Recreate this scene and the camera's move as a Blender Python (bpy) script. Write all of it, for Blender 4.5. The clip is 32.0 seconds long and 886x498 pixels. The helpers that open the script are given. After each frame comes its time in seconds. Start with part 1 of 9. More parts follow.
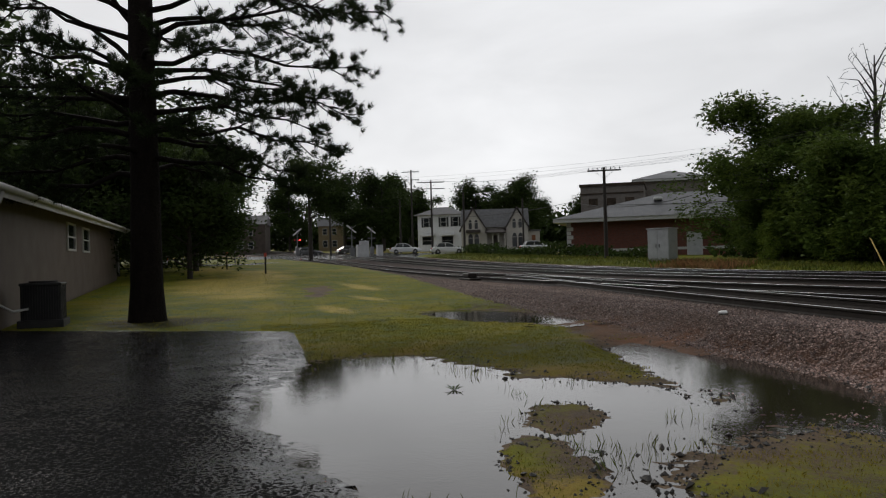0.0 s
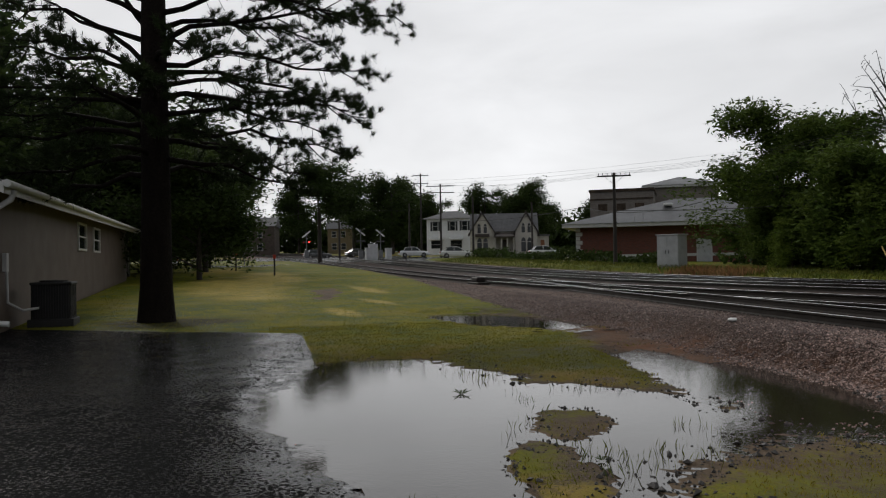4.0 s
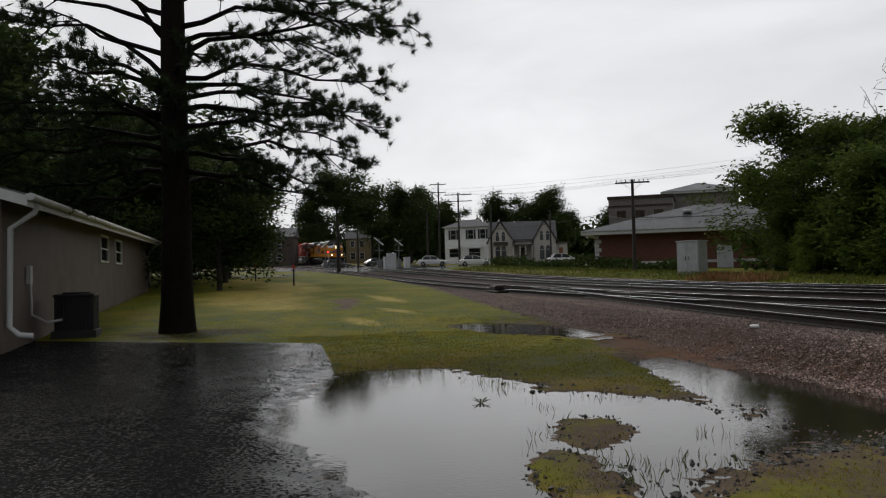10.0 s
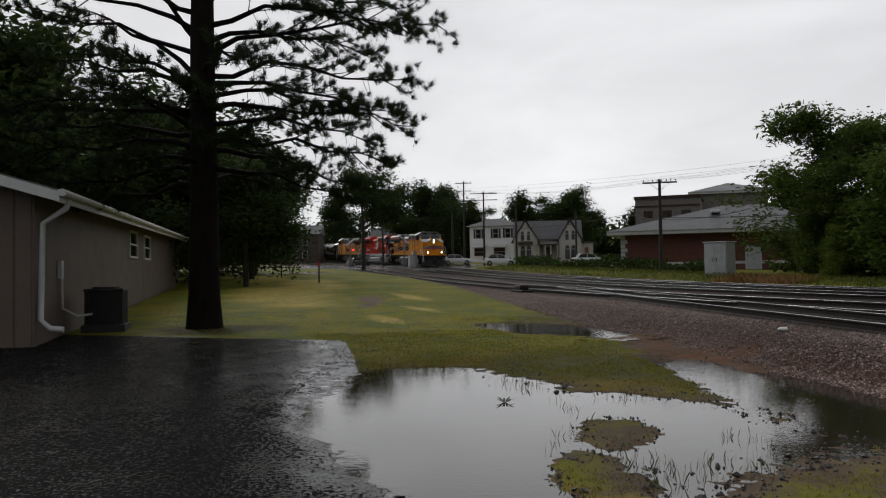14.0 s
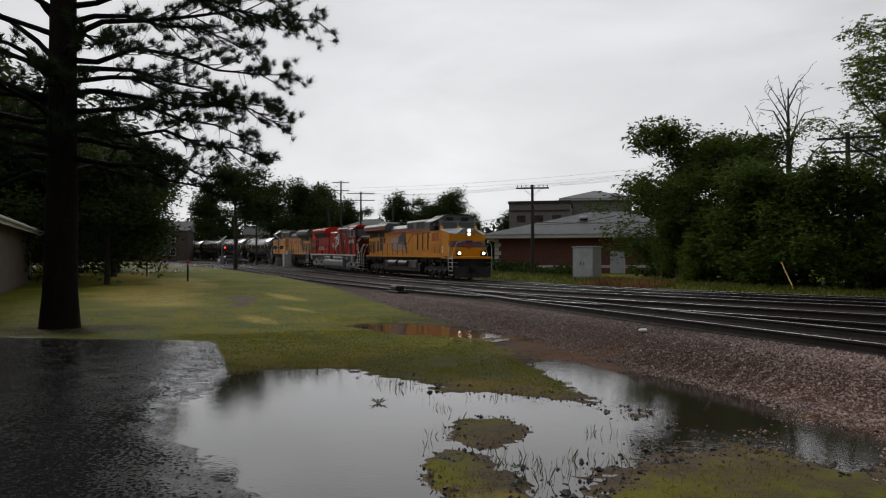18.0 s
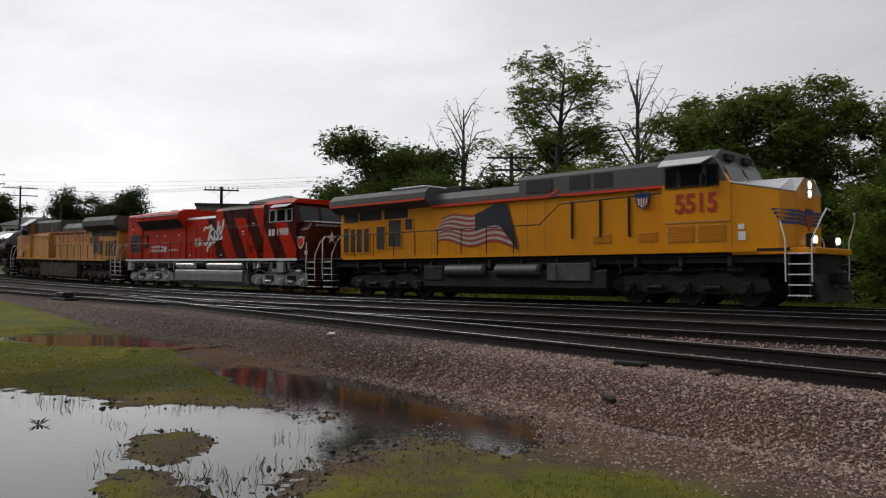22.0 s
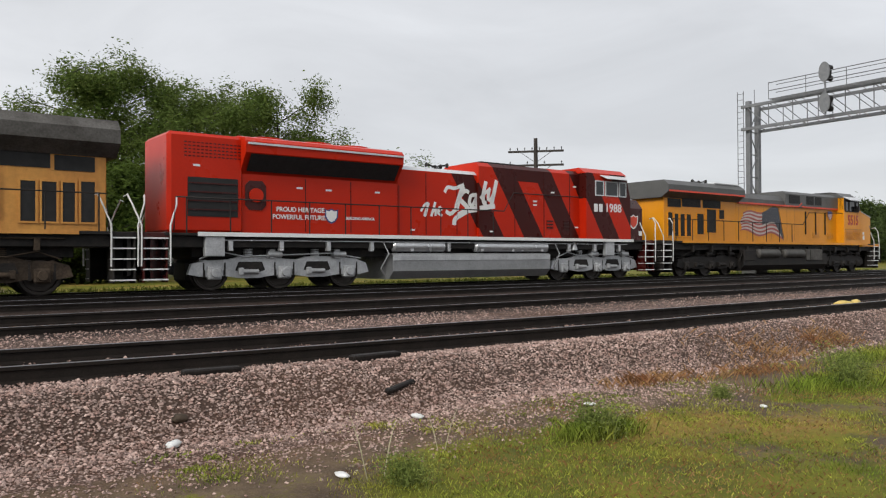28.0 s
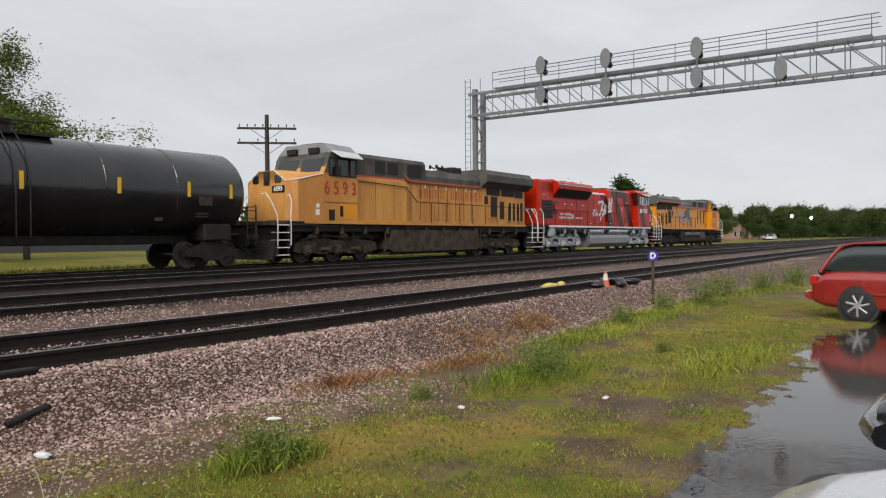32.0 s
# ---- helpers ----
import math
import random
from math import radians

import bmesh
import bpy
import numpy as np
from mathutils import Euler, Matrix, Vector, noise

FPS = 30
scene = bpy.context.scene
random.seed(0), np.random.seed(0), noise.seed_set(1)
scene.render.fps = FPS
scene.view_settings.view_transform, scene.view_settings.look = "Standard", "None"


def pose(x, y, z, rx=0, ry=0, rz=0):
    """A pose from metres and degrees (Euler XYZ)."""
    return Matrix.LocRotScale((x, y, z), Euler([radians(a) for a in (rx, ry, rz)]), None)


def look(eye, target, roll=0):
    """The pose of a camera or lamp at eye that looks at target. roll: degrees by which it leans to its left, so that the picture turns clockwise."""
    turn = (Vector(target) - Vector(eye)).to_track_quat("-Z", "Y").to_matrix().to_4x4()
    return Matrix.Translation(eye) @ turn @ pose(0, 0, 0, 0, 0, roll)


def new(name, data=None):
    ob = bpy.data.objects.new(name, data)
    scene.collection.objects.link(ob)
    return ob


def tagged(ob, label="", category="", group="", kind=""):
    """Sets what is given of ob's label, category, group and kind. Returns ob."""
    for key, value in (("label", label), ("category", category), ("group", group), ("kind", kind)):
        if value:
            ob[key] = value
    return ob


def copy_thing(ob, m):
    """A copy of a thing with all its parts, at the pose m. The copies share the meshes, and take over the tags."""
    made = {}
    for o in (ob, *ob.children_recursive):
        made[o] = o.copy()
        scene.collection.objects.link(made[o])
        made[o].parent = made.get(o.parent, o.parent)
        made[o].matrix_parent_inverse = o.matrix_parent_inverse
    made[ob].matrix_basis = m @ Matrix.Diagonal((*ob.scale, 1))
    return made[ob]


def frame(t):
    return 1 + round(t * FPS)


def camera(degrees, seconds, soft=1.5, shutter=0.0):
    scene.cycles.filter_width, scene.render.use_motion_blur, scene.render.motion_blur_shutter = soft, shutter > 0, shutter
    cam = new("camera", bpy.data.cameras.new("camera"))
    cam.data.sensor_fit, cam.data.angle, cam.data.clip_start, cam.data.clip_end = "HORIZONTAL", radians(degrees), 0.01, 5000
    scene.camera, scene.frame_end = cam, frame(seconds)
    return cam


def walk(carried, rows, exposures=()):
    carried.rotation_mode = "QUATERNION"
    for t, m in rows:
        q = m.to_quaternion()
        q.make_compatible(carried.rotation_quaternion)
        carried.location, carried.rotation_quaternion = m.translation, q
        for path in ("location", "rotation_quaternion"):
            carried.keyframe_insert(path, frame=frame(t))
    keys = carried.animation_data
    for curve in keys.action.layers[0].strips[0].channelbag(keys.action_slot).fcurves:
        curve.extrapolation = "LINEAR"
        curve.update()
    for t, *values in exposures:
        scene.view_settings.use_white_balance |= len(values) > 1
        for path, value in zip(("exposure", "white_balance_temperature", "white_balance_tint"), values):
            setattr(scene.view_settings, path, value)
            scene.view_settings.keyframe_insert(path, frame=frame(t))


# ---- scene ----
cam = camera(59.76, 32.0, soft=1.2)
EYE = 1.5
PATH = [
    (0.0, pose(0, 0, EYE, 90.70, 1.58, 75.20)),
    (0.5, pose(0, 0, EYE, 90.77, 1.74, 75.48)),
    (1.0, pose(0, 0, EYE, 90.79, 1.67, 75.68)),
    (1.5, pose(0, 0, EYE, 90.83, 1.60, 75.77)),
    (2.0, pose(0, 0, EYE, 90.93, 1.38, 75.78)),
    (3.0, pose(0, 0, EYE, 90.91, 1.28, 75.81)),
    (3.5, pose(0, 0, EYE, 90.96, 0.97, 75.80)),
    (5.5, pose(0, 0, EYE, 91.08, 1.07, 76.02)),
    (6.0, pose(0, 0, EYE, 91.07, 1.23, 76.11)),
    (7.0, pose(0, 0, EYE, 91.09, 1.14, 76.31)),
    (8.0, pose(0, 0, EYE, 91.21, 0.97, 76.73)),
    (8.5, pose(0, 0, EYE, 91.36, 0.72, 76.95)),
    (9.0, pose(0, 0, EYE, 91.53, 0.88, 77.18)),
    (10.0, pose(0, 0, EYE, 91.67, 1.46, 77.21)),
    (10.5, pose(0, 0, EYE, 91.72, 1.63, 77.14)),
    (11.0, pose(0, 0, EYE, 91.73, 1.22, 78.63)),
    (11.5, pose(0, 0, EYE, 92.65, 2.11, 78.13)),
    (12.0, pose(0, 0, EYE, 91.76, 0.70, 78.99)),
    (12.5, pose(0, 0, EYE, 91.78, 1.17, 79.57)),
    (13.0, pose(0, 0, EYE, 91.78, 1.15, 79.43)),
    (13.5, pose(0, 0, EYE, 91.67, 1.24, 79.28)),
    (14.0, pose(0, 0, EYE, 91.61, 0.87, 79.04)),
    (14.5, pose(0, 0, EYE, 91.44, 0.98, 77.14)),
    (16.5, pose(0, 0, EYE, 91.35, 0.16, 72.55)),
    (17.0, pose(0, 0, EYE, 91.39, 0.27, 71.58)),
    (17.5, pose(0, 0, EYE, 91.51, 0.22, 71.35)),
    (18.0, pose(0, 0, EYE, 91.59, 0.06, 69.86)),
    (18.5, pose(0, 0, EYE, 91.75, -0.45, 69.52)),
    (19.0, pose(0, 0, EYE, 91.19, -1.17, 67.09)),
    (19.5, pose(0, 0, EYE, 91.38, -0.19, 64.69)),
    (20.0, pose(0, 0, EYE, 91.59, 0.14, 63.12)),
    (20.5, pose(0, 0, EYE, 91.79, 0.31, 62.11)),
    (21.0, pose(0, 0, EYE, 91.98, 0.17, 60.36)),
    (21.5, pose(0, 0, EYE, 91.98, 0.00, 54.51)),
    (22.0, pose(0, 0, EYE, 91.94, -0.00, 47.15)),
    (22.5, pose(0, 0, EYE, 92.02, -0.42, 43.49)),
    (23.0, pose(0, 0, EYE, 92.14, -0.87, 41.39)),
    (23.5, pose(0, 0, EYE, 92.17, -0.78, 40.01)),
    (24.0, pose(0, 0, EYE, 92.16, -0.80, 38.01)),
    (24.5, pose(0, 0, EYE, 92.00, -0.85, 33.61)),
    (25.0, pose(0, 0, EYE, 90.60, -0.77, 27.49)),
    (25.5, pose(0, 0, EYE, 91.96, 0.22, 16.26)),
    (26.0, pose(0, 0, EYE, 91.56, 0.81, 8.20)),
    (26.5, pose(0, 0, EYE, 91.71, 0.11, -2.89)),
    (28.5, pose(0, 0, EYE, 90.45, 0.52, -39.79)),
    (29.0, pose(0, 0, EYE, 90.53, 0.50, -40.92)),
    (29.5, pose(0, 0, EYE, 90.29, 0.18, -42.10)),
    (30.0, pose(0, 0, EYE, 90.12, 0.35, -43.81)),
    (30.5, pose(0, 0, EYE, 89.86, 0.20, -46.49)),
    (31.0, pose(0, 0, EYE, 89.59, -0.08, -49.84)),
    (31.5, pose(0, 0, EYE, 89.58, -0.09, -52.49)),
    (31.6, pose(0.05, 0.02, EYE, 89.5, -0.1, -52.7)),
    (32.0, pose(1.15, 0.40, 1.60, 89.1, 0.4, -53.7)),
]
# the film camera's own exposure drifts as it turns
EXPO = [(0, -0.66), (13, -0.68), (18, -0.74), (19, -0.66), (22, -0.52), (23, -0.50), (24, -0.40), (25, -0.18), (26, 0.06), (29, 0.30), (31, 0.34), (32, 0.22)]
walk(cam, PATH, EXPO)

# ---------------------------------------------------------------- light
SUN_AZ, SUN_EL = 112.0, 32.0         # degrees, counted from +y towards -x; veiled sun behind thin cloud
world = bpy.data.worlds.new("overcast_sky")
scene.world = world
world.use_nodes = True
wn, wl = world.node_tree.nodes, world.node_tree.links
wn.clear()


def wnode(kind, **kw):
    n = wn.new(kind)
    for k, v in kw.items():
        n.inputs[k].default_value = v
    return n


w_out, w_bg = wn.new("ShaderNodeOutputWorld"), wn.new("ShaderNodeBackground")
w_sky = wn.new("ShaderNodeTexSky")
w_sky.sky_type, w_sky.sun_disc = "NISHITA", False
w_sky.sun_elevation, w_sky.sun_rotation = radians(SUN_EL), radians(-SUN_AZ)
w_co = wn.new("ShaderNodeTexCoord")
w_dot = wn.new("ShaderNodeVectorMath")
w_dot.operation = "DOT_PRODUCT"
w_dot.inputs[1].default_value = (-0.97, 0.25, 0.0)
w_map = wnode("ShaderNodeMapRange", **{"From Min": -0.40, "From Max": 1.0, "To Min": 0.0, "To Max": 1.0})
w_pow = wn.new("ShaderNodeMath")
w_pow.operation = "POWER"
w_pow.inputs[1].default_value = 2.8
w_grad = wn.new("ShaderNodeMixRGB")
w_grad.inputs[1].default_value, w_grad.inputs[2].default_value = (0.61, 0.622, 0.646, 1), (1.46, 1.465, 1.49, 1)
w_vec = wn.new("ShaderNodeMapping")
w_vec.inputs["Scale"].default_value = (1.6, 1.6, 5.5)
w_noise = wnode("ShaderNodeTexNoise", Scale=1.7, Detail=7.0, Roughness=0.55, Distortion=0.5)
w_ramp = wnode("ShaderNodeMapRange", **{"From Min": 0.33, "From Max": 0.72, "To Min": 0.90, "To Max": 1.10})
w_mul = wn.new("ShaderNodeMixRGB")
w_mul.blend_type, w_mul.inputs[0].default_value = "MULTIPLY", 1.0
w_mix = wn.new("ShaderNodeMixRGB")
w_mix.inputs[0].default_value = 0.06
w_skys = wn.new("ShaderNodeMixRGB")
w_skys.blend_type, w_skys.inputs[0].default_value, w_skys.inputs[2].default_value = "MULTIPLY", 1.0, (0.10, 0.10, 0.10, 1)
for a, b in ((w_co.outputs["Generated"], w_dot.inputs[0]), (w_dot.outputs["Value"], w_map.inputs["Value"]), (w_map.outputs[0], w_pow.inputs[0]), (w_pow.outputs[0], w_grad.inputs[0]),
             (w_co.outputs["Generated"], w_vec.inputs[0]), (w_vec.outputs[0], w_noise.inputs["Vector"]), (w_noise.outputs["Fac"], w_ramp.inputs["Value"]),
             (w_grad.outputs[0], w_mul.inputs[1]), (w_ramp.outputs[0], w_mul.inputs[2]), (w_sky.outputs[0], w_skys.inputs[1]),
             (w_mul.outputs[0], w_mix.inputs[1]), (w_skys.outputs[0], w_mix.inputs[2]), (w_mix.outputs[0], w_bg.inputs[0]), (w_bg.outputs[0], w_out.inputs[0])):
    wl.new(a, b)
# an overcast sky is brighter overhead than towards the horizon
w_sep = wn.new("ShaderNodeSeparateXYZ")
w_zen = wnode("ShaderNodeMapRange", **{"From Min": 0.30, "From Max": 0.95, "To Min": 1.0, "To Max": 1.3})
w_top = wn.new("ShaderNodeMixRGB")
w_top.blend_type, w_top.inputs[0].default_value = "MULTIPLY", 1.0
for a, b in ((w_co.outputs["Generated"], w_sep.inputs[0]), (w_sep.outputs["Z"], w_zen.inputs["Value"]), (w_mix.outputs[0], w_top.inputs[1]), (w_zen.outputs[0], w_top.inputs[2]), (w_top.outputs[0], w_bg.inputs[0])):
    wl.new(a, b)
w_bg.inputs[1].default_value = 1.0

sun = new("sun", bpy.data.lights.new("sun", "SUN"))
sun.data.energy, sun.data.angle, sun.data.color = 1.9, radians(22), (1.0, 0.96, 0.9)
sun.matrix_world = look((0, 0, 0), (math.sin(radians(SUN_AZ)), -math.cos(radians(SUN_AZ)), -math.tan(radians(SUN_EL))))

# ---------------------------------------------------------------- materials
def mat(name, col, rough=0.6, metal=0.0, var=0.25, scale=3.0, fine=40.0, bump=0.2, col2=None, spec=0.5, coat=0.0, rand=0.0, bdist=0.01, streak=0.0):
    """A surface with colour variation at two scales, uneven gloss and fine relief."""
    m = bpy.data.materials.new(name)
    m.use_nodes = True
    nt = m.node_tree
    n, l = nt.nodes, nt.links
    p = n["Principled BSDF"]
    p.inputs["Roughness"].default_value, p.inputs["Metallic"].default_value = rough, metal
    p.inputs["Specular IOR Level"].default_value = spec
    p.inputs["Coat Weight"].default_value = coat
    p.inputs["Coat Roughness"].default_value = 0.08
    co = n.new("ShaderNodeTexCoord")
    a, b = n.new("ShaderNodeTexNoise"), n.new("ShaderNodeTexNoise")
    a.inputs["Scale"].default_value, a.inputs["Detail"].default_value, a.inputs["Roughness"].default_value = scale, 6, 0.6
    b.inputs["Scale"].default_value, b.inputs["Detail"].default_value = fine, 4
    src = co.outputs["Object"]
    if streak:
        mp = n.new("ShaderNodeMapping")
        mp.inputs["Scale"].default_value = (1, 1, streak)
        l.new(src, mp.inputs[0])
        l.new(mp.outputs[0], a.inputs["Vector"])
    else:
        l.new(src, a.inputs["Vector"])
    l.new(src, b.inputs["Vector"])
    c2 = col2 or tuple(c * (1 - var) for c in col)
    r = n.new("ShaderNodeMapRange")
    r.inputs["From Min"].default_value, r.inputs["From Max"].default_value = 0.36, 0.66
    l.new(a.outputs["Fac"], r.inputs["Value"])
    mx = n.new("ShaderNodeMixRGB")
    mx.inputs[1].default_value, mx.inputs[2].default_value = (*col, 1), (*c2, 1)
    l.new(r.outputs[0], mx.inputs[0])
    f = n.new("ShaderNodeMapRange")
    f.inputs["From Min"].default_value, f.inputs["From Max"].default_value = 0.3, 0.7
    f.inputs["To Min"].default_value, f.inputs["To Max"].default_value = 1 - var * 0.7, 1 + var * 0.5
    l.new(b.outputs["Fac"], f.inputs["Value"])
    ml = n.new("ShaderNodeMixRGB")
    ml.blend_type, ml.inputs[0].default_value = "MULTIPLY", 1
    l.new(mx.outputs[0], ml.inputs[1])
    l.new(f.outputs[0], ml.inputs[2])
    out = ml.outputs[0]
    if rand:
        oi = n.new("ShaderNodeNewGeometry") if rand < 0 else n.new("ShaderNodeObjectInfo")
        rr = n.new("ShaderNodeMapRange")
        rr.inputs["To Min"].default_value, rr.inputs["To Max"].default_value = 1 - abs(rand), 1 + abs(rand)
        l.new(oi.outputs["Random Per Island" if rand < 0 else "Random"], rr.inputs["Value"])
        m2 = n.new("ShaderNodeMixRGB")
        m2.blend_type, m2.inputs[0].default_value = "MULTIPLY", 1
        l.new(out, m2.inputs[1])
        l.new(rr.outputs[0], m2.inputs[2])
        out = m2.outputs[0]
    l.new(out, p.inputs["Base Color"])
    if bump:
        bp = n.new("ShaderNodeBump")
        bp.inputs["Strength"].default_value, bp.inputs["Distance"].default_value = bump, bdist
        l.new(b.outputs["Fac"], bp.inputs["Height"])
        l.new(bp.outputs[0], p.inputs["Normal"])
    rg = n.new("ShaderNodeMapRange")
    rg.inputs["To Min"].default_value, rg.inputs["To Max"].default_value = max(0.02, rough - 0.12), min(1, rough + 0.12)
    l.new(a.outputs["Fac"], rg.inputs["Value"])
    l.new(rg.outputs[0], p.inputs["Roughness"])
    return m


def glow(name, col, strength):
    m = mat(name, col, 0.3, var=0.02, bump=0)
    p = m.node_tree.nodes["Principled BSDF"]
    p.inputs["Emission Color"].default_value, p.inputs["Emission Strength"].default_value = (*col, 1), strength
    return m


# ---------------------------------------------------------------- mesh helpers
class MB:
    """Collects simple solids; made() turns them into one mesh object."""

    def __init__(self):
        self.v, self.f, self.s = [], [], []

    def add(self, vs, fs, smooth=False):
        o = len(self.v)
        self.v += [tuple(p) for p in vs]
        self.f += [tuple(i + o for i in f) for f in fs]
        self.s += [smooth] * len(fs)
        return self

    def box(self, x0, x1, y0, y1, z0, z1, c=0.0):
        if x0 > x1: x0, x1 = x1, x0
        if y0 > y1: y0, y1 = y1, y0
        if z0 > z1: z0, z1 = z1, z0
        c = min(c, (x1 - x0) * 0.45, (y1 - y0) * 0.45, (z1 - z0) * 0.45)
        if c <= 0:
            vs = [(x, y, z) for z in (z0, z1) for x, y in ((x0, y0), (x1, y0), (x1, y1), (x0, y1))]
            return self.add(vs, [(0, 3, 2, 1), (4, 5, 6, 7), (0, 1, 5, 4), (1, 2, 6, 5), (2, 3, 7, 6), (3, 0, 4, 7)])
        vs, ix = [], {}
        for i, (X, sx) in enumerate(((x0, 1), (x1, -1))):
            for j, (Y, sy) in enumerate(((y0, 1), (y1, -1))):
                for k, (Z, sz) in enumerate(((z0, 1), (z1, -1))):
                    for a in range(3):
                        ix[i, j, k, a] = len(vs)
                        d = [c * sx, c * sy, c * sz]
                        d[a] = 0
                        vs.append((X + d[0], Y + d[1], Z + d[2]))
        fs = []
        for s in (0, 1):
            fs += [[ix[s, a, b, 0] for a, b in ((0, 0), (1, 0), (1, 1), (0, 1))], [ix[a, s, b, 1] for a, b in ((0, 0), (1, 0), (1, 1), (0, 1))],
                   [ix[a, b, s, 2] for a, b in ((0, 0), (1, 0), (1, 1), (0, 1))]]
        for a in (0, 1):
            for b in (0, 1):
                fs += [[ix[0, a, b, 1], ix[1, a, b, 1], ix[1, a, b, 2], ix[0, a, b, 2]], [ix[a, 0, b, 0], ix[a, 1, b, 0], ix[a, 1, b, 2], ix[a, 0, b, 2]],
                       [ix[a, b, 0, 0], ix[a, b, 1, 0], ix[a, b, 1, 1], ix[a, b, 0, 1]]]
                for k in (0, 1):
                    fs.append([ix[a, b, k, 0], ix[a, b, k, 1], ix[a, b, k, 2]])
        return self.add(vs, fs)

    def cyl(self, p0, p1, r0, r1=None, n=12, caps=True, smooth=True):
        p0, p1 = Vector(p0), Vector(p1)
        r1 = r0 if r1 is None else r1
        w = (p1 - p0).normalized()
        u = w.orthogonal().normalized()
        q = w.cross(u)
        vs = [p + (u * math.cos(a) + q * math.sin(a)) * r for p, r in ((p0, r0), (p1, r1)) for a in [6.28318 * i / n for i in range(n)]]
        self.add(vs, [(i, (i + 1) % n, n + (i + 1) % n, n + i) for i in range(n)], smooth)
        if caps:
            self.add(vs[:n], [tuple(range(n))[::-1]])
            self.add(vs[n:], [tuple(range(n))])
        return self

    def tube(self, pts, r, n=6):
        """A bent bar through pts; r one radius or one a point."""
        pts = [Vector(p) for p in pts]
        rs = r if isinstance(r, (list, tuple)) else [r] * len(pts)
        vs = []
        u = None
        for i, p in enumerate(pts):
            w = (pts[min(i + 1, len(pts) - 1)] - pts[max(i - 1, 0)]).normalized()
            u = w.orthogonal().normalized() if u is None else (u - w * u.dot(w)).normalized()
            q = w.cross(u)
            vs += [p + (u * math.cos(6.28318 * k / n) + q * math.sin(6.28318 * k / n)) * rs[i] for k in range(n)]
        fs = [(i * n + k, i * n + (k + 1) % n, (i + 1) * n + (k + 1) % n, (i + 1) * n + k) for i in range(len(pts) - 1) for k in range(n)]
        self.add(vs, fs, n > 4)
        self.add(vs[:n], [tuple(range(n))[::-1]])
        return self.add(vs[-n:], [tuple(range(n))])

    def prism(self, poly, axis, a, b, smooth=False):
        """A flat outline drawn out from a to b along an axis: x takes (y, z), y takes (x, z), z takes (x, y)."""
        put = {"x": lambda p, t: (t, p[0], p[1]), "y": lambda p, t: (p[0], t, p[1]), "z": lambda p, t: (p[0], p[1], t)}[axis]
        n = len(poly)
        vs = [put(p, t) for t in (a, b) for p in poly]
        self.add(vs, [(i, (i + 1) % n, n + (i + 1) % n, n + i) for i in range(n)], smooth)
        self.add(vs[:n], [tuple(range(n))[::-1]])
        return self.add(vs[n:], [tuple(range(n))])

    def loft(self, rings, smooth=True, caps=True):
        n = len(rings[0])
        vs = [p for ring in rings for p in ring]
        self.add(vs, [(i * n + k, i * n + (k + 1) % n, (i + 1) * n + (k + 1) % n, (i + 1) * n + k) for i in range(len(rings) - 1) for k in range(n)], smooth)
        if caps:
            self.add(rings[0], [tuple(range(n))[::-1]])
            self.add(rings[-1], [tuple(range(n))])
        return self

    def quad(self, *pts):
        return self.add(pts, [tuple(range(len(pts)))])

    def mesh(self, name, *mats):
        me = bpy.data.meshes.new(name)
        me.from_pydata(self.v, [], self.f)
        me.polygons.foreach_set("use_smooth", self.s)
        for m in mats:
            me.materials.append(m)
        bm = bmesh.new()
        bm.from_mesh(me)
        bmesh.ops.recalc_face_normals(bm, faces=bm.faces)
        bm.to_mesh(me)
        bm.free()
        return me

    def made(self, name, m, parent=None, label=""):
        ob = new(name, self.mesh(name, m))
        if parent:
            ob.parent = parent
        return tagged(ob, label)


def thing(name, label, category, at=(0, 0, 0), turn=0, group="", kind=""):
    ob = new(name)
    ob.empty_display_size = 0.2
    ob.matrix_world = pose(*at, 0, 0, turn)
    return tagged(ob, label, category, group, kind)


def raw_mesh(name, verts, faces, m, smooth=False):
    """A mesh from numpy arrays: verts n x 3, faces n x k."""
    me = bpy.data.meshes.new(name)
    verts, faces = np.asarray(verts, np.float32), np.asarray(faces, np.int32)
    k = faces.shape[1]
    me.vertices.add(len(verts))
    me.vertices.foreach_set("co", verts.ravel())
    me.loops.add(faces.size)
    me.loops.foreach_set("vertex_index", faces.ravel())
    me.polygons.add(len(faces))
    me.polygons.foreach_set("loop_start", np.arange(0, faces.size, k, dtype=np.int32))
    me.polygons.foreach_set("use_smooth", np.full(len(faces), smooth))
    me.update(calc_edges=True)
    me.materials.append(m)
    return me


def words(text, size, m, parent, name, place, label="", bold=0.0, squeeze=1.0):
    """Flat lettering in the built-in font, as a mesh, at the pose place."""
    cu = bpy.data.curves.new(name, "FONT")
    cu.body, cu.size, cu.extrude, cu.offset, cu.align_x, cu.align_y = text, size, 0.004, bold, "CENTER", "CENTER"
    tmp = bpy.data.objects.new(name, cu)
    me = bpy.data.meshes.new_from_object(tmp)
    bpy.data.objects.remove(tmp)
    me.transform(Matrix.Diagonal((squeeze, 1, 1, 1)))
    me.materials.clear()
    me.materials.append(m)
    ob = new(name, me)
    ob.parent = parent
    ob.matrix_local = place
    return tagged(ob, label)


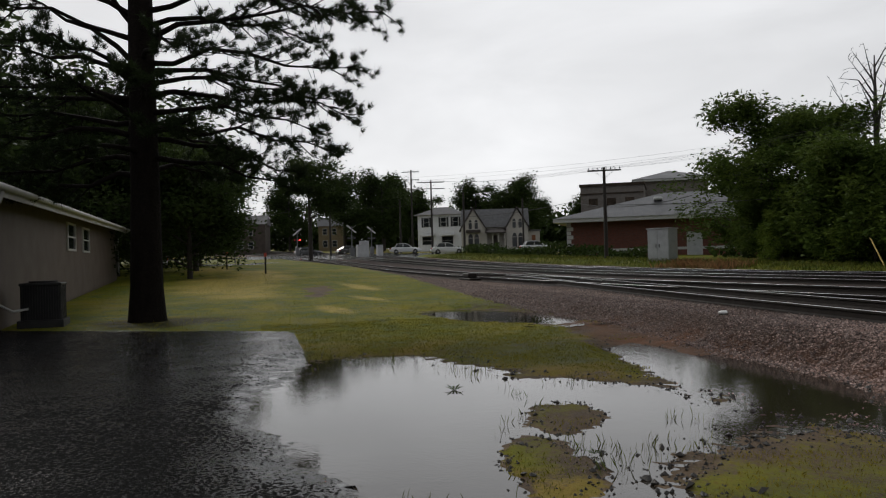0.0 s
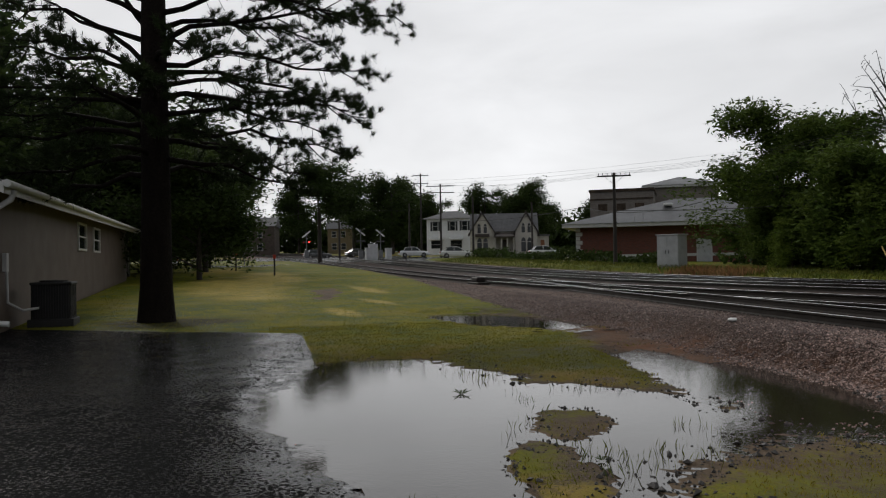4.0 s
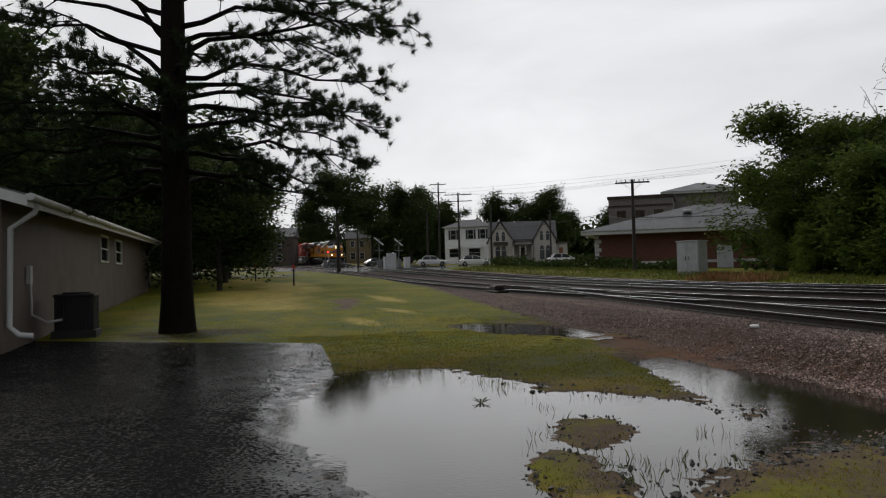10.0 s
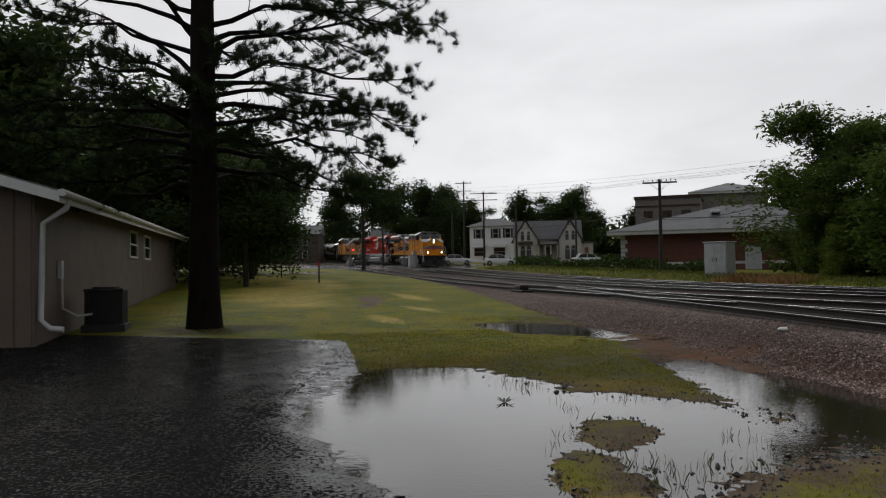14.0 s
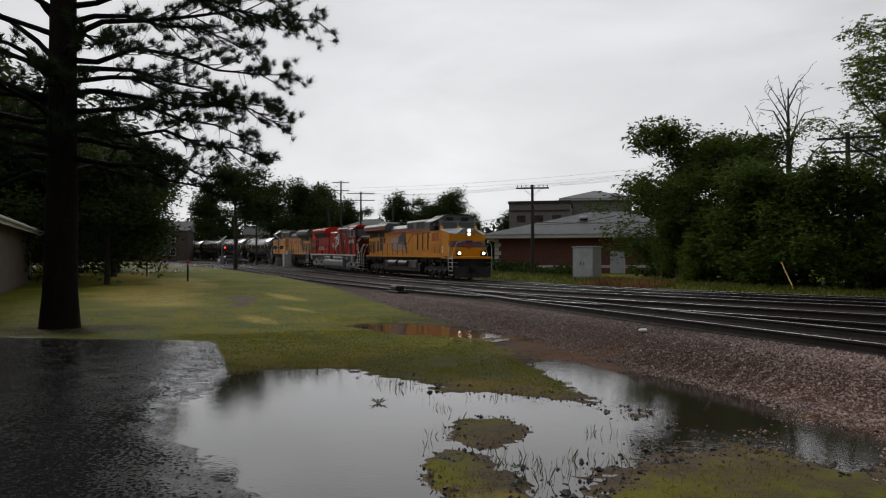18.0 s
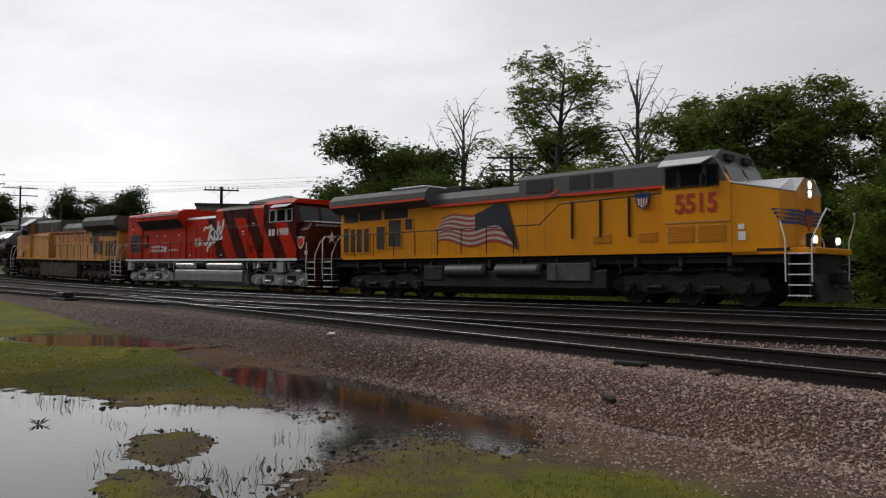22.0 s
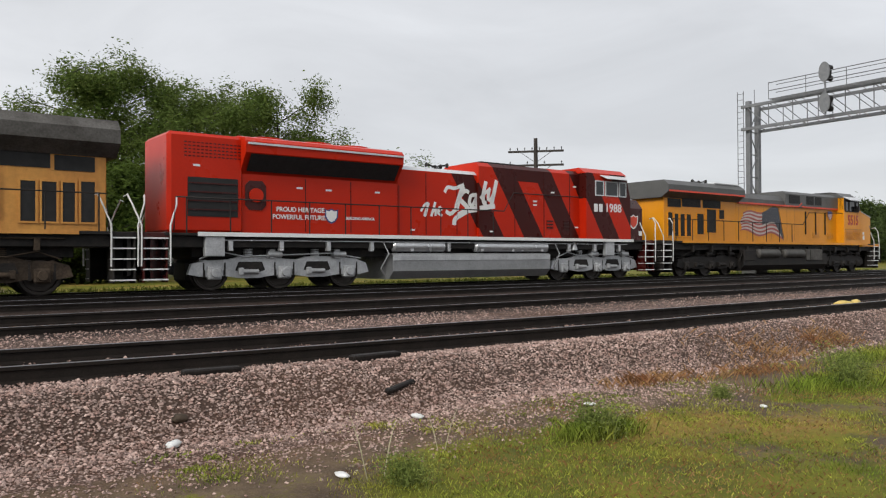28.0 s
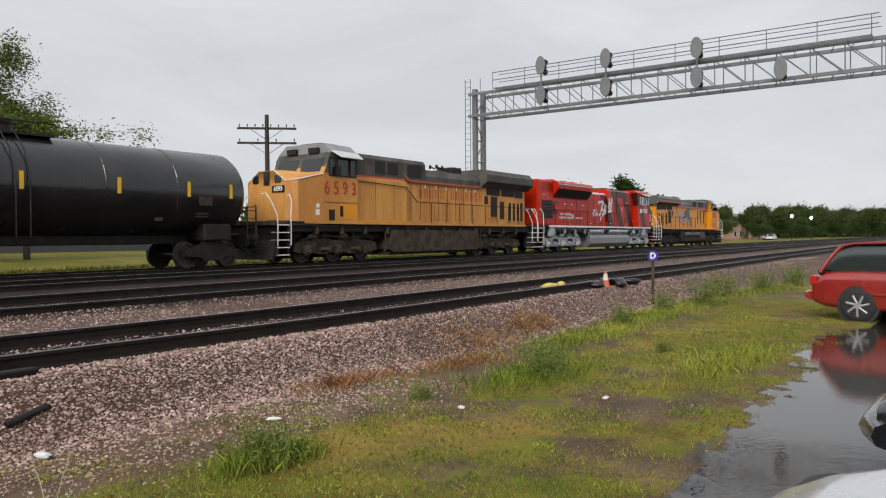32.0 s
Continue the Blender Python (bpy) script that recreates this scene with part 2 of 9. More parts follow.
# ---------------------------------------------------------------- lie of the land
def track_off(x):
    """Sideways shift of the main tracks, which run slightly askew and bend towards the near side past x = -95."""
    x = np.asarray(x, float)
    d = np.maximum(0, -x - 95)
    return np.where(x < 0, 0.05 * x, 0.045 * x) - np.where(d < 45, d * d / 1000, 2.025 + (d - 45) * 0.09)


def track_rise(x):
    d = np.maximum(0, -np.asarray(x, float) - 20)
    return np.where(d < 50, 0.026 * d * d / 100, 0.65 + 0.026 * (d - 50))


RAIL_Z = 0.565
MAIN_Y = (23.45, 19.2, 13.5)


def siding_y(x):
    return np.interp(x, [-38, -30, -26.5, -16, -11, -7, -3, 0, 3, 8, 60], [13.5, 12.7, 12.15, 10.6, 9.9, 9.33, 8.82, 8.58, 8.28, 8.05, 8.05]) + np.where(np.asarray(x) > 0, track_off(x), 0)


def base_rise(x):
    d = -np.asarray(x, float) - 4
    return 0.0225 * np.where(d < 0, 0, np.where(d < 12, d * d / 24, d - 6))


def smooth01(a, b, x):
    t = np.clip((np.asarray(x, float) - a) / (b - a), 0, 1)
    return t * t * (3 - 2 * t)


def toe(x):
    """Foot of the ballast on the near side."""
    return np.interp(x, [-160, -110, -60, -40, -27, -20, -14, -5, 0, 10, 17, 40, 90], [-8, 4, 8.2, 8.4, 7.4, 7.0, 7.2, 6.55, 6.25, 6.4, 6.9, 7.4, 9.0])


def blob(x, y, cx, cy, rx, ry, turn=0.0):
    c, s = math.cos(radians(turn)), math.sin(radians(turn))
    u, v = (x - cx) * c + (y - cy) * s, -(x - cx) * s + (y - cy) * c
    return 1 - np.sqrt((u / rx) ** 2 + (v / ry) ** 2)


def wob(x, y, f, seed=0.0):
    """Smooth uneven field between about -1 and 1."""
    r = 0
    for k, (a, b, p) in enumerate(((1.0, 0.7, 0.3), (-0.6, 1.1, 1.7), (1.6, -0.5, 4.1), (0.3, 2.1, 2.2), (-1.9, 1.3, 5.5), (2.7, 1.9, 0.9))):
        r = r + np.sin(f * (a * x + b * y) + p + seed * (k + 1)) / (1 + 0.35 * k)
    return r / 3.2


def wet_mask(x, y):
    """Above 0 where water stands."""
    n = 0.12 * wob(x, y, 2.3) + 0.11 * wob(x, y, 6.1, 2.0) + 0.13 * wob(x, y, 13.0, 1.0) + 0.07 * wob(x, y, 27.0, 4.0)
    a = np.maximum.reduce([blob(x, y, -7.9, 0.95, 2.3, 0.85, 2), blob(x, y, -8.3, 2.0, 4.2, 1.45, 4), blob(x, y, -5.6, 1.5, 2.6, 1.2, 5), blob(x, y, -7.4, 3.6, 1.9, 0.95, 20), blob(x, y, -6.1, 3.2, 1.5, 0.85, -5), blob(x, y, -6.5, 4.2, 1.3, 0.8, -20) * 0.35]) - 0.6 * smooth01(-11.6, -13.2, x)
    holes = np.maximum.reduce([blob(x, y, -6.68, 2.88, 0.72, 0.36, -24) * 1.1, blob(x, y, -5.15, 2.12, 1.1, 0.34, -14), blob(x, y, -4.25, 3.85, 1.15, 1.15, 0), blob(x, y, -4.6, 0.25, 1.45, 0.55, 8)])
    b = np.maximum.reduce([blob(x, y, -9.6, 5.75, 2.2, 0.6, -12), blob(x, y, -7.2, 5.55, 1.9, 0.85, -14), blob(x, y, -7.7, 5.75, 2.3, 1.0, -16), blob(x, y, -5.3, 5.55, 1.0, 0.55, -35)])
    c = blob(x, y, -17.1, 5.7, 2.7, 1.2, 14)
    d = np.maximum.reduce([blob(x, y, 8.0, 0.9, 6.2, 1.35, 3), blob(x, y, 13.5, 1.2, 3.8, 1.6, 0), blob(x, y, 4.6, 1.5, 1.6, 0.65, 10)])
    e = np.maximum(blob(x, y, -4.3, 6.6, 0.7, 0.1, -5), blob(x, y, -26.4, 2.4, 1.0, 0.3, 0))
    main = np.minimum(a + n * 0.8, -holes * 0.9 - n * 1.3 + 0.06)
    return np.maximum.reduce([main, b + n - 0.20 * np.maximum(0, wob(x, y, 3.1, 7.0)), c + n, d + n * 0.7, e + n * 0.3])


WATER = -0.012


def land(x, y):
    """Height of the ground."""
    x, y = np.asarray(x, float), np.asarray(y, float)
    off, bed_z = track_off(x), RAIL_Z - 0.165 + track_rise(x)
    base = base_rise(x)
    t = toe(x)
    bed = smooth01(t, t + 0.95, y)
    far_edge = 26.1 + off
    back = smooth01(far_edge, far_edge + 2.5, y)
    far_z = np.maximum(base + 0.12, 0.28)
    z = base * (1 - bed) + bed_z * bed
    z = z * (1 - back) + far_z * back
    near = (1 - bed)
    rough = near * (0.012 * wob(x, y, 5.0, 0.4) + 0.006 * wob(x, y, 13.0, 3.0))
    lot = smooth01(0.9, 0.3, y)
    z = z + rough * (1 - 0.6 * lot)
    w = wet_mask(x, y)
    level = WATER + np.where(x < -13, 0.14, 0.0) + np.where(x < -22, 0.22, 0.0)
    wetz = level - 0.060 * np.clip(w, -0.6, 0.5) + 0.007 * wob(x, y, 14.0, 1.0) + 0.005 * wob(x, y, 33.0, 2.0)
    k = smooth01(-0.55, -0.05, w) * near
    return z * (1 - k) + wetz * k

# ---------------------------------------------------------------- ground sheet
def ground_material():
    """Grass, mud, gravel and wet asphalt, laid out by the sheet's zone colours and broken up by noise."""
    m = bpy.data.materials.new("ground_mixed")
    m.use_nodes = True
    n, l = m.node_tree.nodes, m.node_tree.links
    p = n["Principled BSDF"]
    co = n.new("ShaderNodeTexCoord")

    def nz(scale, detail=5, rough=0.6, kind="ShaderNodeTexNoise"):
        t = n.new(kind)
        t.inputs["Scale"].default_value = scale
        if kind == "ShaderNodeTexNoise":
            t.inputs["Detail"].default_value, t.inputs["Roughness"].default_value = detail, rough
        l.new(co.outputs["Object"], t.inputs["Vector"])
        return t

    def rng(src, a, b, c=0.0, d=1.0):
        r = n.new("ShaderNodeMapRange")
        for k, v in zip(("From Min", "From Max", "To Min", "To Max"), (a, b, c, d)):
            r.inputs[k].default_value = v
        l.new(src, r.inputs["Value"])
        return r.outputs[0]

    def mix(fac, a, b, mode="MIX"):
        x = n.new("ShaderNodeMixRGB")
        x.blend_type = mode
        for i, s in ((0, fac), (1, a), (2, b)):
            if isinstance(s, (int, float)):
                x.inputs[i].default_value = s
            elif isinstance(s, tuple):
                x.inputs[i].default_value = (*s, 1)
            else:
                l.new(s, x.inputs[i])
        return x.outputs[0]

    def math_(op, a, b):
        x = n.new("ShaderNodeMath")
        x.operation = op
        for i, s in ((0, a), (1, b)):
            if isinstance(s, (int, float)):
                x.inputs[i].default_value = s
            else:
                l.new(s, x.inputs[i])
        return x.outputs[0]

    big, mid, small = nz(0.35, 6), nz(1.9, 6, 0.65), nz(16, 5, 0.7)
    grit = nz(55, 3, 0.6)
    vor = nz(32, kind="ShaderNodeTexVoronoi")
    vor2 = nz(70, kind="ShaderNodeTexVoronoi")
    at = n.new("ShaderNodeVertexColor")
    at.layer_name = "zone"
    sep = n.new("ShaderNodeSeparateColor")
    l.new(at.outputs["Color"], sep.inputs[0])
    wobble = math_("SUBTRACT", math_("MULTIPLY", math_("ADD", mid.outputs["Fac"], small.outputs["Fac"]), 0.5), 0.5)

    def zone(i, amount=1.6):
        return rng(math_("ADD", sep.outputs[i], math_("MULTIPLY", wobble, amount)), 0.40, 0.60)

    grass = mix(rng(mid.outputs["Fac"], 0.35, 0.65), (0.095, 0.115, 0.014), (0.22, 0.22, 0.030))
    grass = mix(rng(big.outputs["Fac"], 0.50, 0.62), grass, (0.33, 0.235, 0.055))
    grass = mix(rng(small.outputs["Fac"], 0.52, 0.64, 0.0, 0.65), grass, (0.115, 0.062, 0.024))
    turf = n.new("ShaderNodeVertexColor")
    turf.layer_name = "lawn"
    lot_ = n.new("ShaderNodeSeparateColor")
    l.new(turf.outputs["Color"], lot_.inputs[0])
    mown = mix(rng(mid.outputs["Fac"], 0.40, 0.60), (0.060, 0.095, 0.006), (0.235, 0.225, 0.018))
    wide = nz(0.21, 4, 0.55)
    mown = mix(rng(wide.outputs["Fac"], 0.40, 0.60), mix(0.55, mown, (0.075, 0.115, 0.007)), mown)
    mown = mix(rng(big.outputs["Fac"], 0.46, 0.68, 0.0, 0.55), mown, (0.33, 0.25, 0.040))
    mown = mix(math_("MULTIPLY", lot_.outputs[1], rng(mid.outputs["Fac"], 0.30, 0.58, 0.25, 1.0)), mown, (0.52, 0.40, 0.115))
    # near-black patch around the foot of the pine
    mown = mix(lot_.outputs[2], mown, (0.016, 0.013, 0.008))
    grass = mix(lot_.outputs[0], grass, mown)
    grass = mix(rng(small.outputs["Fac"], 0.35, 0.7), mix(0.5, grass, (0.03, 0.028, 0.012)), grass)
    mud = mix(rng(mid.outputs["Fac"], 0.38, 0.62), (0.062, 0.043, 0.027), (0.15, 0.108, 0.070))
    mud = mix(rng(grit.outputs["Fac"], 0.48, 0.74), mud, (0.17, 0.125, 0.088))
    pick_ = n.new("ShaderNodeSeparateColor")
    l.new(vor.outputs["Color"], pick_.inputs[0])
    stone = mix(pick_.outputs[0], (0.20, 0.128, 0.103), (0.50, 0.385, 0.335))
    stone = mix(rng(vor.outputs["Distance"], 0.22, 0.50), stone, (0.065, 0.043, 0.034))
    stone = mix(rng(big.outputs["Fac"], 0.5, 0.68, 0.0, 0.6), stone, (0.10, 0.055, 0.035))
    pool_ = n.new("ShaderNodeVertexColor")
    pool_.layer_name = "wet"
    pits = nz(27, 3, 0.6)
    film = rng(math_("ADD", math_("ADD", pits.outputs["Fac"], math_("MULTIPLY", pool_.outputs["Color"], 0.20)), math_("MULTIPLY", math_("SUBTRACT", mid.outputs["Fac"], 0.5), 0.30)), 0.575, 0.615)
    tar = mix(vor2.outputs["Color"], (0.003, 0.003, 0.0033), (0.012, 0.0115, 0.011))
    tar = mix(rng(mid.outputs["Fac"], 0.5, 0.62, 0.0, 0.6), tar, (0.007, 0.0065, 0.006))
    zs, za, zg = zone(0), zone(1, 0.55), zone(2)
    col = mix(zg, mud, grass)
    col = mix(zs, col, stone)
    # wet ground seen against the light: its shade is multiplied into the colour
    damp_backlit = n.new("ShaderNodeVertexColor")
    damp_backlit.layer_name = "damp_backlit"
    col = mix(damp_backlit.outputs["Color"], col, mix(1.0, col, (0.56, 0.55, 0.54), "MULTIPLY"))
    bed = n.new("ShaderNodeVertexColor")
    bed.layer_name = "oil"
    col = mix(math_("MULTIPLY", bed.outputs["Color"], rng(mid.outputs["Fac"], 0.3, 0.6, 0.95, 0.7)), col, (0.009, 0.0075, 0.007))
    rust = n.new("ShaderNodeVertexColor")
    rust.layer_name = "rust"
    col = mix(math_("MULTIPLY", rust.outputs["Color"], rng(mid.outputs["Fac"], 0.35, 0.6, 0.35, 1.0)), col, mix(rng(grit.outputs["Fac"], 0.4, 0.65), (0.105, 0.045, 0.024), (0.20, 0.10, 0.058)))
    col = mix(za, col, tar)
    l.new(col, p.inputs["Base Color"])
    r_soil = rng(mid.outputs["Fac"], 0.35, 0.65, 0.55, 0.9)
    r_tar = mix(film, (0.8, 0.8, 0.8), (0.06, 0.06, 0.06))
    rough = mix(za, r_soil, r_tar)
    l.new(rough, p.inputs["Roughness"])
    dry = math_("SUBTRACT", 1.0, math_("MULTIPLY", film, 0.82))
    h = mix(za, mix(zs, math_("ADD", math_("MULTIPLY", small.outputs["Fac"], 0.8), math_("MULTIPLY", grit.outputs["Fac"], 0.3)), math_("SUBTRACT", 1.0, vor.outputs["Distance"])),
            math_("MULTIPLY", math_("ADD", math_("MULTIPLY", vor2.outputs["Distance"], 0.5), math_("MULTIPLY", small.outputs["Fac"], 0.5)), math_("MULTIPLY", dry, 0.7)))
    bp = n.new("ShaderNodeBump")
    bp.inputs["Strength"].default_value, bp.inputs["Distance"].default_value = 0.7, 0.03
    l.new(h, bp.inputs["Height"])
    l.new(bp.outputs[0], p.inputs["Normal"])
    gloss = mix(za, (0.06, 0.06, 0.06), mix(film, (0.02, 0.02, 0.02), (0.5, 0.5, 0.5)))
    l.new(gloss, p.inputs["Specular IOR Level"])
    return m


def spread(fine0, fine1, step, grow, end0, end1):
    a = list(np.arange(fine0, fine1, step))
    s, v = step, fine1
    while v < end1:
        a.append(v)
        s *= grow
        v += s
    a.append(end1)
    s, v, b = step, fine0, []
    while v > end0:
        s *= grow
        v -= s
        b.append(max(v, end0))
    return np.array(b[::-1] + a)


def lot_edge(x):
    """Edge of the asphalt towards the tracks."""
    return np.interp(x, [-16, -15.4, -11.5, -8.7, -6.9, -5.3, -2, 1, 3, 6, 10, 15, 24, 40], [0.9, 1.0, 0.95, 0.8, 0.6, 0.7, 1.2, 1.4, 1.9, 2.1, 2.2, 2.3, 2.4, 2.4])


def zones(x, y):
    """Shares of stone, asphalt and grass at a place."""
    off = track_off(x)
    t = toe(x)
    stone = smooth01(t - 0.35, t + 0.15, y) * (1 - smooth01(26.3 + off, 27.2 + off, y))
    road = smooth01(5.45, 5.75, y - 0.12 * wob(x, y, 1.1)) * smooth01(-6.5, -4, x) * (1 - smooth01(2.0, 5.0, x)) * 0.80
    stone = np.maximum(stone, road)
    lot = smooth01(0.1, -0.1, y - lot_edge(x)) * smooth01(-15.9, -15.4, x + 0.5 * (1 - y) - 0.15 * wob(x, y, 1.7))
    street = smooth01(6.6, 6.2, np.abs(x + 106 - 0.35 * (y - 16)))
    lane = smooth01(3.2, 2.9, np.abs(y - 41)) * smooth01(-30, -60, x) + smooth01(2.0, 1.7, np.abs(x + 75 + 0.5 * y)) * smooth01(6, 2, y)
    lot = np.maximum.reduce([lot, street, np.clip(lane, 0, 1)])
    w = wet_mask(x, y)
    grass = 0.62 + 0.35 * wob(x, y, 0.9, 1.0)
    grass = np.where(x < -12, 0.9 + 0.1 * wob(x, y, 0.6), grass)
    grass = np.where((x > 1.5) & (y < 6.1), 0.66 + 0.32 * wob(x, y, 0.8, 2.0) + 0.30 * wob(x, y, 2.6, 3.0), grass)
    grass = np.where((x < 0) & (x > -12) & (y > 5.5), grass * 0.42, grass)
    rusty = smooth01(1.3, 0.2, np.abs(y - t + 0.6)) * smooth01(-30, -12, x)
    grass = grass * (1 - 0.75 * rusty)
    grass = grass * (1 - 0.85 * smooth01(-0.25, 0.35, blob(x, y, -29.5, 2.9, 3.0, 0.55, -5) + 0.55 * wob(x, y, 3.0)))
    grass = grass * (1 - 0.25 * smooth01(-0.1, 0.3, blob(x, y, -6.68, 2.88, 0.8, 0.42, -24)))
    grass = grass * smooth01(0.18, -0.18, w)
    grass = np.where(y > 26 + off, 0.9, grass)
    return np.clip(stone, 0, 1), np.clip(lot, 0, 1), np.clip(grass, 0, 1)


PINE_AT = (-19.4, -2.12)
GROUND_MAT = ground_material()
gx = spread(-21.0, 19.0, 0.075, 1.055, -1600, 1600)
gy = spread(-1.5, 9.0, 0.065, 1.05, -900, 1900)
GX, GY = np.meshgrid(gx, gy, indexing="ij")
GZ = land(GX, GY)
ny = len(gy)
idx = np.arange(len(gx) * ny).reshape(len(gx), ny)
faces = np.stack([idx[:-1, :-1], idx[1:, :-1], idx[1:, 1:], idx[:-1, 1:]], -1).reshape(-1, 4)
ground_me = raw_mesh("ground", np.stack([GX, GY, GZ], -1).reshape(-1, 3), faces, GROUND_MAT, True)
zs_, za_, zg_ = zones(GX, GY)
layer = ground_me.color_attributes.new("zone", "FLOAT_COLOR", "POINT")
layer.data.foreach_set("color", np.stack([zs_, za_, zg_, np.ones_like(zs_)], -1).astype(np.float32).ravel())
oil_ = np.zeros_like(GX)
for c_ in MAIN_Y:
    oil_ = np.maximum(oil_, smooth01(2.0, 1.3, np.abs(GY - c_ - track_off(GX))))
oil_ = np.maximum(oil_, smooth01(1.25, 0.85, np.abs(GY - siding_y(GX))) * (GX > -38))
oil_ = np.maximum(oil_, 0.85 * smooth01(11.6, 12.6, GY - track_off(GX)) * smooth01(25.6, 24.6, GY - track_off(GX)))
layer = ground_me.color_attributes.new("oil", "FLOAT_COLOR", "POINT")
layer.data.foreach_set("color", np.stack([oil_, oil_, oil_, np.ones_like(oil_)], -1).astype(np.float32).ravel())
# where the ground is wet and painted darker as backlit
damp_backlit_ = smooth01(-5.5, -11.0, GX + 0.8 * wob(GX, GY, 0.9, 2.0)) * smooth01(-24, -15, GX) * smooth01(9.5, 7.5, GY) * (1 - smooth01(-11.5, -14.5, GX) * smooth01(6.5, 5.5, GY))
layer = ground_me.color_attributes.new("damp_backlit", "FLOAT_COLOR", "POINT")
layer.data.foreach_set("color", np.stack([damp_backlit_, damp_backlit_, damp_backlit_, np.ones_like(damp_backlit_)], -1).astype(np.float32).ravel())
rust_ = smooth01(1.05, 0.2, np.abs(GY - toe(GX) + 0.35)) * smooth01(-18, -12, GX) * (1 - 0.65 * smooth01(-4.5, -1.5, GX)) * (1 - smooth01(3, 7, GX)) * (0.75 + 0.35 * wob(GX, GY, 1.4, 3.0))
rust_ = np.clip(rust_, 0, 1)
layer = ground_me.color_attributes.new("rust", "FLOAT_COLOR", "POINT")
layer.data.foreach_set("color", np.stack([rust_, rust_, rust_, np.ones_like(rust_)], -1).astype(np.float32).ravel())
turf_ = smooth01(-11.5, -15.0, GX + 0.5 * wob(GX, GY, 1.3)) * (GX > -110)
layer = ground_me.color_attributes.new("lawn", "FLOAT_COLOR", "POINT")
straw_ = np.maximum.reduce([smooth01(-0.1, 0.6, blob(GX, GY, *b) + 0.25 * wob(GX, GY, 1.2, 2.0)) for b in ((-36, -0.6, 13, 2.6, 3), (-46, 1.0, 12, 2.3, 0), (-20.5, 2.4, 1.9, 0.5, 8), (-31, 4.6, 4.0, 0.5, 4), (-24, 3.9, 2.0, 0.35, 12), (-60, -2.0, 10, 2.0, 0))])
# uneven dark patch around the pine's trunk, strongest at the middle
pine_foot_dark_ = smooth01(-0.05, 0.5, blob(GX, GY, PINE_AT[0] + 0.5, PINE_AT[1] + 0.3, 1.6, 1.9, 0) + 0.2 * wob(GX, GY, 2.2)) * 0.85
layer.data.foreach_set("color", np.stack([turf_, straw_, pine_foot_dark_, np.ones_like(turf_)], -1).astype(np.float32).ravel())
pool_w = smooth01(-0.75, -0.05, wet_mask(GX, GY) + 0.10 * wob(GX, GY, 4.0, 2.5))
pool_w = np.maximum.reduce([pool_w, 0.80 * smooth01(-6.0, -12.0, GX) * smooth01(-5.0, -1.0, GY), np.full_like(GX, 0.08)])
pool_w = np.maximum(pool_w, smooth01(6.6, 6.2, np.abs(GX + 106 - 0.35 * (GY - 16))))
layer = ground_me.color_attributes.new("wet", "FLOAT_COLOR", "POINT")
layer.data.foreach_set("color", np.stack([pool_w, pool_w, pool_w, np.ones_like(pool_w)], -1).astype(np.float32).ravel())
ground = tagged(new("ground", ground_me), "wet patchy grass, mud, gravel and asphalt beside the tracks", "ground", kind="structure")


def ground_z(x, y):
    return float(land(x, y))


# paved street over the tracks: a slab a little above the ballast, rising to rail height on its far side
WET_ROAD = mat("wet_pale_road", (0.13, 0.13, 0.13), 0.16, 0, 0.25, 0.6, 12, 0.05, spec=0.6)
ru, rv = np.meshgrid(np.linspace(0, 1, 9), np.linspace(1.0, 22.0, 22), indexing="ij")
rx = -95.0 - 26.0 * ru + 0.30 * (rv - 10)
rz = land(rx, rv) + 0.03 + 0.11 * ru
ri = np.arange(rx.size).reshape(rx.shape)
tagged(new("road", raw_mesh("road", np.stack([rx, rv, rz], -1).reshape(-1, 3), np.stack([ri[:-1, :-1], ri[:-1, 1:], ri[1:, 1:], ri[1:, :-1]], -1).reshape(-1, 4), WET_ROAD, True)), "wet pale street crossing the tracks", "road", kind="structure")


# standing water: flat sheets, the land rises through them
def water_material():
    m = bpy.data.materials.new("puddle_water")
    m.use_nodes = True
    n, l = m.node_tree.nodes, m.node_tree.links
    p = n["Principled BSDF"]
    p.inputs["Base Color"].default_value = (0.03, 0.024, 0.017, 1)
    p.inputs["Roughness"].default_value = 0.015
    p.inputs["IOR"].default_value = 1.42
    p.inputs["Specular IOR Level"].default_value = 0.7
    co = n.new("ShaderNodeTexCoord")
    a, b = n.new("ShaderNodeTexNoise"), n.new("ShaderNodeTexNoise")
    a.inputs["Scale"].default_value, b.inputs["Scale"].default_value = 3.5, 26
    l.new(co.outputs["Object"], a.inputs["Vector"])
    l.new(co.outputs["Object"], b.inputs["Vector"])
    ad = n.new("ShaderNodeMath")
    ad.operation = "ADD"
    l.new(a.outputs["Fac"], ad.inputs[0])
    l.new(b.outputs["Fac"], ad.inputs[1])
    bp = n.new("ShaderNodeBump")
    bp.inputs["Strength"].default_value, bp.inputs["Distance"].default_value = 0.12, 0.006
    l.new(ad.outputs[0], bp.inputs["Height"])
    l.new(bp.outputs[0], p.inputs["Normal"])
    return m


WATER_MAT = water_material()


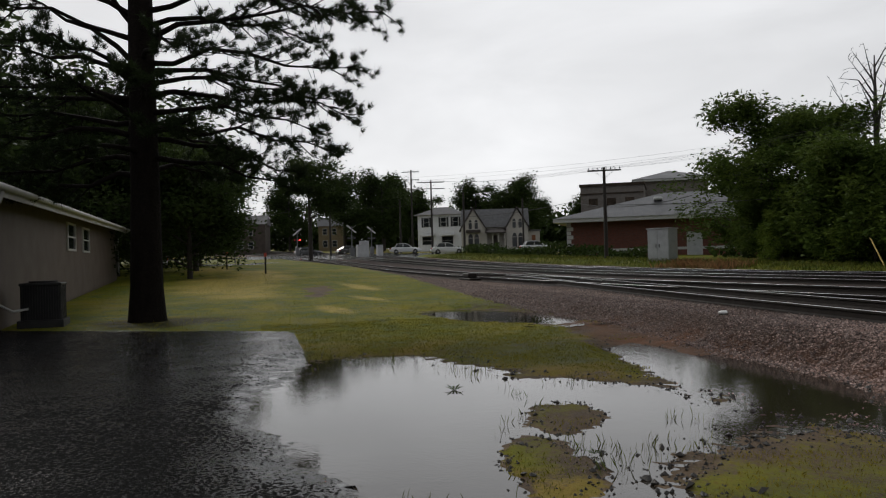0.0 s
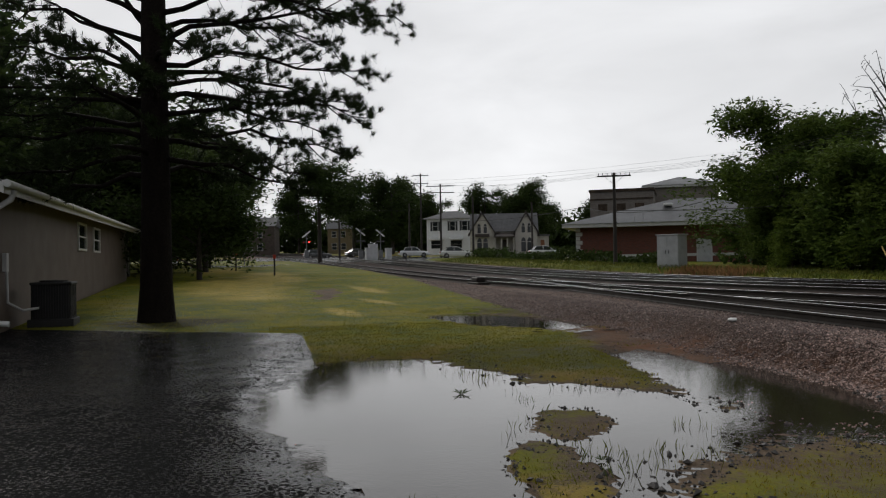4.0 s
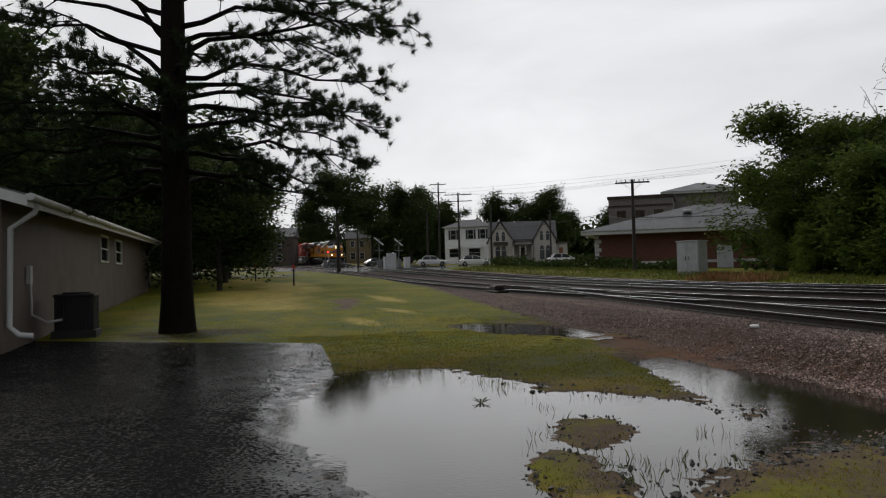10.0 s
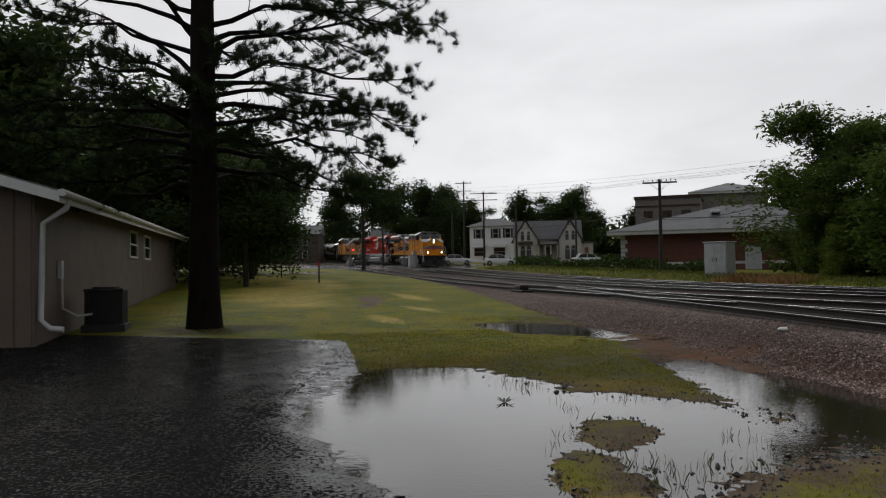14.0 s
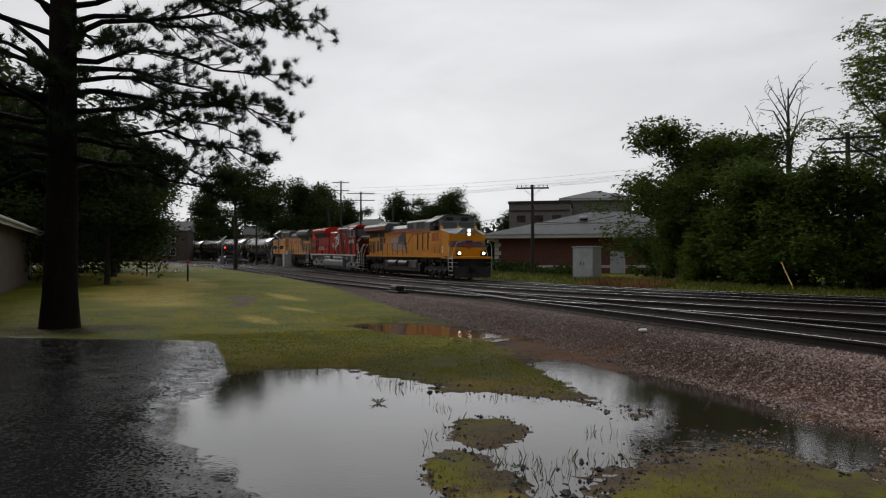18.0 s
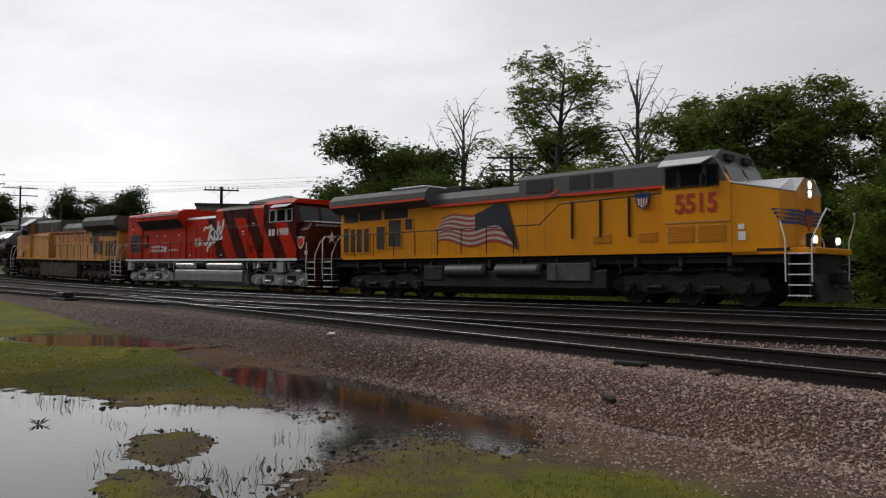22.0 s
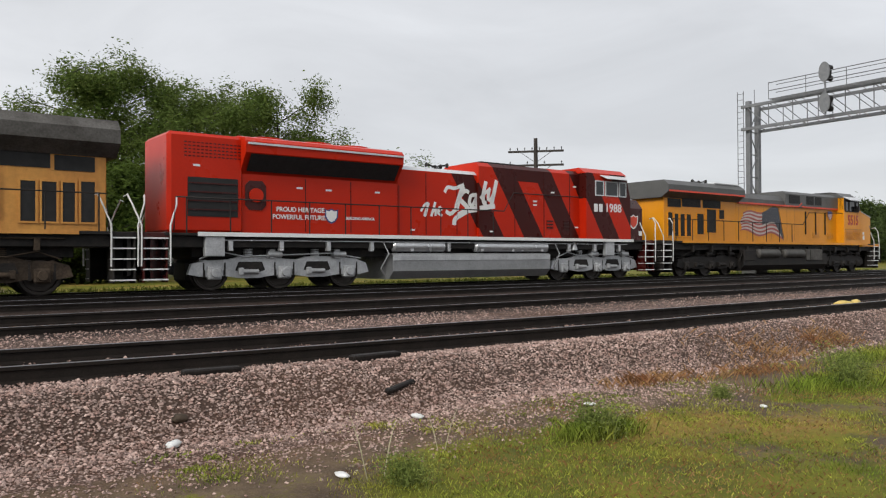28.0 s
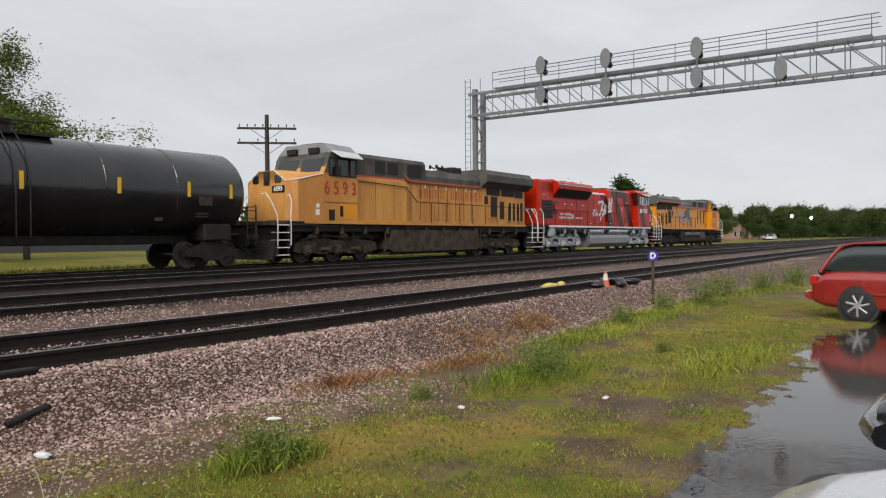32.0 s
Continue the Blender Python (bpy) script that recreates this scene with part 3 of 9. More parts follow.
def puddle(x0, x1, y0, y1, z, label):
    xs, ys = np.arange(x0, x1, 0.16), np.arange(y0, y1, 0.16)
    a, b = np.meshgrid(xs, ys, indexing="ij")
    w = wet_mask(a, b)
    keep = w[:-1, :-1] > -0.24
    ii = np.arange(a.size).reshape(a.shape)
    f = np.stack([ii[:-1, :-1], ii[1:, :-1], ii[1:, 1:], ii[:-1, 1:]], -1)[keep]
    me = raw_mesh("puddle", np.stack([a, b, np.full_like(a, z)], -1).reshape(-1, 3), f, WATER_MAT, True)
    return tagged(new("puddle", me), label, "puddle", kind="structure")


puddle(-14.0, -2.0, -0.4, 7.6, WATER, "large shallow rain puddle mirroring the bright sky")
puddle(-20.5, -13.3, 3.6, 7.4, WATER + 0.14, "small rain puddle in the grass by the ballast")
puddle(1.5, 19.0, -1.4, 3.2, WATER, "rain puddle on the lot under the parked cars")

# ---------------------------------------------------------------- tracks
RAIL = mat("rail_steel_dark", (0.022, 0.017, 0.014), 0.6, 0.15, 0.4, 4, 60, 0.15, spec=0.2)
RAIL_TOP = mat("rail_head_worn", (0.30, 0.30, 0.31), 0.30, 1.0, 0.15, 6, 80, 0.03)
TIE = mat("creosote_tie", (0.020, 0.016, 0.014), 0.55, 0, 0.4, 5, 45, 0.5, rand=0.4, streak=0.4, spec=0.15)
BALLAST = mat("ballast_stone", (0.25, 0.158, 0.130), 0.6, 0, 0.3, 9, 60, 0.25, col2=(0.46, 0.345, 0.30), rand=-0.5, spec=0.1)
# darker copy of the ballast: wetness and backlit shade both in its colour
BALLAST_WET_BACKLIT = mat("wet_backlit_ballast_stone", (0.085, 0.056, 0.047), 0.5, 0, 0.3, 9, 60, 0.25, col2=(0.23, 0.175, 0.155), rand=-0.55, spec=0.15)


def rail_run(xs, ys, zs, name, parent, tilt=0.0):
    """One rail: foot, web and head swept along the line, with a bright running surface as a sub-part."""
    prof = ((-0.07, -0.17), (0.07, -0.17), (0.07, -0.155), (0.012, -0.13), (0.012, -0.045), (0.036, -0.035), (0.036, -0.004), (-0.036, -0.004), (-0.036, -0.035), (-0.012, -0.045), (-0.012, -0.13), (-0.07, -0.155))
    dx, dy = np.gradient(xs), np.gradient(ys)
    ln = np.hypot(dx, dy)
    nx_, ny_ = -dy / ln, dx / ln
    a, b = MB(), MB()
    a.loft([[(x + u * p, y + v * p, z + q) for p, q in prof] for x, y, z, u, v in zip(xs, ys, zs, nx_, ny_)], False)
    head = ((-0.020, -0.0035), (0.020, -0.0035), (0.017, 0.0), (-0.017, 0.0))
    b.loft([[(x + u * p, y + v * p, z + q) for p, q in head] for x, y, z, u, v in zip(xs, ys, zs, nx_, ny_)], False)
    r = a.made(name, RAIL, parent)
    b.made("running_surface", RAIL_TOP, r, "bright worn rail head")
    return r


tie_me = MB().box(-0.11, 0.11, -1.04, 1.04, -0.36, -0.182, 0.012).mesh("tie", TIE)


def track(label, xs, centre, cant=0.0, tie_range=(0, 0), rest=()):
    tr = thing("railway_track", label, "railway track", group="parallel tracks")
    ys = centre(xs)
    zs = RAIL_Z + track_rise(xs)
    for side in (-0.755, 0.755):
        rail_run(xs, ys + side, zs + (cant if side > 0 else -cant), "rail", tr)
    x = tie_range[0]
    k = 0
    while x < tie_range[1]:
        o = new("tie", tie_me)
        o.parent = tr
        slope = float(centre(np.array([x + 0.5]))[0] - centre(np.array([x - 0.5]))[0])
        o.matrix_world = pose(x, float(centre(np.array([x]))[0]) + random.uniform(-0.08, 0.08), RAIL_Z + float(track_rise(x)) + random.uniform(-0.01, 0.004), 0, 0, math.degrees(math.atan(slope)) + random.uniform(-1.5, 1.5))
        x += 0.54 + random.uniform(-0.03, 0.03)
    far = MB()
    for lo, hi in rest:
        for x in np.arange(lo, hi, 0.56):
            y, z = float(centre(np.array([x]))[0]), RAIL_Z + float(track_rise(x))
            far.box(x - 0.11, x + 0.11, y - 1.2, y + 1.2, z - 0.36, z - 0.175)
    if far.v:
        tagged(far.made("ties", TIE, tr, "dark creosoted cross ties"), kind="stuff")
    return tr


main_x = np.concatenate([np.arange(-420, -130, 10.0), np.arange(-130, 60, 2.5), np.arange(60, 700, 20.0)])
track("main track with shiny rails carrying the freight train", main_x, lambda x: MAIN_Y[0] + track_off(x), 0.0, (0, 0), ((-90, 60),))
track("middle main track with shiny rails and dark ties", main_x, lambda x: MAIN_Y[1] + track_off(x), 0.015, (0, 0), ((-90, 60),))
track("nearer main track with shiny rails and dark ties", main_x, lambda x: MAIN_Y[2] + track_off(x), 0.035, (-32, 28), ((-90, -32), (28, 70)))
side_x = np.concatenate([np.arange(-37.5, 12, 1.25), np.arange(12, 60, 4.0), np.arange(60, 400, 20.0)])
track("siding track branching off through a turnout", side_x, siding_y, 0.0, (-30, 46), ((46, 90),))
# guard rails, frog and switch machine of the turnout
tg = thing("turnout_frog", "dark steel turnout frog and guard rails between the tracks", "track part")
fx = np.arange(-33.0, -24.0, 1.0)
for dy in (0.50, -0.50):
    rail_run(fx, siding_y(fx) + dy, RAIL_Z + track_rise(fx) - 0.005, "guard_rail", tg)
sw = thing("switch_machine", "low dark steel switch machine beside the rails", "switch machine", (-34.5, 10.4, ground_z(-34.5, 10.4)))
MB().box(-0.9, 0.9, -0.28, 0.28, 0, 0.10, 0.02).made("base_plate", RAIL, sw)
MB().box(-0.5, 0.45, -0.22, 0.22, 0.10, 0.34, 0.05).made("housing", RAIL, sw)
MB().cyl((0.1, 0.22, 0.2), (0.1, 1.6, 0.16), 0.03).made("throw_rod", RAIL, sw)

# ---------------------------------------------------------------- train
UP_YELLOW = mat("armour_yellow_paint", (0.72, 0.285, 0.007), 0.34, 0, 0.10, 0.8, 30, 0.04, col2=(0.62, 0.235, 0.008), coat=0.05, streak=0.25, spec=0.3)
UP_FADED = mat("faded_yellow_paint", (0.60, 0.285, 0.058), 0.6, 0, 0.16, 1.1, 9, 0.06, col2=(0.47, 0.195, 0.040), streak=0.12)
UP_GREY = mat("harbour_grey_paint", (0.085, 0.085, 0.082), 0.45, 0, 0.2, 1.5, 20, 0.05)
GREY_WORN = mat("worn_grey_paint", (0.105, 0.10, 0.092), 0.6, 0, 0.3, 1.5, 20, 0.08, col2=(0.055, 0.050, 0.045), spec=0.12)
GREY_LIGHT = mat("light_grey_roof_paint", (0.55, 0.56, 0.57), 0.3, 0, 0.12, 2, 20, 0.03)
RED_LINE = mat("signal_red_stripe", (0.62, 0.05, 0.015), 0.35, 0, 0.1, 2, 20, 0.02)
KATY_RED = mat("bright_red_paint", (0.47, 0.019, 0.004), 0.30, 0, 0.07, 0.7, 20, 0.02, coat=0.03, spec=0.15)
MAROON = mat("dark_maroon_paint", (0.046, 0.006, 0.0045), 0.28, 0, 0.1, 0.7, 20, 0.02, coat=0.06, spec=0.25)
SILVER = mat("silver_truck_paint", (0.44, 0.45, 0.46), 0.35, 0.25, 0.25, 3, 25, 0.1)
SILVER_BRIGHT = mat("bright_silver_paint", (0.58, 0.59, 0.60), 0.24, 0.6, 0.2, 3, 25, 0.03)
# grey of the fuel tank; on the older cab roof it paints wet sheen
SILVER_DK = mat("grey_tank_and_roof_sheen_paint", (0.25, 0.255, 0.26), 0.35, 0.15, 0.2, 2, 25, 0.06)
UNDER = mat("grimy_black_steel", (0.010, 0.009, 0.0085), 0.6, 0.0, 0.4, 3, 25, 0.25, col2=(0.026, 0.022, 0.019), spec=0.25)
UNDER_BROWN = mat("dusty_brown_steel", (0.085, 0.062, 0.044), 0.8, 0, 0.4, 2, 20, 0.2, spec=0.12, col2=(0.030, 0.024, 0.019))
WHITE_P = mat("white_paint", (0.75, 0.75, 0.73), 0.4, 0, 0.08, 3, 30, 0.03)
RAIL_WHITE = mat("white_handrail_paint", (0.62, 0.62, 0.60), 0.45, 0, 0.15, 5, 40, 0.03)
DARK_GRILLE = mat("black_radiator_mesh", (0.010, 0.010, 0.010), 0.7, 0, 0.3, 5, 120, 0.6)
CAB_GLASS = mat("dark_cab_glass", (0.010, 0.012, 0.013), 0.08, 0, 0.1, 2, 20, 0.0, spec=0.5)
NUM_RED = mat("number_red_paint", (0.42, 0.035, 0.012), 0.4, 0, 0.1, 3, 30, 0.02)
RESERVOIR = mat("dusty_dark_reservoir", (0.062, 0.058, 0.052), 0.55, 0, 0.3, 2, 25, 0.08)
WORN_RED = mat("faded_lettering_red", (0.38, 0.062, 0.022), 0.6, 0, 0.25, 4, 30, 0.02, col2=(0.42, 0.12, 0.035))
FLAG_BLUE = mat("flag_blue_paint", (0.020, 0.024, 0.036), 0.35, 0, 0.15, 3, 30, 0.02)
FLAG_RED = mat("flag_red_paint", (0.34, 0.065, 0.050), 0.35, 0, 0.15, 3, 30, 0.02)
FLAG_WHITE = mat("flag_white_paint", (0.50, 0.43, 0.39), 0.35, 0, 0.12, 3, 30, 0.02)
SHIELD_BLUE = mat("emblem_blue_paint", (0.02, 0.05, 0.18), 0.35, 0, 0.1, 3, 30, 0.02)
LAMP_ON = glow("headlight_on", (1.0, 0.82, 0.56), 9.0)
WHEEL = mat("wheel_steel", (0.05, 0.042, 0.036), 0.5, 0.5, 0.3, 5, 40, 0.1)
TANK_BLACK = mat("glossy_black_tank_paint", (0.010, 0.010, 0.011), 0.24, 0, 0.3, 1.2, 20, 0.03, col2=(0.020, 0.019, 0.018), coat=0.2)
TANK_MARK = mat("yellow_reflective_tape", (0.70, 0.42, 0.02), 0.4, 0, 0.1, 4, 40, 0.02)


def striped_paint():
    """Bright red paint with slanting dark maroon bands over the front half."""
    m = mat("striped_red_maroon_paint", (0.47, 0.019, 0.004), 0.30, 0, 0.07, 0.7, 20, 0.02, coat=0.03, spec=0.15)
    n, l = m.node_tree.nodes, m.node_tree.links
    p = n["Principled BSDF"]
    old = p.inputs["Base Color"].links[0].from_socket
    co, sp = n.new("ShaderNodeTexCoord"), n.new("ShaderNodeSeparateXYZ")
    l.new(co.outputs["Object"], sp.inputs[0])

    def mth(op, a, b=0.0):
        x = n.new("ShaderNodeMath")
        x.operation = op
        for i, s in ((0, a), (1, b)):
            if isinstance(s, (int, float)):
                x.inputs[i].default_value = s
            else:
                l.new(s, x.inputs[i])
        return x.outputs[0]

    u = mth("SUBTRACT", mth("ADD", sp.outputs["X"], mth("MULTIPLY", sp.outputs["Z"], 0.62)), 2.26)
    fr = mth("FRACT", mth("DIVIDE", u, 2.12))
    dark = mth("MULTIPLY", mth("LESS_THAN", fr, 0.5), mth("GREATER_THAN", u, 0.0))
    dark = mth("MAXIMUM", dark, mth("GREATER_THAN", u, 8.48))
    top = mth("MULTIPLY", mth("GREATER_THAN", sp.outputs["Z"], 3.95), mth("MULTIPLY", mth("GREATER_THAN", u, 2.9), mth("LESS_THAN", u, 4.5)))
    dark = mth("MAXIMUM", dark, top)
    mx = n.new("ShaderNodeMixRGB")
    l.new(dark, mx.inputs[0])
    l.new(old, mx.inputs[1])
    mx.inputs[2].default_value = (0.046, 0.006, 0.0045, 1)
    l.new(mx.outputs[0], p.inputs["Base Color"])
    return m


KATY_STRIPES = striped_paint()


def wheelset(parent, x, m=WHEEL, r=0.53):
    ax = MB().cyl((x, -1.0, r), (x, 1.0, r), 0.09).made("axle", m, parent)
    for s in (-1, 1):
        prof = ((0.66, r + 0.03), (0.69, r + 0.03), (0.70, r), (0.83, r - 0.01), (0.83, r - 0.09), (0.78, r - 0.11), (0.78, 0.16), (0.84, 0.14), (0.84, 0.05))
        MB().loft([[(x + q * math.cos(a), s * y, r + q * math.sin(a)) for a in [6.28318 * k / 26 for k in range(26)]] for y, q in prof], False).made("wheel", m, ax)


def loco_truck(loco, cx, axles, m, mw=WHEEL):
    """A three-axle truck: side frames with dips between the axles, journal boxes, springs, brake cylinders."""
    tk = MB()
    for s in (-1, 1):
        y0, y1 = s * 0.98, s * 1.14
        lo, hi = min(axles) - 0.75, max(axles) + 0.75
        pts = [(lo, 0.50), (lo + 0.1, 0.80), (lo + 0.5, 0.90)]
        for i in range(len(axles) - 1):
            mid = (axles[i] + axles[i + 1]) / 2
            pts += [(axles[i] + 0.35, 0.92), (mid - 0.35, 1.02), (mid + 0.35, 1.02)]
        pts += [(hi - 0.5, 0.95), (hi - 0.1, 0.80), (hi, 0.50), (hi - 0.35, 0.42)]
        for i in range(len(axles) - 1, 0, -1):
            mid = (axles[i] + axles[i - 1]) / 2
            pts += [(axles[i] - 0.30, 0.44), (mid + 0.25, 0.36), (mid - 0.25, 0.36), (axles[i - 1] + 0.30, 0.44)]
        pts += [(lo + 0.35, 0.42)]
        tk.prism(pts, "y", y0, y1)
    tk.box(lo + 0.4, hi - 0.4, -0.95, 0.95, 0.65, 0.9, 0.03)
    t = tk.made("truck_frame", m, loco, "cast steel truck frame")
    for x in axles:
        MB().box(x - 0.62, x + 0.62, -0.62, 0.62, 0.20, 0.95, 0.12).made("traction_motor", UNDER, t, "black motor slung between the wheels")
    MB().box(lo + 0.2, hi - 0.2, -0.93, 0.93, 0.95, 1.5, 0.05).made("bolster", UNDER, t, "dark truck bolster")
    for s in (-1, 1):
        for i in range(len(axles) - 1):
            mid = (axles[i] + axles[i + 1]) / 2
            # black plate on the solid frame, painting the shade of an opening
            MB().prism([(mid - 0.46, 0.60), (mid - 0.36, 0.86), (mid + 0.36, 0.86), (mid + 0.46, 0.60), (mid + 0.2, 0.52), (mid - 0.2, 0.52)], "y", s * 1.139, s * 1.145).made("frame_opening", UNDER, t, "dark plate drawing the shade of an opening in the side frame")
        for x in axles:
            for d in (-0.33, 0.26):
                # black strip painting the shade of a gap beside the axle box
                MB().box(x + d, x + d + 0.07, s * 1.139, s * 1.146, 0.40, 0.84).made("pedestal_gap", UNDER, t, "dark strip drawing the shade of the gap beside the axle box")
    for x in axles:
        wheelset(loco, x, mw)
        for s in (-1, 1):
            jb = MB()
            jb.box(x - 0.2, x + 0.2, s * 1.0, s * 1.24, 0.33, 0.72, 0.04).cyl((x, s * 1.22, 0.53), (x, s * 1.31, 0.53), 0.15, 0.12, n=14)
            jb.cyl((x - 0.27, s * 1.08, 0.62), (x - 0.27, s * 1.08, 0.92), 0.07, n=10).cyl((x + 0.27, s * 1.08, 0.62), (x + 0.27, s * 1.08, 0.92), 0.07, n=10)
            jb.made("journal_box", m, t)
    ex = MB()
    for s in (-1, 1):
        for i in range(len(axles) - 1):
            mid = (axles[i] + axles[i + 1]) / 2
            ex.cyl((mid - 0.28, s * 1.2, 0.56), (mid + 0.22, s * 1.2, 0.56), 0.075, n=10).box(mid - 0.38, mid - 0.24, s * 1.1, s * 1.27, 0.45, 0.68, 0.02)
            ex.cyl((mid + 0.5, s * 1.2, 1.08), (mid + 0.95, s * 1.2, 1.08), 0.1, n=10).box(mid + 0.55, mid + 0.75, s * 1.0, s * 1.25, 0.95, 1.25, 0.02)
            for k in range(5):
                ex.cyl((mid - 0.05, s * 1.06, 1.02 + k * 0.05), (mid - 0.05, s * 1.06, 1.05 + k * 0.05), 0.14, n=12)
        ex.tube([(lo + 0.3, s * 1.18, 0.95), (lo + 0.9, s * 1.22, 1.16), (lo + 1.6, s * 1.2, 1.02), (hi - 1.4, s * 1.22, 1.12), (hi - 0.3, s * 1.18, 0.95)], 0.022)
    ex.made("brake_rigging", m, t, "brake cylinders, springs and pipes")


def handrails(loco, runs, m, posts, sub="handrail"):
    """runs: lists of points of the top rail on the -y side, mirrored; posts: x of each stanchion with its foot and top."""
    for s in (-1, 1):
        for pts in runs:
            MB().tube([(x, s * y, z) for x, y, z in pts], 0.022).made(sub, m, loco)
        for x, y, z0, z1 in posts:
            MB().cyl((x, s * y, z0), (x, s * y, z1), 0.02, n=6).made("stanchion", m, loco)


def steps(loco, x0, x1, m, m_edge, z_top=1.72):
    """A stairwell of open steps at a corner, both sides, with white edges and curved grab irons."""
    for s in (-1, 1):
        st = MB()
        st.box(x0, x0 + 0.05, s * 1.0, s * 1.5, 0.3, z_top, 0.01).box(x1 - 0.05, x1, s * 1.0, s * 1.5, 0.3, z_top, 0.01).box(x0, x1, s * 0.95, s * 1.0, 0.35, z_top)
        w = st.made("stairwell", m, loco)
        ed = MB()
        for k in range(5):
            z = 0.36 + k * 0.29
            ed.box(x0, x1, s * 1.12, s * 1.54, z, z + 0.035)
        ed.made("tread", m_edge, w, "white-edged step treads")
        for x, b in ((x0 - 0.05, -0.06), (x1 + 0.05, 0.06)):
            MB().tube([(x, s * 1.55, 0.75), (x, s * 1.57, 1.5), (x, s * 1.55, 1.9), (x + b * 3.5, s * 1.40, 2.5), (x + b * 4.5, s * 1.2, 2.75), (x + b * 5, s * 1.0, 2.7)], 0.024).made("grab_iron", RAIL_WHITE, w, "white grab iron")


def coupler(loco, x, s):
    MB().box(x - s * 0.2, x + s * 0.35, -0.14, 0.14, 0.72, 1.0, 0.04).box(x + s * 0.25, x + s * 0.5, -0.2, 0.16, 0.66, 1.06, 0.05).made("coupler", UNDER, loco)
    h = MB()
    for y in (-0.45, 0.35, 0.55):
        h.tube([(x - s * 0.2, y, 0.95), (x + s * 0.15, y, 0.62), (x + s * 0.4, y * 0.8, 0.55)], 0.028)
    h.made("air_hose", UNDER, loco)


def underframe(loco, hl, m, stripe, tank, m_tank, air, m_air):
    MB().box(-hl, hl, -1.35, 1.35, 1.28, 1.62, 0.02).made("underframe", m, loco)
    MB().box(-hl, hl, -1.52, 1.52, 1.62, 1.70, 0.01).made("walkway_deck", m, loco)
    for s in (-1, 1):
        MB().box(-hl + 0.9, hl - 0.9, s * 1.52, s * 1.545, 1.61, 1.73).made("sill_stripe", stripe, loco, "painted stripe along the sill")
    MB().box(-hl + 0.9, hl - 0.9, -0.95, 0.95, 1.0, 1.50, 0.02).made("centre_sill", UNDER, loco, "deep black centre sill")
    x0, x1 = tank
    MB().prism([(-1.2, 0.22), (1.2, 0.22), (1.46, 0.5), (1.46, 1.05), (1.38, 1.12), (-1.38, 1.12), (-1.46, 1.05), (-1.46, 0.5)], "x", x0, x1).made("fuel_tank", m_tank, loco)
    for a, b in air:
        for s in (-1, 1):
            c = MB().cyl((a + 0.06, s * 1.28, 1.36), (b - 0.06, s * 1.28, 1.36), 0.2, n=20)
            c.cyl((a, s * 1.28, 1.36), (a + 0.06, s * 1.28, 1.36), 0.13, 0.2, n=20).cyl((b - 0.06, s * 1.28, 1.36), (b, s * 1.28, 1.36), 0.2, 0.13, n=20)
            c.made("air_reservoir", m_air, loco, "long cylindrical air reservoir")
    pipes = MB()
    for s in (-1, 1):
        pipes.tube([(-hl + 1.2, s * 1.42, 1.5), (hl - 1.2, s * 1.42, 1.5)], 0.025)
        for k in range(12):
            x = -hl + 1.8 + k * (2 * hl - 3.6) / 11
            pipes.box(x, x + 0.14, s * 1.30, s * 1.46, 1.18, 1.5, 0.015)
        for x in (x0 - 0.35, x1 + 0.35):
            pipes.tube([(x, s * 1.4, 1.5), (x + 0.2, s * 1.44, 1.1), (x - 0.1, s * 1.42, 0.6), (x + 0.1, s * 1.3, 0.4)], 0.025)
    pipes.made("piping", m_air, loco, "pipes, valves and brackets under the sill")


def window_set(parent, spans, y, z0, z1, frame_m, axis="y"):
    """Cab windows on both sides: dark panes in light frames."""
    for s in (-1, 1):
        for a, b in spans:
            f = MB()
            t = 0.045
            for u0, u1, v0, v1 in ((a, b, z0, z0 + t), (a, b, z1 - t, z1), (a, a + t, z0 + t, z1 - t), (b - t, b, z0 + t, z1 - t)):
                f.box(u0, u1, s * y, s * (y + 0.03), v0, v1)
            w = f.made("window_frame", frame_m, parent)
            MB().box(a + t, b - t, s * (y + 0.002), s * (y + 0.012), z0 + t, z1 - t).made("pane", CAB_GLASS, w, "dark glass pane")


def louvres(parent, x0, x1, y, z0, z1, n, m):
    for s in (-1, 1):
        g = MB()
        for k in range(n):
            z = z0 + (z1 - z0) * (k + 0.5) / n
            g.box(x0, x1, s * y, s * (y + 0.03), z - 0.3 * (z1 - z0) / n, z + 0.15 * (z1 - z0) / n)
        g.made("louvre", m, parent)


def hatch_lines(parent, xs, y, z0, z1, m):
    for s in (-1, 1):
        for x in xs:
            MB().box(x - 0.012, x + 0.012, s * y, s * (y + 0.012), z0, z1).made("door_seam", m, parent)


def emblem(parent, x, y, z, r, rim, face):
    """A small shield-shaped badge on both sides."""
    for s in (-1, 1):
        o = [(x - r, z + r * 0.9), (x - r * 0.5, z + r * 0.75), (x, z + r), (x + r * 0.5, z + r * 0.75), (x + r, z + r * 0.9), (x + r * 0.95, z - r * 0.2), (x + r * 0.5, z - r * 0.85), (x, z - r * 1.1), (x - r * 0.5, z - r * 0.85), (x - r * 0.95, z - r * 0.2)]
        b = MB().prism(o, "y", s * y, s * (y + 0.008)).made("emblem", rim, parent, "plain shield-shaped emblem")
        MB().prism([(x + (p - x) * 0.8, z + (q - z) * 0.8) for p, q in o], "y", s * (y + 0.008), s * (y + 0.013)).made("emblem_face", face, b)


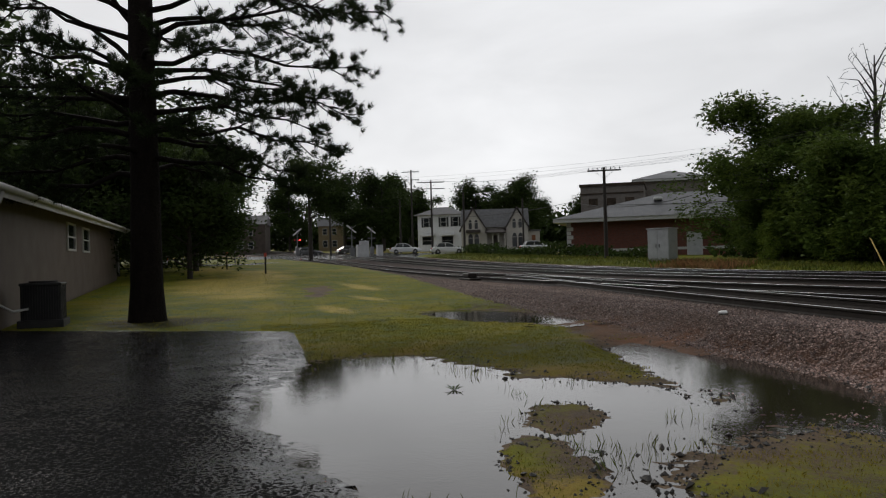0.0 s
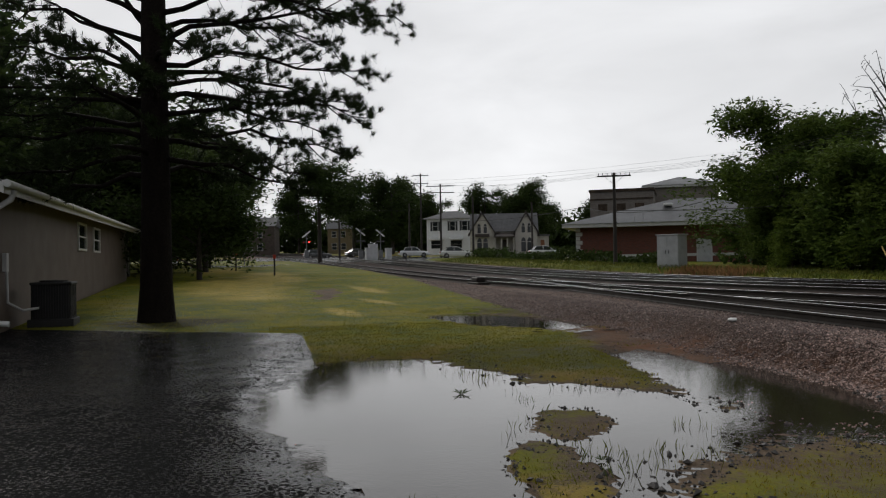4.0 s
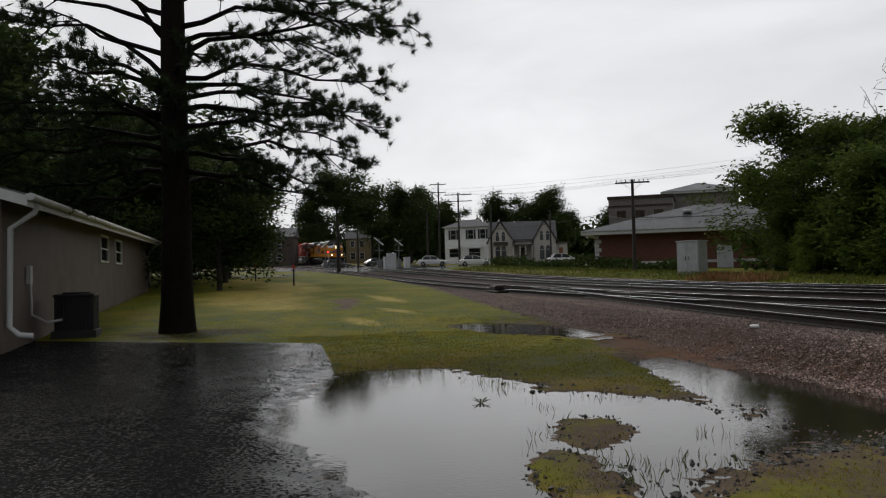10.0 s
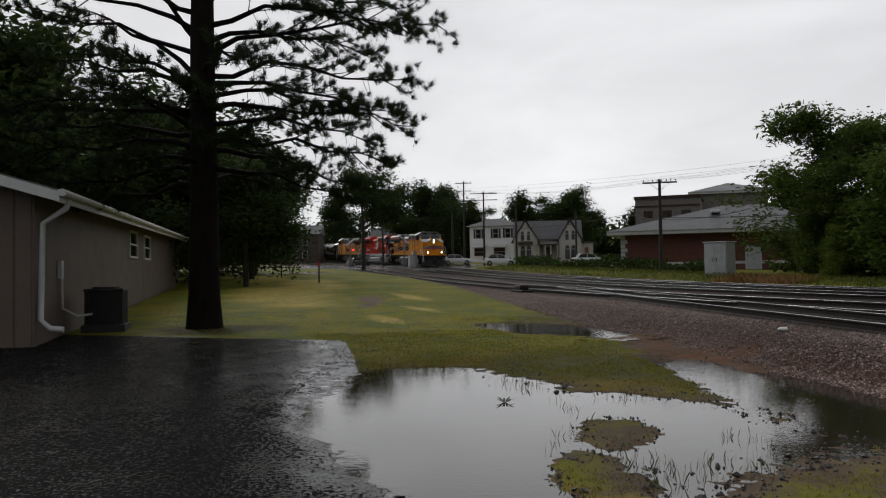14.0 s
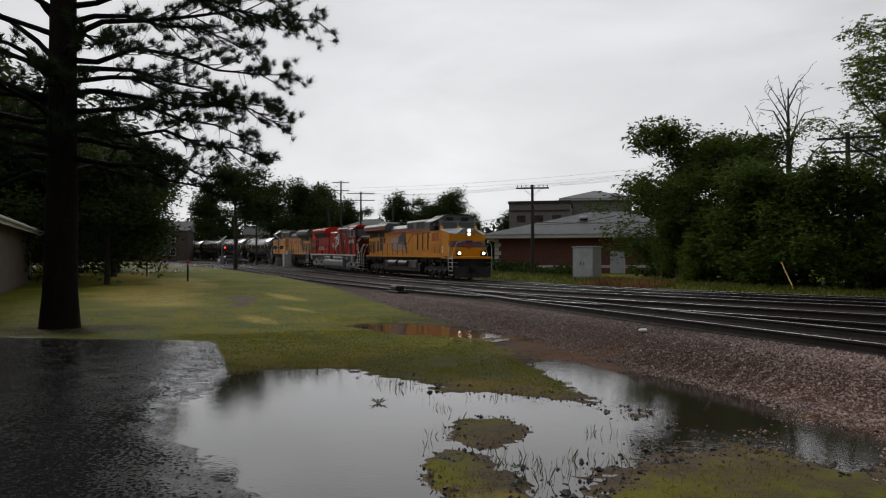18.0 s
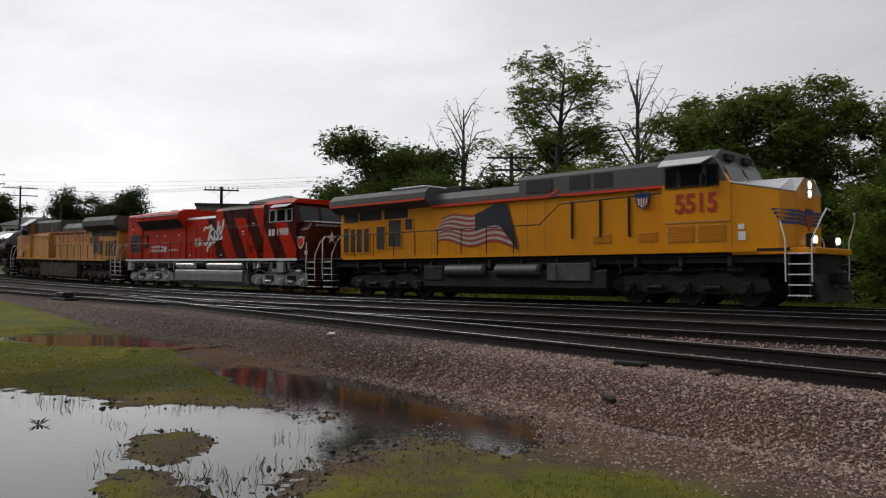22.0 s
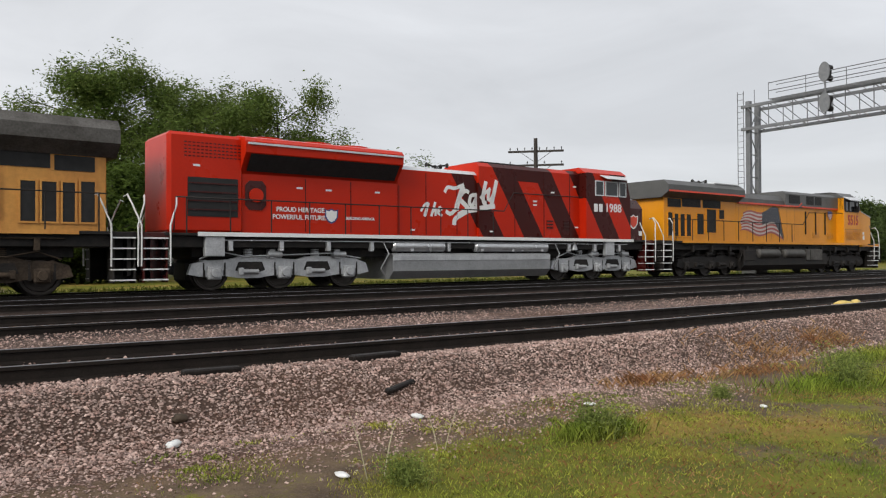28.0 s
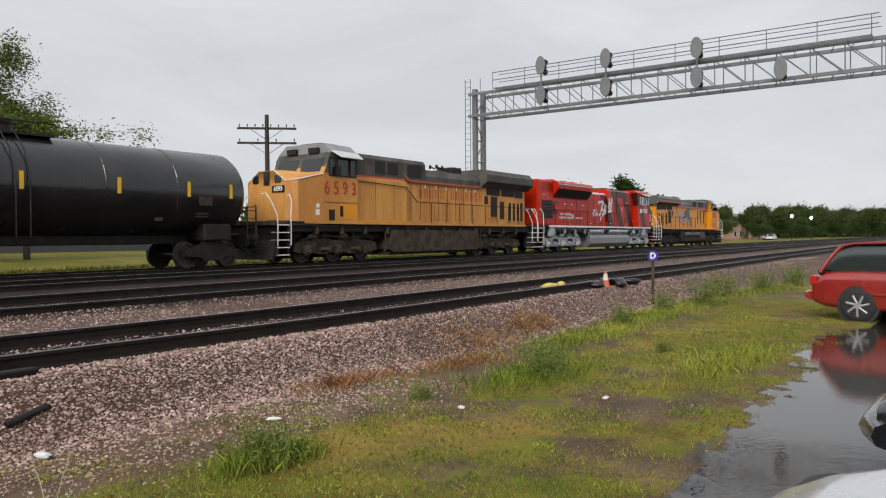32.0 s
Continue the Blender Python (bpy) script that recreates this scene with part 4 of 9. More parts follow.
def horn(parent, x, z):
    h = MB().box(x - 0.05, x + 0.05, -0.25, 0.25, z, z + 0.12)
    for k, y in enumerate((-0.2, 0.0, 0.2)):
        d = 1 if k != 1 else -1
        h.cyl((x, y, z + 0.2), (x + d * 0.34, y, z + 0.24), 0.03, 0.035, 8).cyl((x + d * 0.34, y, z + 0.24), (x + d * 0.42, y, z + 0.245), 0.035, 0.10, 10)
    h.cyl((x, 0, z), (x, 0, z + 0.25), 0.05, n=8)
    h.made("horn", UNDER, parent, "cluster of black air horns")


# strokes of the script mark: points along the hood and height, with the stroke's width
SCRIPT = [
    (((-0.04, 2.72), (0.08, 3.10), (0.30, 3.62)), 0.21), (((-0.58, 3.36), (-0.42, 3.55), (-0.10, 3.53), (0.34, 3.68)), 0.13),
    (((0.16, 3.26), (0.40, 3.46), (0.58, 3.40)), 0.15), (((0.08, 3.14), (0.30, 3.00), (0.52, 2.82)), 0.18), (((-0.52, 2.66), (-0.30, 2.58), (-0.02, 2.78)), 0.15),
    (((0.90, 3.32), (0.68, 3.28), (0.60, 3.02), (0.74, 2.92), (0.92, 3.20)), 0.14), (((0.97, 3.38), (0.88, 3.04), (0.99, 2.96)), 0.14),
    (((1.32, 3.86), (1.18, 3.34), (1.20, 3.04), (1.34, 3.04)), 0.16), (((1.03, 3.20), (1.30, 3.42), (1.54, 3.60)), 0.12),
    (((1.48, 3.52), (1.42, 3.22), (1.54, 3.16), (1.68, 3.36)), 0.14), (((1.86, 3.92), (1.70, 3.36), (1.58, 2.96)), 0.17),
    (((1.76, 2.93), (1.40, 2.88), (1.00, 2.81)), 0.19), (((0.99, 2.81), (0.50, 2.72), (0.08, 2.52)), 0.23), (((0.12, 2.54), (-0.10, 2.36), (-0.14, 2.16)), 0.18),
    (((-1.62, 2.62), (-1.46, 2.86), (-1.30, 2.94)), 0.09), (((-1.30, 2.95), (-1.46, 2.44)), 0.12), (((-1.00, 2.98), (-1.18, 2.46)), 0.10),
    (((-1.10, 2.62), (-0.98, 2.74), (-1.00, 2.48)), 0.09), (((-0.88, 2.62), (-0.72, 2.72), (-0.82, 2.80), (-0.88, 2.58), (-0.68, 2.50)), 0.08),
]


def ribbon(mb, pts, w, s, y):
    """A smooth flat stroke of width w through (x, z) points on the hood side s."""
    p = [np.array(q, float) for q in pts]
    p = [2 * p[0] - p[1]] + p + [2 * p[-1] - p[-2]]
    line = []
    for i in range(1, len(p) - 2):
        for t in np.linspace(0, 1, 7)[:-1]:
            a, b, c, d = p[i - 1], p[i], p[i + 1], p[i + 2]
            line.append(0.5 * (2 * b + (c - a) * t + (2 * a - 5 * b + 4 * c - d) * t * t + (3 * b - a - 3 * c + d) * t ** 3))
    line.append(p[-2])
    line = np.array(line)
    g = np.gradient(line, axis=0)
    g /= np.linalg.norm(g, axis=1, keepdims=True)
    n = np.stack([-g[:, 1], g[:, 0]], -1) * w / 2
    mb.loft([[(q[0] - m[0], s * y, q[1] - m[1]), (q[0] + m[0], s * y, q[1] + m[1]), (q[0] + m[0], s * (y + 0.006), q[1] + m[1]), (q[0] - m[0], s * (y + 0.006), q[1] - m[1])] for q, m in zip(line, n)], False)


def loco_red():
    lo = thing("locomotive", "glossy red diesel locomotive with slanting maroon stripes and silver trucks", "locomotive", group="locomotives of the train")
    underframe(lo, 10.4, UNDER, WHITE_P, (-3.05, 4.4), SILVER_DK, ((-3.0, -0.85), (0.55, 4.35)), SILVER_BRIGHT)
    MB().box(-3.05, 4.4, -1.475, 1.475, 0.86, 1.06, 0.01).made("tank_band", SILVER, lo, "lighter silver band on the fuel tank")
    loco_truck(lo, -6.7, (-8.9, -6.75, -4.55), SILVER)
    loco_truck(lo, 7.55, (5.5, 7.6, 9.45), SILVER)
    # hoods
    MB().box(-10.2, -8.0, -1.12, 1.12, 1.70, 4.66, 0.10).made("rear_hood", KATY_RED, lo)
    MB().box(-8.05, -2.6, -1.05, 1.05, 1.70, 3.6, 0.02).made("engine_hood", KATY_RED, lo)
    MB().prism([(-1.05, 3.55), (1.05, 3.55), (1.12, 3.66), (1.5, 4.16), (1.52, 4.50), (1.38, 4.62), (0.9, 4.72), (-0.9, 4.72), (-1.38, 4.62), (-1.52, 4.50), (-1.5, 4.16), (-1.12, 3.66)], "x", -8.1, -2.65).made("radiator_wing", KATY_RED, lo, "flared radiator housing")
    for s in (-1, 1):
        MB().add([(-7.95, s * 1.16, 3.62), (-2.8, s * 1.16, 3.62), (-2.8, s * 1.525, 4.12), (-7.95, s * 1.525, 4.12)], [(0, 1, 2, 3)]).made("radiator_mesh", DARK_GRILLE, lo, "black radiator intake mesh")
        MB().box(-8.05, -2.7, s * 1.50, s * 1.56, 4.40, 4.46).made("gutter_strip", GREY_LIGHT, lo)
        MB().box(-9.65, -8.2, s * 1.12, s * 1.14, 2.2, 3.35).made("rear_grille", DARK_GRILLE, lo)
        for k in range(4):
            MB().box(-9.65, -8.2, s * 1.14, s * 1.16, 2.38 + k * 0.26, 2.42 + k * 0.26).made("grille_bar", MAROON, lo)
        MB().prism([(-7.95, 2.6), (-7.95, 3.2), (-7.82, 3.35), (-7.43, 3.35), (-7.3, 3.2), (-7.3, 2.6), (-7.43, 2.45), (-7.82, 2.45)], "y", s * 1.05, s * 1.075).made("fan_shroud", MAROON, lo, "round-cornered dark recess")
        MB().cyl((-7.62, s * 1.07, 2.9), (-7.62, s * 1.13, 2.9), 0.22, n=18).made("fan_cover", KATY_RED, lo)
        v = MB()
        for r in range(5):
            for c in range(14):
                v.box(-9.75 + c * 0.12, -9.67 + c * 0.12, s * 1.12, s * 1.126, 3.95 + r * 0.10, 3.985 + r * 0.10)
        v.made("vent_slots", MAROON, lo)
    for x in (-6.9, -5.2, -3.8):
        MB().cyl((x, 0, 4.7), (x, 0, 4.82), 0.62, 0.6, 20).made("roof_fan", KATY_RED, lo)
    MB().box(-2.6, 1.02, -1.0, 1.0, 1.70, 4.10, 0.03).made("middle_hood", KATY_STRIPES, lo)
    MB().prism([(-1.0, 4.08), (1.0, 4.08), (0.85, 4.22), (-0.85, 4.22)], "x", -2.6, 0.97).made("hood_roof", GREY_LIGHT, lo, "pale wet roof panel")
    MB().prism([(-1.12, 1.70), (1.12, 1.70), (1.12, 4.42), (0.95, 4.58), (-0.95, 4.58), (-1.12, 4.42)], "x", 0.97, 6.5).made("inverter_cabinet", KATY_STRIPES, lo)
    hatch_lines(lo, (-6.0, -4.4, -2.55), 1.05, 1.8, 3.5, MAROON)
    hatch_lines(lo, (-1.4, 0.0), 1.0, 1.8, 4.0, MAROON)
    hatch_lines(lo, (2.8, 4.4, 5.9), 1.12, 1.8, 4.4, MAROON)
    MB().box(1.4, 3.6, -0.7, 0.7, 4.55, 4.68, 0.03).made("roof_hatch", UNDER, lo)
    horn(lo, -0.25, 4.22)
    # cab and nose
    cab = MB().prism([(6.5, 1.70), (9.35, 1.70), (9.35, 3.5), (9.1, 4.35), (8.95, 4.50), (6.5, 4.50)], "y", -1.5, 1.5).made("cab", KATY_STRIPES, lo)
    MB().prism([(-1.5, 4.48), (1.5, 4.48), (1.15, 4.72), (-1.15, 4.72)], "x", 6.45, 9.1).made("cab_roof", KATY_RED, lo)
    window_set(cab, ((7.05, 7.6), (7.68, 8.5), (8.58, 9.05)), 1.5, 3.55, 4.2, GREY_LIGHT)
    for s in (-1, 1):
        MB().add([(7.35, s * 1.5, 4.42), (9.0, s * 1.5, 4.42), (8.85, s * 1.78, 4.26), (7.5, s * 1.78, 4.26), (7.35, s * 1.5, 4.44), (9.0, s * 1.5, 4.44), (8.85, s * 1.78, 4.28), (7.5, s * 1.78, 4.28)], [(0, 1, 2, 3), (7, 6, 5, 4), (2, 6, 7, 3), (0, 4, 5, 1), (1, 5, 6, 2), (3, 7, 4, 0)]).made("sun_visor", GREY_LIGHT, cab, "pale window awning")
    for y0, y1 in ((-1.2, -0.1), (0.1, 1.2)):
        MB().add([(9.36, y0, 3.55), (9.36, y1, 3.55), (9.14, y1, 4.3), (9.14, y0, 4.3)], [(0, 1, 2, 3)]).made("windshield", CAB_GLASS, cab)
    MB().prism([(-1.42, 1.70), (1.42, 1.70), (1.42, 3.1), (1.1, 3.5), (-1.1, 3.5), (-1.42, 3.1)], "x", 9.3, 10.25).made("nose", MAROON, lo)
    MB().prism([(9.3, 3.5), (9.3, 3.62), (10.1, 3.54), (10.25, 3.42), (10.25, 3.3)], "y", -1.0, 1.0).made("nose_top", GREY_LIGHT, lo)
    st = MB()
    for k in range(5):
        a, b = math.radians(90 + 72 * k), math.radians(90 + 72 * k)
        st.add([(10.262, 0.34 * math.cos(a), 2.75 + 0.34 * math.sin(a)), (10.262, 0.13 * math.cos(a + 0.63), 2.75 + 0.13 * math.sin(a + 0.63)), (10.262, 0, 2.75), (10.262, 0.13 * math.cos(a - 0.63), 2.75 + 0.13 * math.sin(a - 0.63))], [(0, 1, 2, 3)])
    st.made("nose_star", WHITE_P, lo, "white five-pointed star")
    emblem(lo, 9.64, 1.42, 2.52, 0.31, WHITE_P, RED_LINE)
    emblem(lo, -5.1, 1.05, 2.35, 0.24, SHIELD_BLUE, WHITE_P)
    for x in (10.25, -10.2):
        MB().box(min(x, x + math.copysign(0.75, x)), max(x, x + math.copysign(0.75, x)), -1.5, 1.5, 1.55, 1.70, 0.02).made("end_platform", MAROON, lo)
        s = 1 if x > 0 else -1
        MB().prism([(-1.35, 0.35), (1.35, 0.35), (1.35, 1.55), (-1.35, 1.55)], "x", x + s * 0.45, x + s * 0.52).made("pilot", MAROON, lo)
        coupler(lo, x + s * 0.7, s)
    steps(lo, 10.35, 10.95, MAROON, WHITE_P)
    steps(lo, -10.95, -10.3, MAROON, WHITE_P)
    posts = [(-9.8 + k * 1.24, 1.5, 1.7, 2.72) for k in range(10)]
    handrails(lo, [[(-10.15, 1.5, 1.75), (-10.1, 1.5, 2.72), (1.9, 1.5, 2.72), (2.5, 1.38, 3.45), (6.4, 1.38, 3.45)]], UNDER, posts)
    for s in (-1, 1):
        for x in (8.0, -9.0):
            MB().box(x - 0.28, x + 0.28, s * 1.30, s * 1.5, 1.02, 1.6, 0.02).made("sand_box", SILVER, lo)
        MB().cyl((5.9, s * 1.35, 1.25), (5.9, s * 1.35, 1.58), 0.16, 0.05, 12).made("bell", SILVER, lo)
        MB().box(10.0, 10.22, s * 1.42, s * 1.43, 1.9, 2.1).made("notice_plate", WHITE_P, lo)
        for x, z in ((-9.4, 3.7), (-6.2, 3.2), (-5.2, 3.18), (-3.4, 3.2), (-2.0, 1.95), (1.6, 1.95), (3.9, 3.2), (3.9, 3.05), (6.2, 3.9), (6.3, 2.2), (4.9, 3.6)):
            MB().box(x - 0.1, x + 0.1, s * (1.125 if x < -8 or x > 1.25 else 1.055), s * (1.132 if x < -8 or x > 1.25 else 1.062), z - 0.03, z + 0.03).made("stencil_plate", WHITE_P, lo)
        louvres(lo, 4.55, 4.9, 1.12, 2.1, 2.5, 3, MAROON) if s > 0 else None
        louvres(lo, 5.5, 5.85, 1.12, 2.1, 2.5, 3, MAROON) if s > 0 else None
    # lettering
    for s in (-1, 1):
        turn = lambda x, y, z: pose(x, s * y, z, 90, 0, 0 if s < 0 else 180)
        words("1988", 0.50, WHITE_P, lo, "road_number", turn(8.2, 1.51, 3.04), "white road number 1988", 0.006, 1.08)
        MB().box(6.98, 7.20, s * 1.505, s * 1.512, 2.87, 3.21).box(7.29, 7.51, s * 1.505, s * 1.512, 2.87, 3.21).made("number_prefix", WHITE_P, lo, "two plain white lettering bars")
        words("PROUD HERITAGE.", 0.205, WHITE_P, lo, "slogan", turn(-6.4, 1.06, 2.50), "white slogan lettering", 0.004, 1.0)
        words("POWERFUL FUTURE.", 0.205, WHITE_P, lo, "slogan", turn(-6.45, 1.06, 2.26), "white slogan lettering", 0.004, 1.0)
        words("BUILDING AMERICA", 0.125, WHITE_P, lo, "slogan", turn(-4.2, 1.06, 2.28), "white slogan lettering", 0.004, 1.0)
        # flowing white script mark, as plain curved strokes over a swash
        k = MB()
        for pts, w in SCRIPT:
            ribbon(k, pts, w, s, 1.006 if max(p[0] for p in pts) < 1.02 else 1.127)
        k.made("script_mark", WHITE_P, lo, "flowing white script mark drawn as plain strokes")
    # the long hood reaches a little further back
    shift = lambda x: x + 0.05 * (x + 1.0) if x < -1.0 else x
    for ob in lo.children_recursive:
        if ob.matrix_local.translation.length == 0:
            for v in ob.data.vertices:
                v.co.x = shift(v.co.x)
        else:
            ob.location.x = shift(ob.location.x)
    return lo


def ge_loco(label, yellow, grey, fresh, number):
    """Six-axle road locomotive: wide cab and nose at +x, long hood with an overhanging radiator at -x."""
    lo = thing("locomotive", label, "locomotive", group="locomotives of the train")
    um = UNDER if fresh else UNDER_BROWN
    c0 = 6.45 if fresh else 6.1
    c1 = c0 + 2.2
    underframe(lo, 10.3, UNDER, yellow, (-4.2, 4.4) if fresh else (-4.1, 3.6), um, (), um)
    if fresh:
        for s in (-1, 1):
            for a, b in ((-2.95, -0.87), (-0.37, 1.73)):
                c = MB().cyl((a + 0.08, s * 1.42, 1.10), (b - 0.08, s * 1.42, 1.10), 0.24, n=20)
                c.cyl((a, s * 1.42, 1.10), (a + 0.08, s * 1.42, 1.10), 0.15, 0.24, n=20).cyl((b - 0.08, s * 1.42, 1.10), (b, s * 1.42, 1.10), 0.24, 0.15, n=20)
                c.made("air_reservoir", RESERVOIR, lo, "long dull cylindrical air reservoir")
            MB().box(2.0, 3.8, s * 1.2, s * 1.52, 0.72, 1.34, 0.03).made("battery_box", GREY_WORN, lo)
            MB().box(2.42, 2.46, s * 1.5, s * 1.53, 0.74, 1.32).made("box_seam", UNDER, lo)
            MB().box(-4.2, -3.1, s * 1.2, s * 1.5, 0.72, 1.30, 0.03).made("filter_box", um, lo)
    else:
        MB().prism([(-3.95, 1.36), (-4.1, 0.5), (-3.9, 0.36), (3.6, 0.36), (3.8, 0.5), (3.6, 1.36)], "y", -1.48, 1.48).made("tank_cover", UNDER_BROWN, lo, "large dusty brown fuel tank")
    loco_truck(lo, -6.7, (-8.6, -6.6, -4.8), UNDER if fresh else UNDER_BROWN)
    loco_truck(lo, 6.9, (5.1, 7.0, 8.9), UNDER if fresh else UNDER_BROWN)
    hw = 1.05
    we = -4.1 if fresh else -4.9
    # radiator end
    MB().box(-10.2, we - 0.1, -hw, hw, 1.70, 3.78, 0.03).made("radiator_hood", yellow, lo)
    MB().prism([(-1.1, 3.74), (1.1, 3.74), (1.52, 4.02), (1.52, 4.32), (1.25, 4.55), (-1.25, 4.55), (-1.52, 4.32), (-1.52, 4.02)], "x", -10.45, we).made("radiator_wing", grey, lo, "grey overhanging radiator housing")
    for s in (-1, 1):
        MB().box(-10.4, we - 0.05, s * 1.525, s * 1.535, 3.99, 4.07).made("red_line", RED_LINE, lo) if fresh else None
        for a, b, z0, z1 in ((-9.9, -8.9, 3.32, 3.72), (-8.8, -7.3, 3.36, 3.74), (-7.1, -5.6, 3.36, 3.74)):
            MB().box(a, b, s * hw, s * (hw + 0.02), z0, z1).made("radiator_mesh", DARK_GRILLE, lo, "black intake mesh")
        for a, b, z0, z1 in ((-9.9, -9.55, 1.95, 3.05), (-9.4, -9.1, 1.95, 3.0), (-8.95, -8.6, 1.95, 3.0), (-8.45, -8.1, 1.95, 3.0), (-7.6, -7.05, 2.05, 3.05), (-6.8, -6.0, 2.15, 3.3), (-5.75, -5.3, 2.85, 3.3)):
            g = MB().box(a, b, s * hw, s * (hw + 0.018), z0, z1).made("dark_grille", DARK_GRILLE, lo)
            fr = MB()
            for u0, u1, v0, v1 in ((a - 0.05, a, z0, z1), (b, b + 0.05, z0, z1), (a - 0.05, b + 0.05, z1, z1 + 0.05), (a - 0.05, b + 0.05, z0 - 0.05, z0)):
                fr.box(u0, u1, s * hw, s * (hw + 0.035), v0, v1)
            fr.made("grille_frame", yellow, g)
    # engine hood with grey roof and red line
    MB().box(we - 0.1, c0, -hw, hw, 1.70, 3.74, 0.02).made("engine_hood", yellow, lo)
    MB().prism([(-hw, 3.74), (hw, 3.74), (hw, 4.0), (0.8, 4.28), (-0.8, 4.28), (-hw, 4.0)], "x", we - 0.05, 0.55).made("hood_roof", grey, lo)
    MB().prism([(-1.15, 3.70), (1.15, 3.70), (1.15, 4.42), (1.0, 4.56), (-1.0, 4.56), (-1.15, 4.42)], "x", 0.5, c0 + 0.05).made("equipment_roof", grey, lo)
    for s in (-1, 1):
        ln = MB().box(we, 1.85, s * hw, s * (hw + 0.115), 3.69, 3.78)
        ln.prism([(1.85, 3.78), (2.25, 3.99), (2.25, 3.90), (1.85, 3.69)], "y", s * 1.15, s * 1.165).box(2.25, 2.5, s * 1.15, s * 1.165, 3.71, 3.80).box(2.5, c0, s * 1.15, s * 1.165, 3.69, 3.78)
        ln.made("red_line", RED_LINE if fresh else WORN_RED, lo)
        for a, b in ((0.85, 2.0), (2.75, 3.55), (3.75, 4.45)):
            MB().box(a, b, s * 1.15, s * 1.17, 3.90, 4.36).made("roof_grille", DARK_GRILLE, lo)
    seams = (-4.0, -3.2, -2.4, -1.6, -0.8, 0.0, 0.8, 1.6)
    hatch_lines(lo, seams, hw, 1.85, 3.6, UP_FADED if fresh else UNDER_BROWN)
    for x in (-3.6, -2.2) if not fresh else (-3.0, -1.2):
        MB().cyl((x, 0, 4.25), (x, 0, 4.38), 0.45, n=18).made("roof_fan", grey, lo)
    MB().box(-3.9, -3.0, -0.5, 0.5, 4.25, 4.58, 0.04).made("exhaust_stack", UNDER, lo)
    horn(lo, -2.3 if not fresh else -6.0, 4.30 if not fresh else 4.55)
    if fresh:
        MB().box(-6.4, -4.3, -1.3, 0.7, 4.54, 4.64, 0.04).made("roof_box", GREY_LIGHT, lo, "pale wet roof hatch")
    for s in (-1, 1):
        for x in (2.75, 3.9, 5.0) if fresh else ():
            MB().box(x, x + 0.07, s * hw, s * (hw + 0.05), 2.2, 3.5).made("hood_post", um, lo)
        for x in (3.6, 5.3) if fresh else ():
            MB().box(x, x + 0.75, s * hw, s * (hw + 0.01), 2.0, 2.32).made("louvre_panel", UP_FADED, lo)
            g = MB()
            for q in range(5):
                g.box(x + 0.03, x + 0.72, s * hw, s * (hw + 0.035), 2.03 + q * 0.06, 2.06 + q * 0.06)
            g.made("louvre", yellow, lo)
    if not fresh:
        MB().box(2.3, c0 + 0.02, -1.36, 1.36, 1.72, 3.67, 0.03).made("blower_hood", yellow, lo, "faded yellow full-width hood behind the cab")
        for s in (-1, 1):
            for x in (3.35, 4.7):
                MB().box(x, x + 0.012, s * 1.36, s * 1.366, 1.8, 3.6).made("door_seam", UNDER_BROWN, lo)
            MB().box(2.32, c0, s * 1.36, s * 1.368, 1.72, 1.80).made("sill_stripe", UP_YELLOW, lo, "brighter yellow strip along the sill")
    # cab, nose
    cab = MB().prism([(c0, 1.70), (c1, 1.70), (c1, 3.60), (c1 - 0.38, 4.22), (c1 - 0.52, 4.42), (c0, 4.42)], "y", -1.5, 1.5).made("cab", yellow, lo)
    MB().prism([(c0, 3.72), (c1 - 0.11, 3.72), (c1 - 0.37, 4.26), (c1 - 0.50, 4.44), (c0, 4.44)], "y", -1.512, 1.512).made("cab_upper", grey, lo)
    # older engine: the sky's sheen on the wet roof is a paler grey
    MB().prism([(-1.52, 4.42), (1.52, 4.42), (1.05, 4.74), (-1.05, 4.74)], "x", c0 - 0.02, c1 - 0.48).made("cab_roof", grey if fresh else SILVER_DK, lo)
    MB().box(c0 + 0.3, c1 - 0.9, -0.6, 0.6, 4.72, 4.82, 0.03).made("roof_unit", UNDER if fresh else GREY_WORN, lo)
    window_set(cab, ((c0 + 0.12, c0 + 0.55), (c0 + 0.6, c0 + 1.35), (c0 + 1.45, c0 + 1.85)), 1.513, 3.60, 4.24, UNDER)
    for s in (-1, 1):
        MB().add([(c0 + 0.0, s * 1.48, 4.46), (c1 - 0.55, s * 1.48, 4.46), (c1 - 0.75, s * 1.86, 4.24), (c0 + 0.05, s * 1.86, 4.24), (c0 + 0.0, s * 1.48, 4.49), (c1 - 0.55, s * 1.48, 4.49), (c1 - 0.75, s * 1.86, 4.27), (c0 + 0.05, s * 1.86, 4.27)], [(0, 1, 2, 3), (7, 6, 5, 4), (2, 6, 7, 3), (0, 4, 5, 1), (1, 5, 6, 2), (3, 7, 4, 0)]).made("sun_visor", GREY_LIGHT, cab, "pale window awning")
        MB().box(c0 + 1.36, c0 + 1.42, s * 1.52, s * 1.75, 3.62, 3.95).made("mirror", UNDER, cab)
    MB().add([(c1 + 0.008, -1.46, 3.52), (c1 + 0.008, 1.46, 3.52), (c1 - 0.365, 1.46, 4.24), (c1 - 0.365, -1.46, 4.24)], [(0, 1, 2, 3)]).made("front_panel", grey, cab)
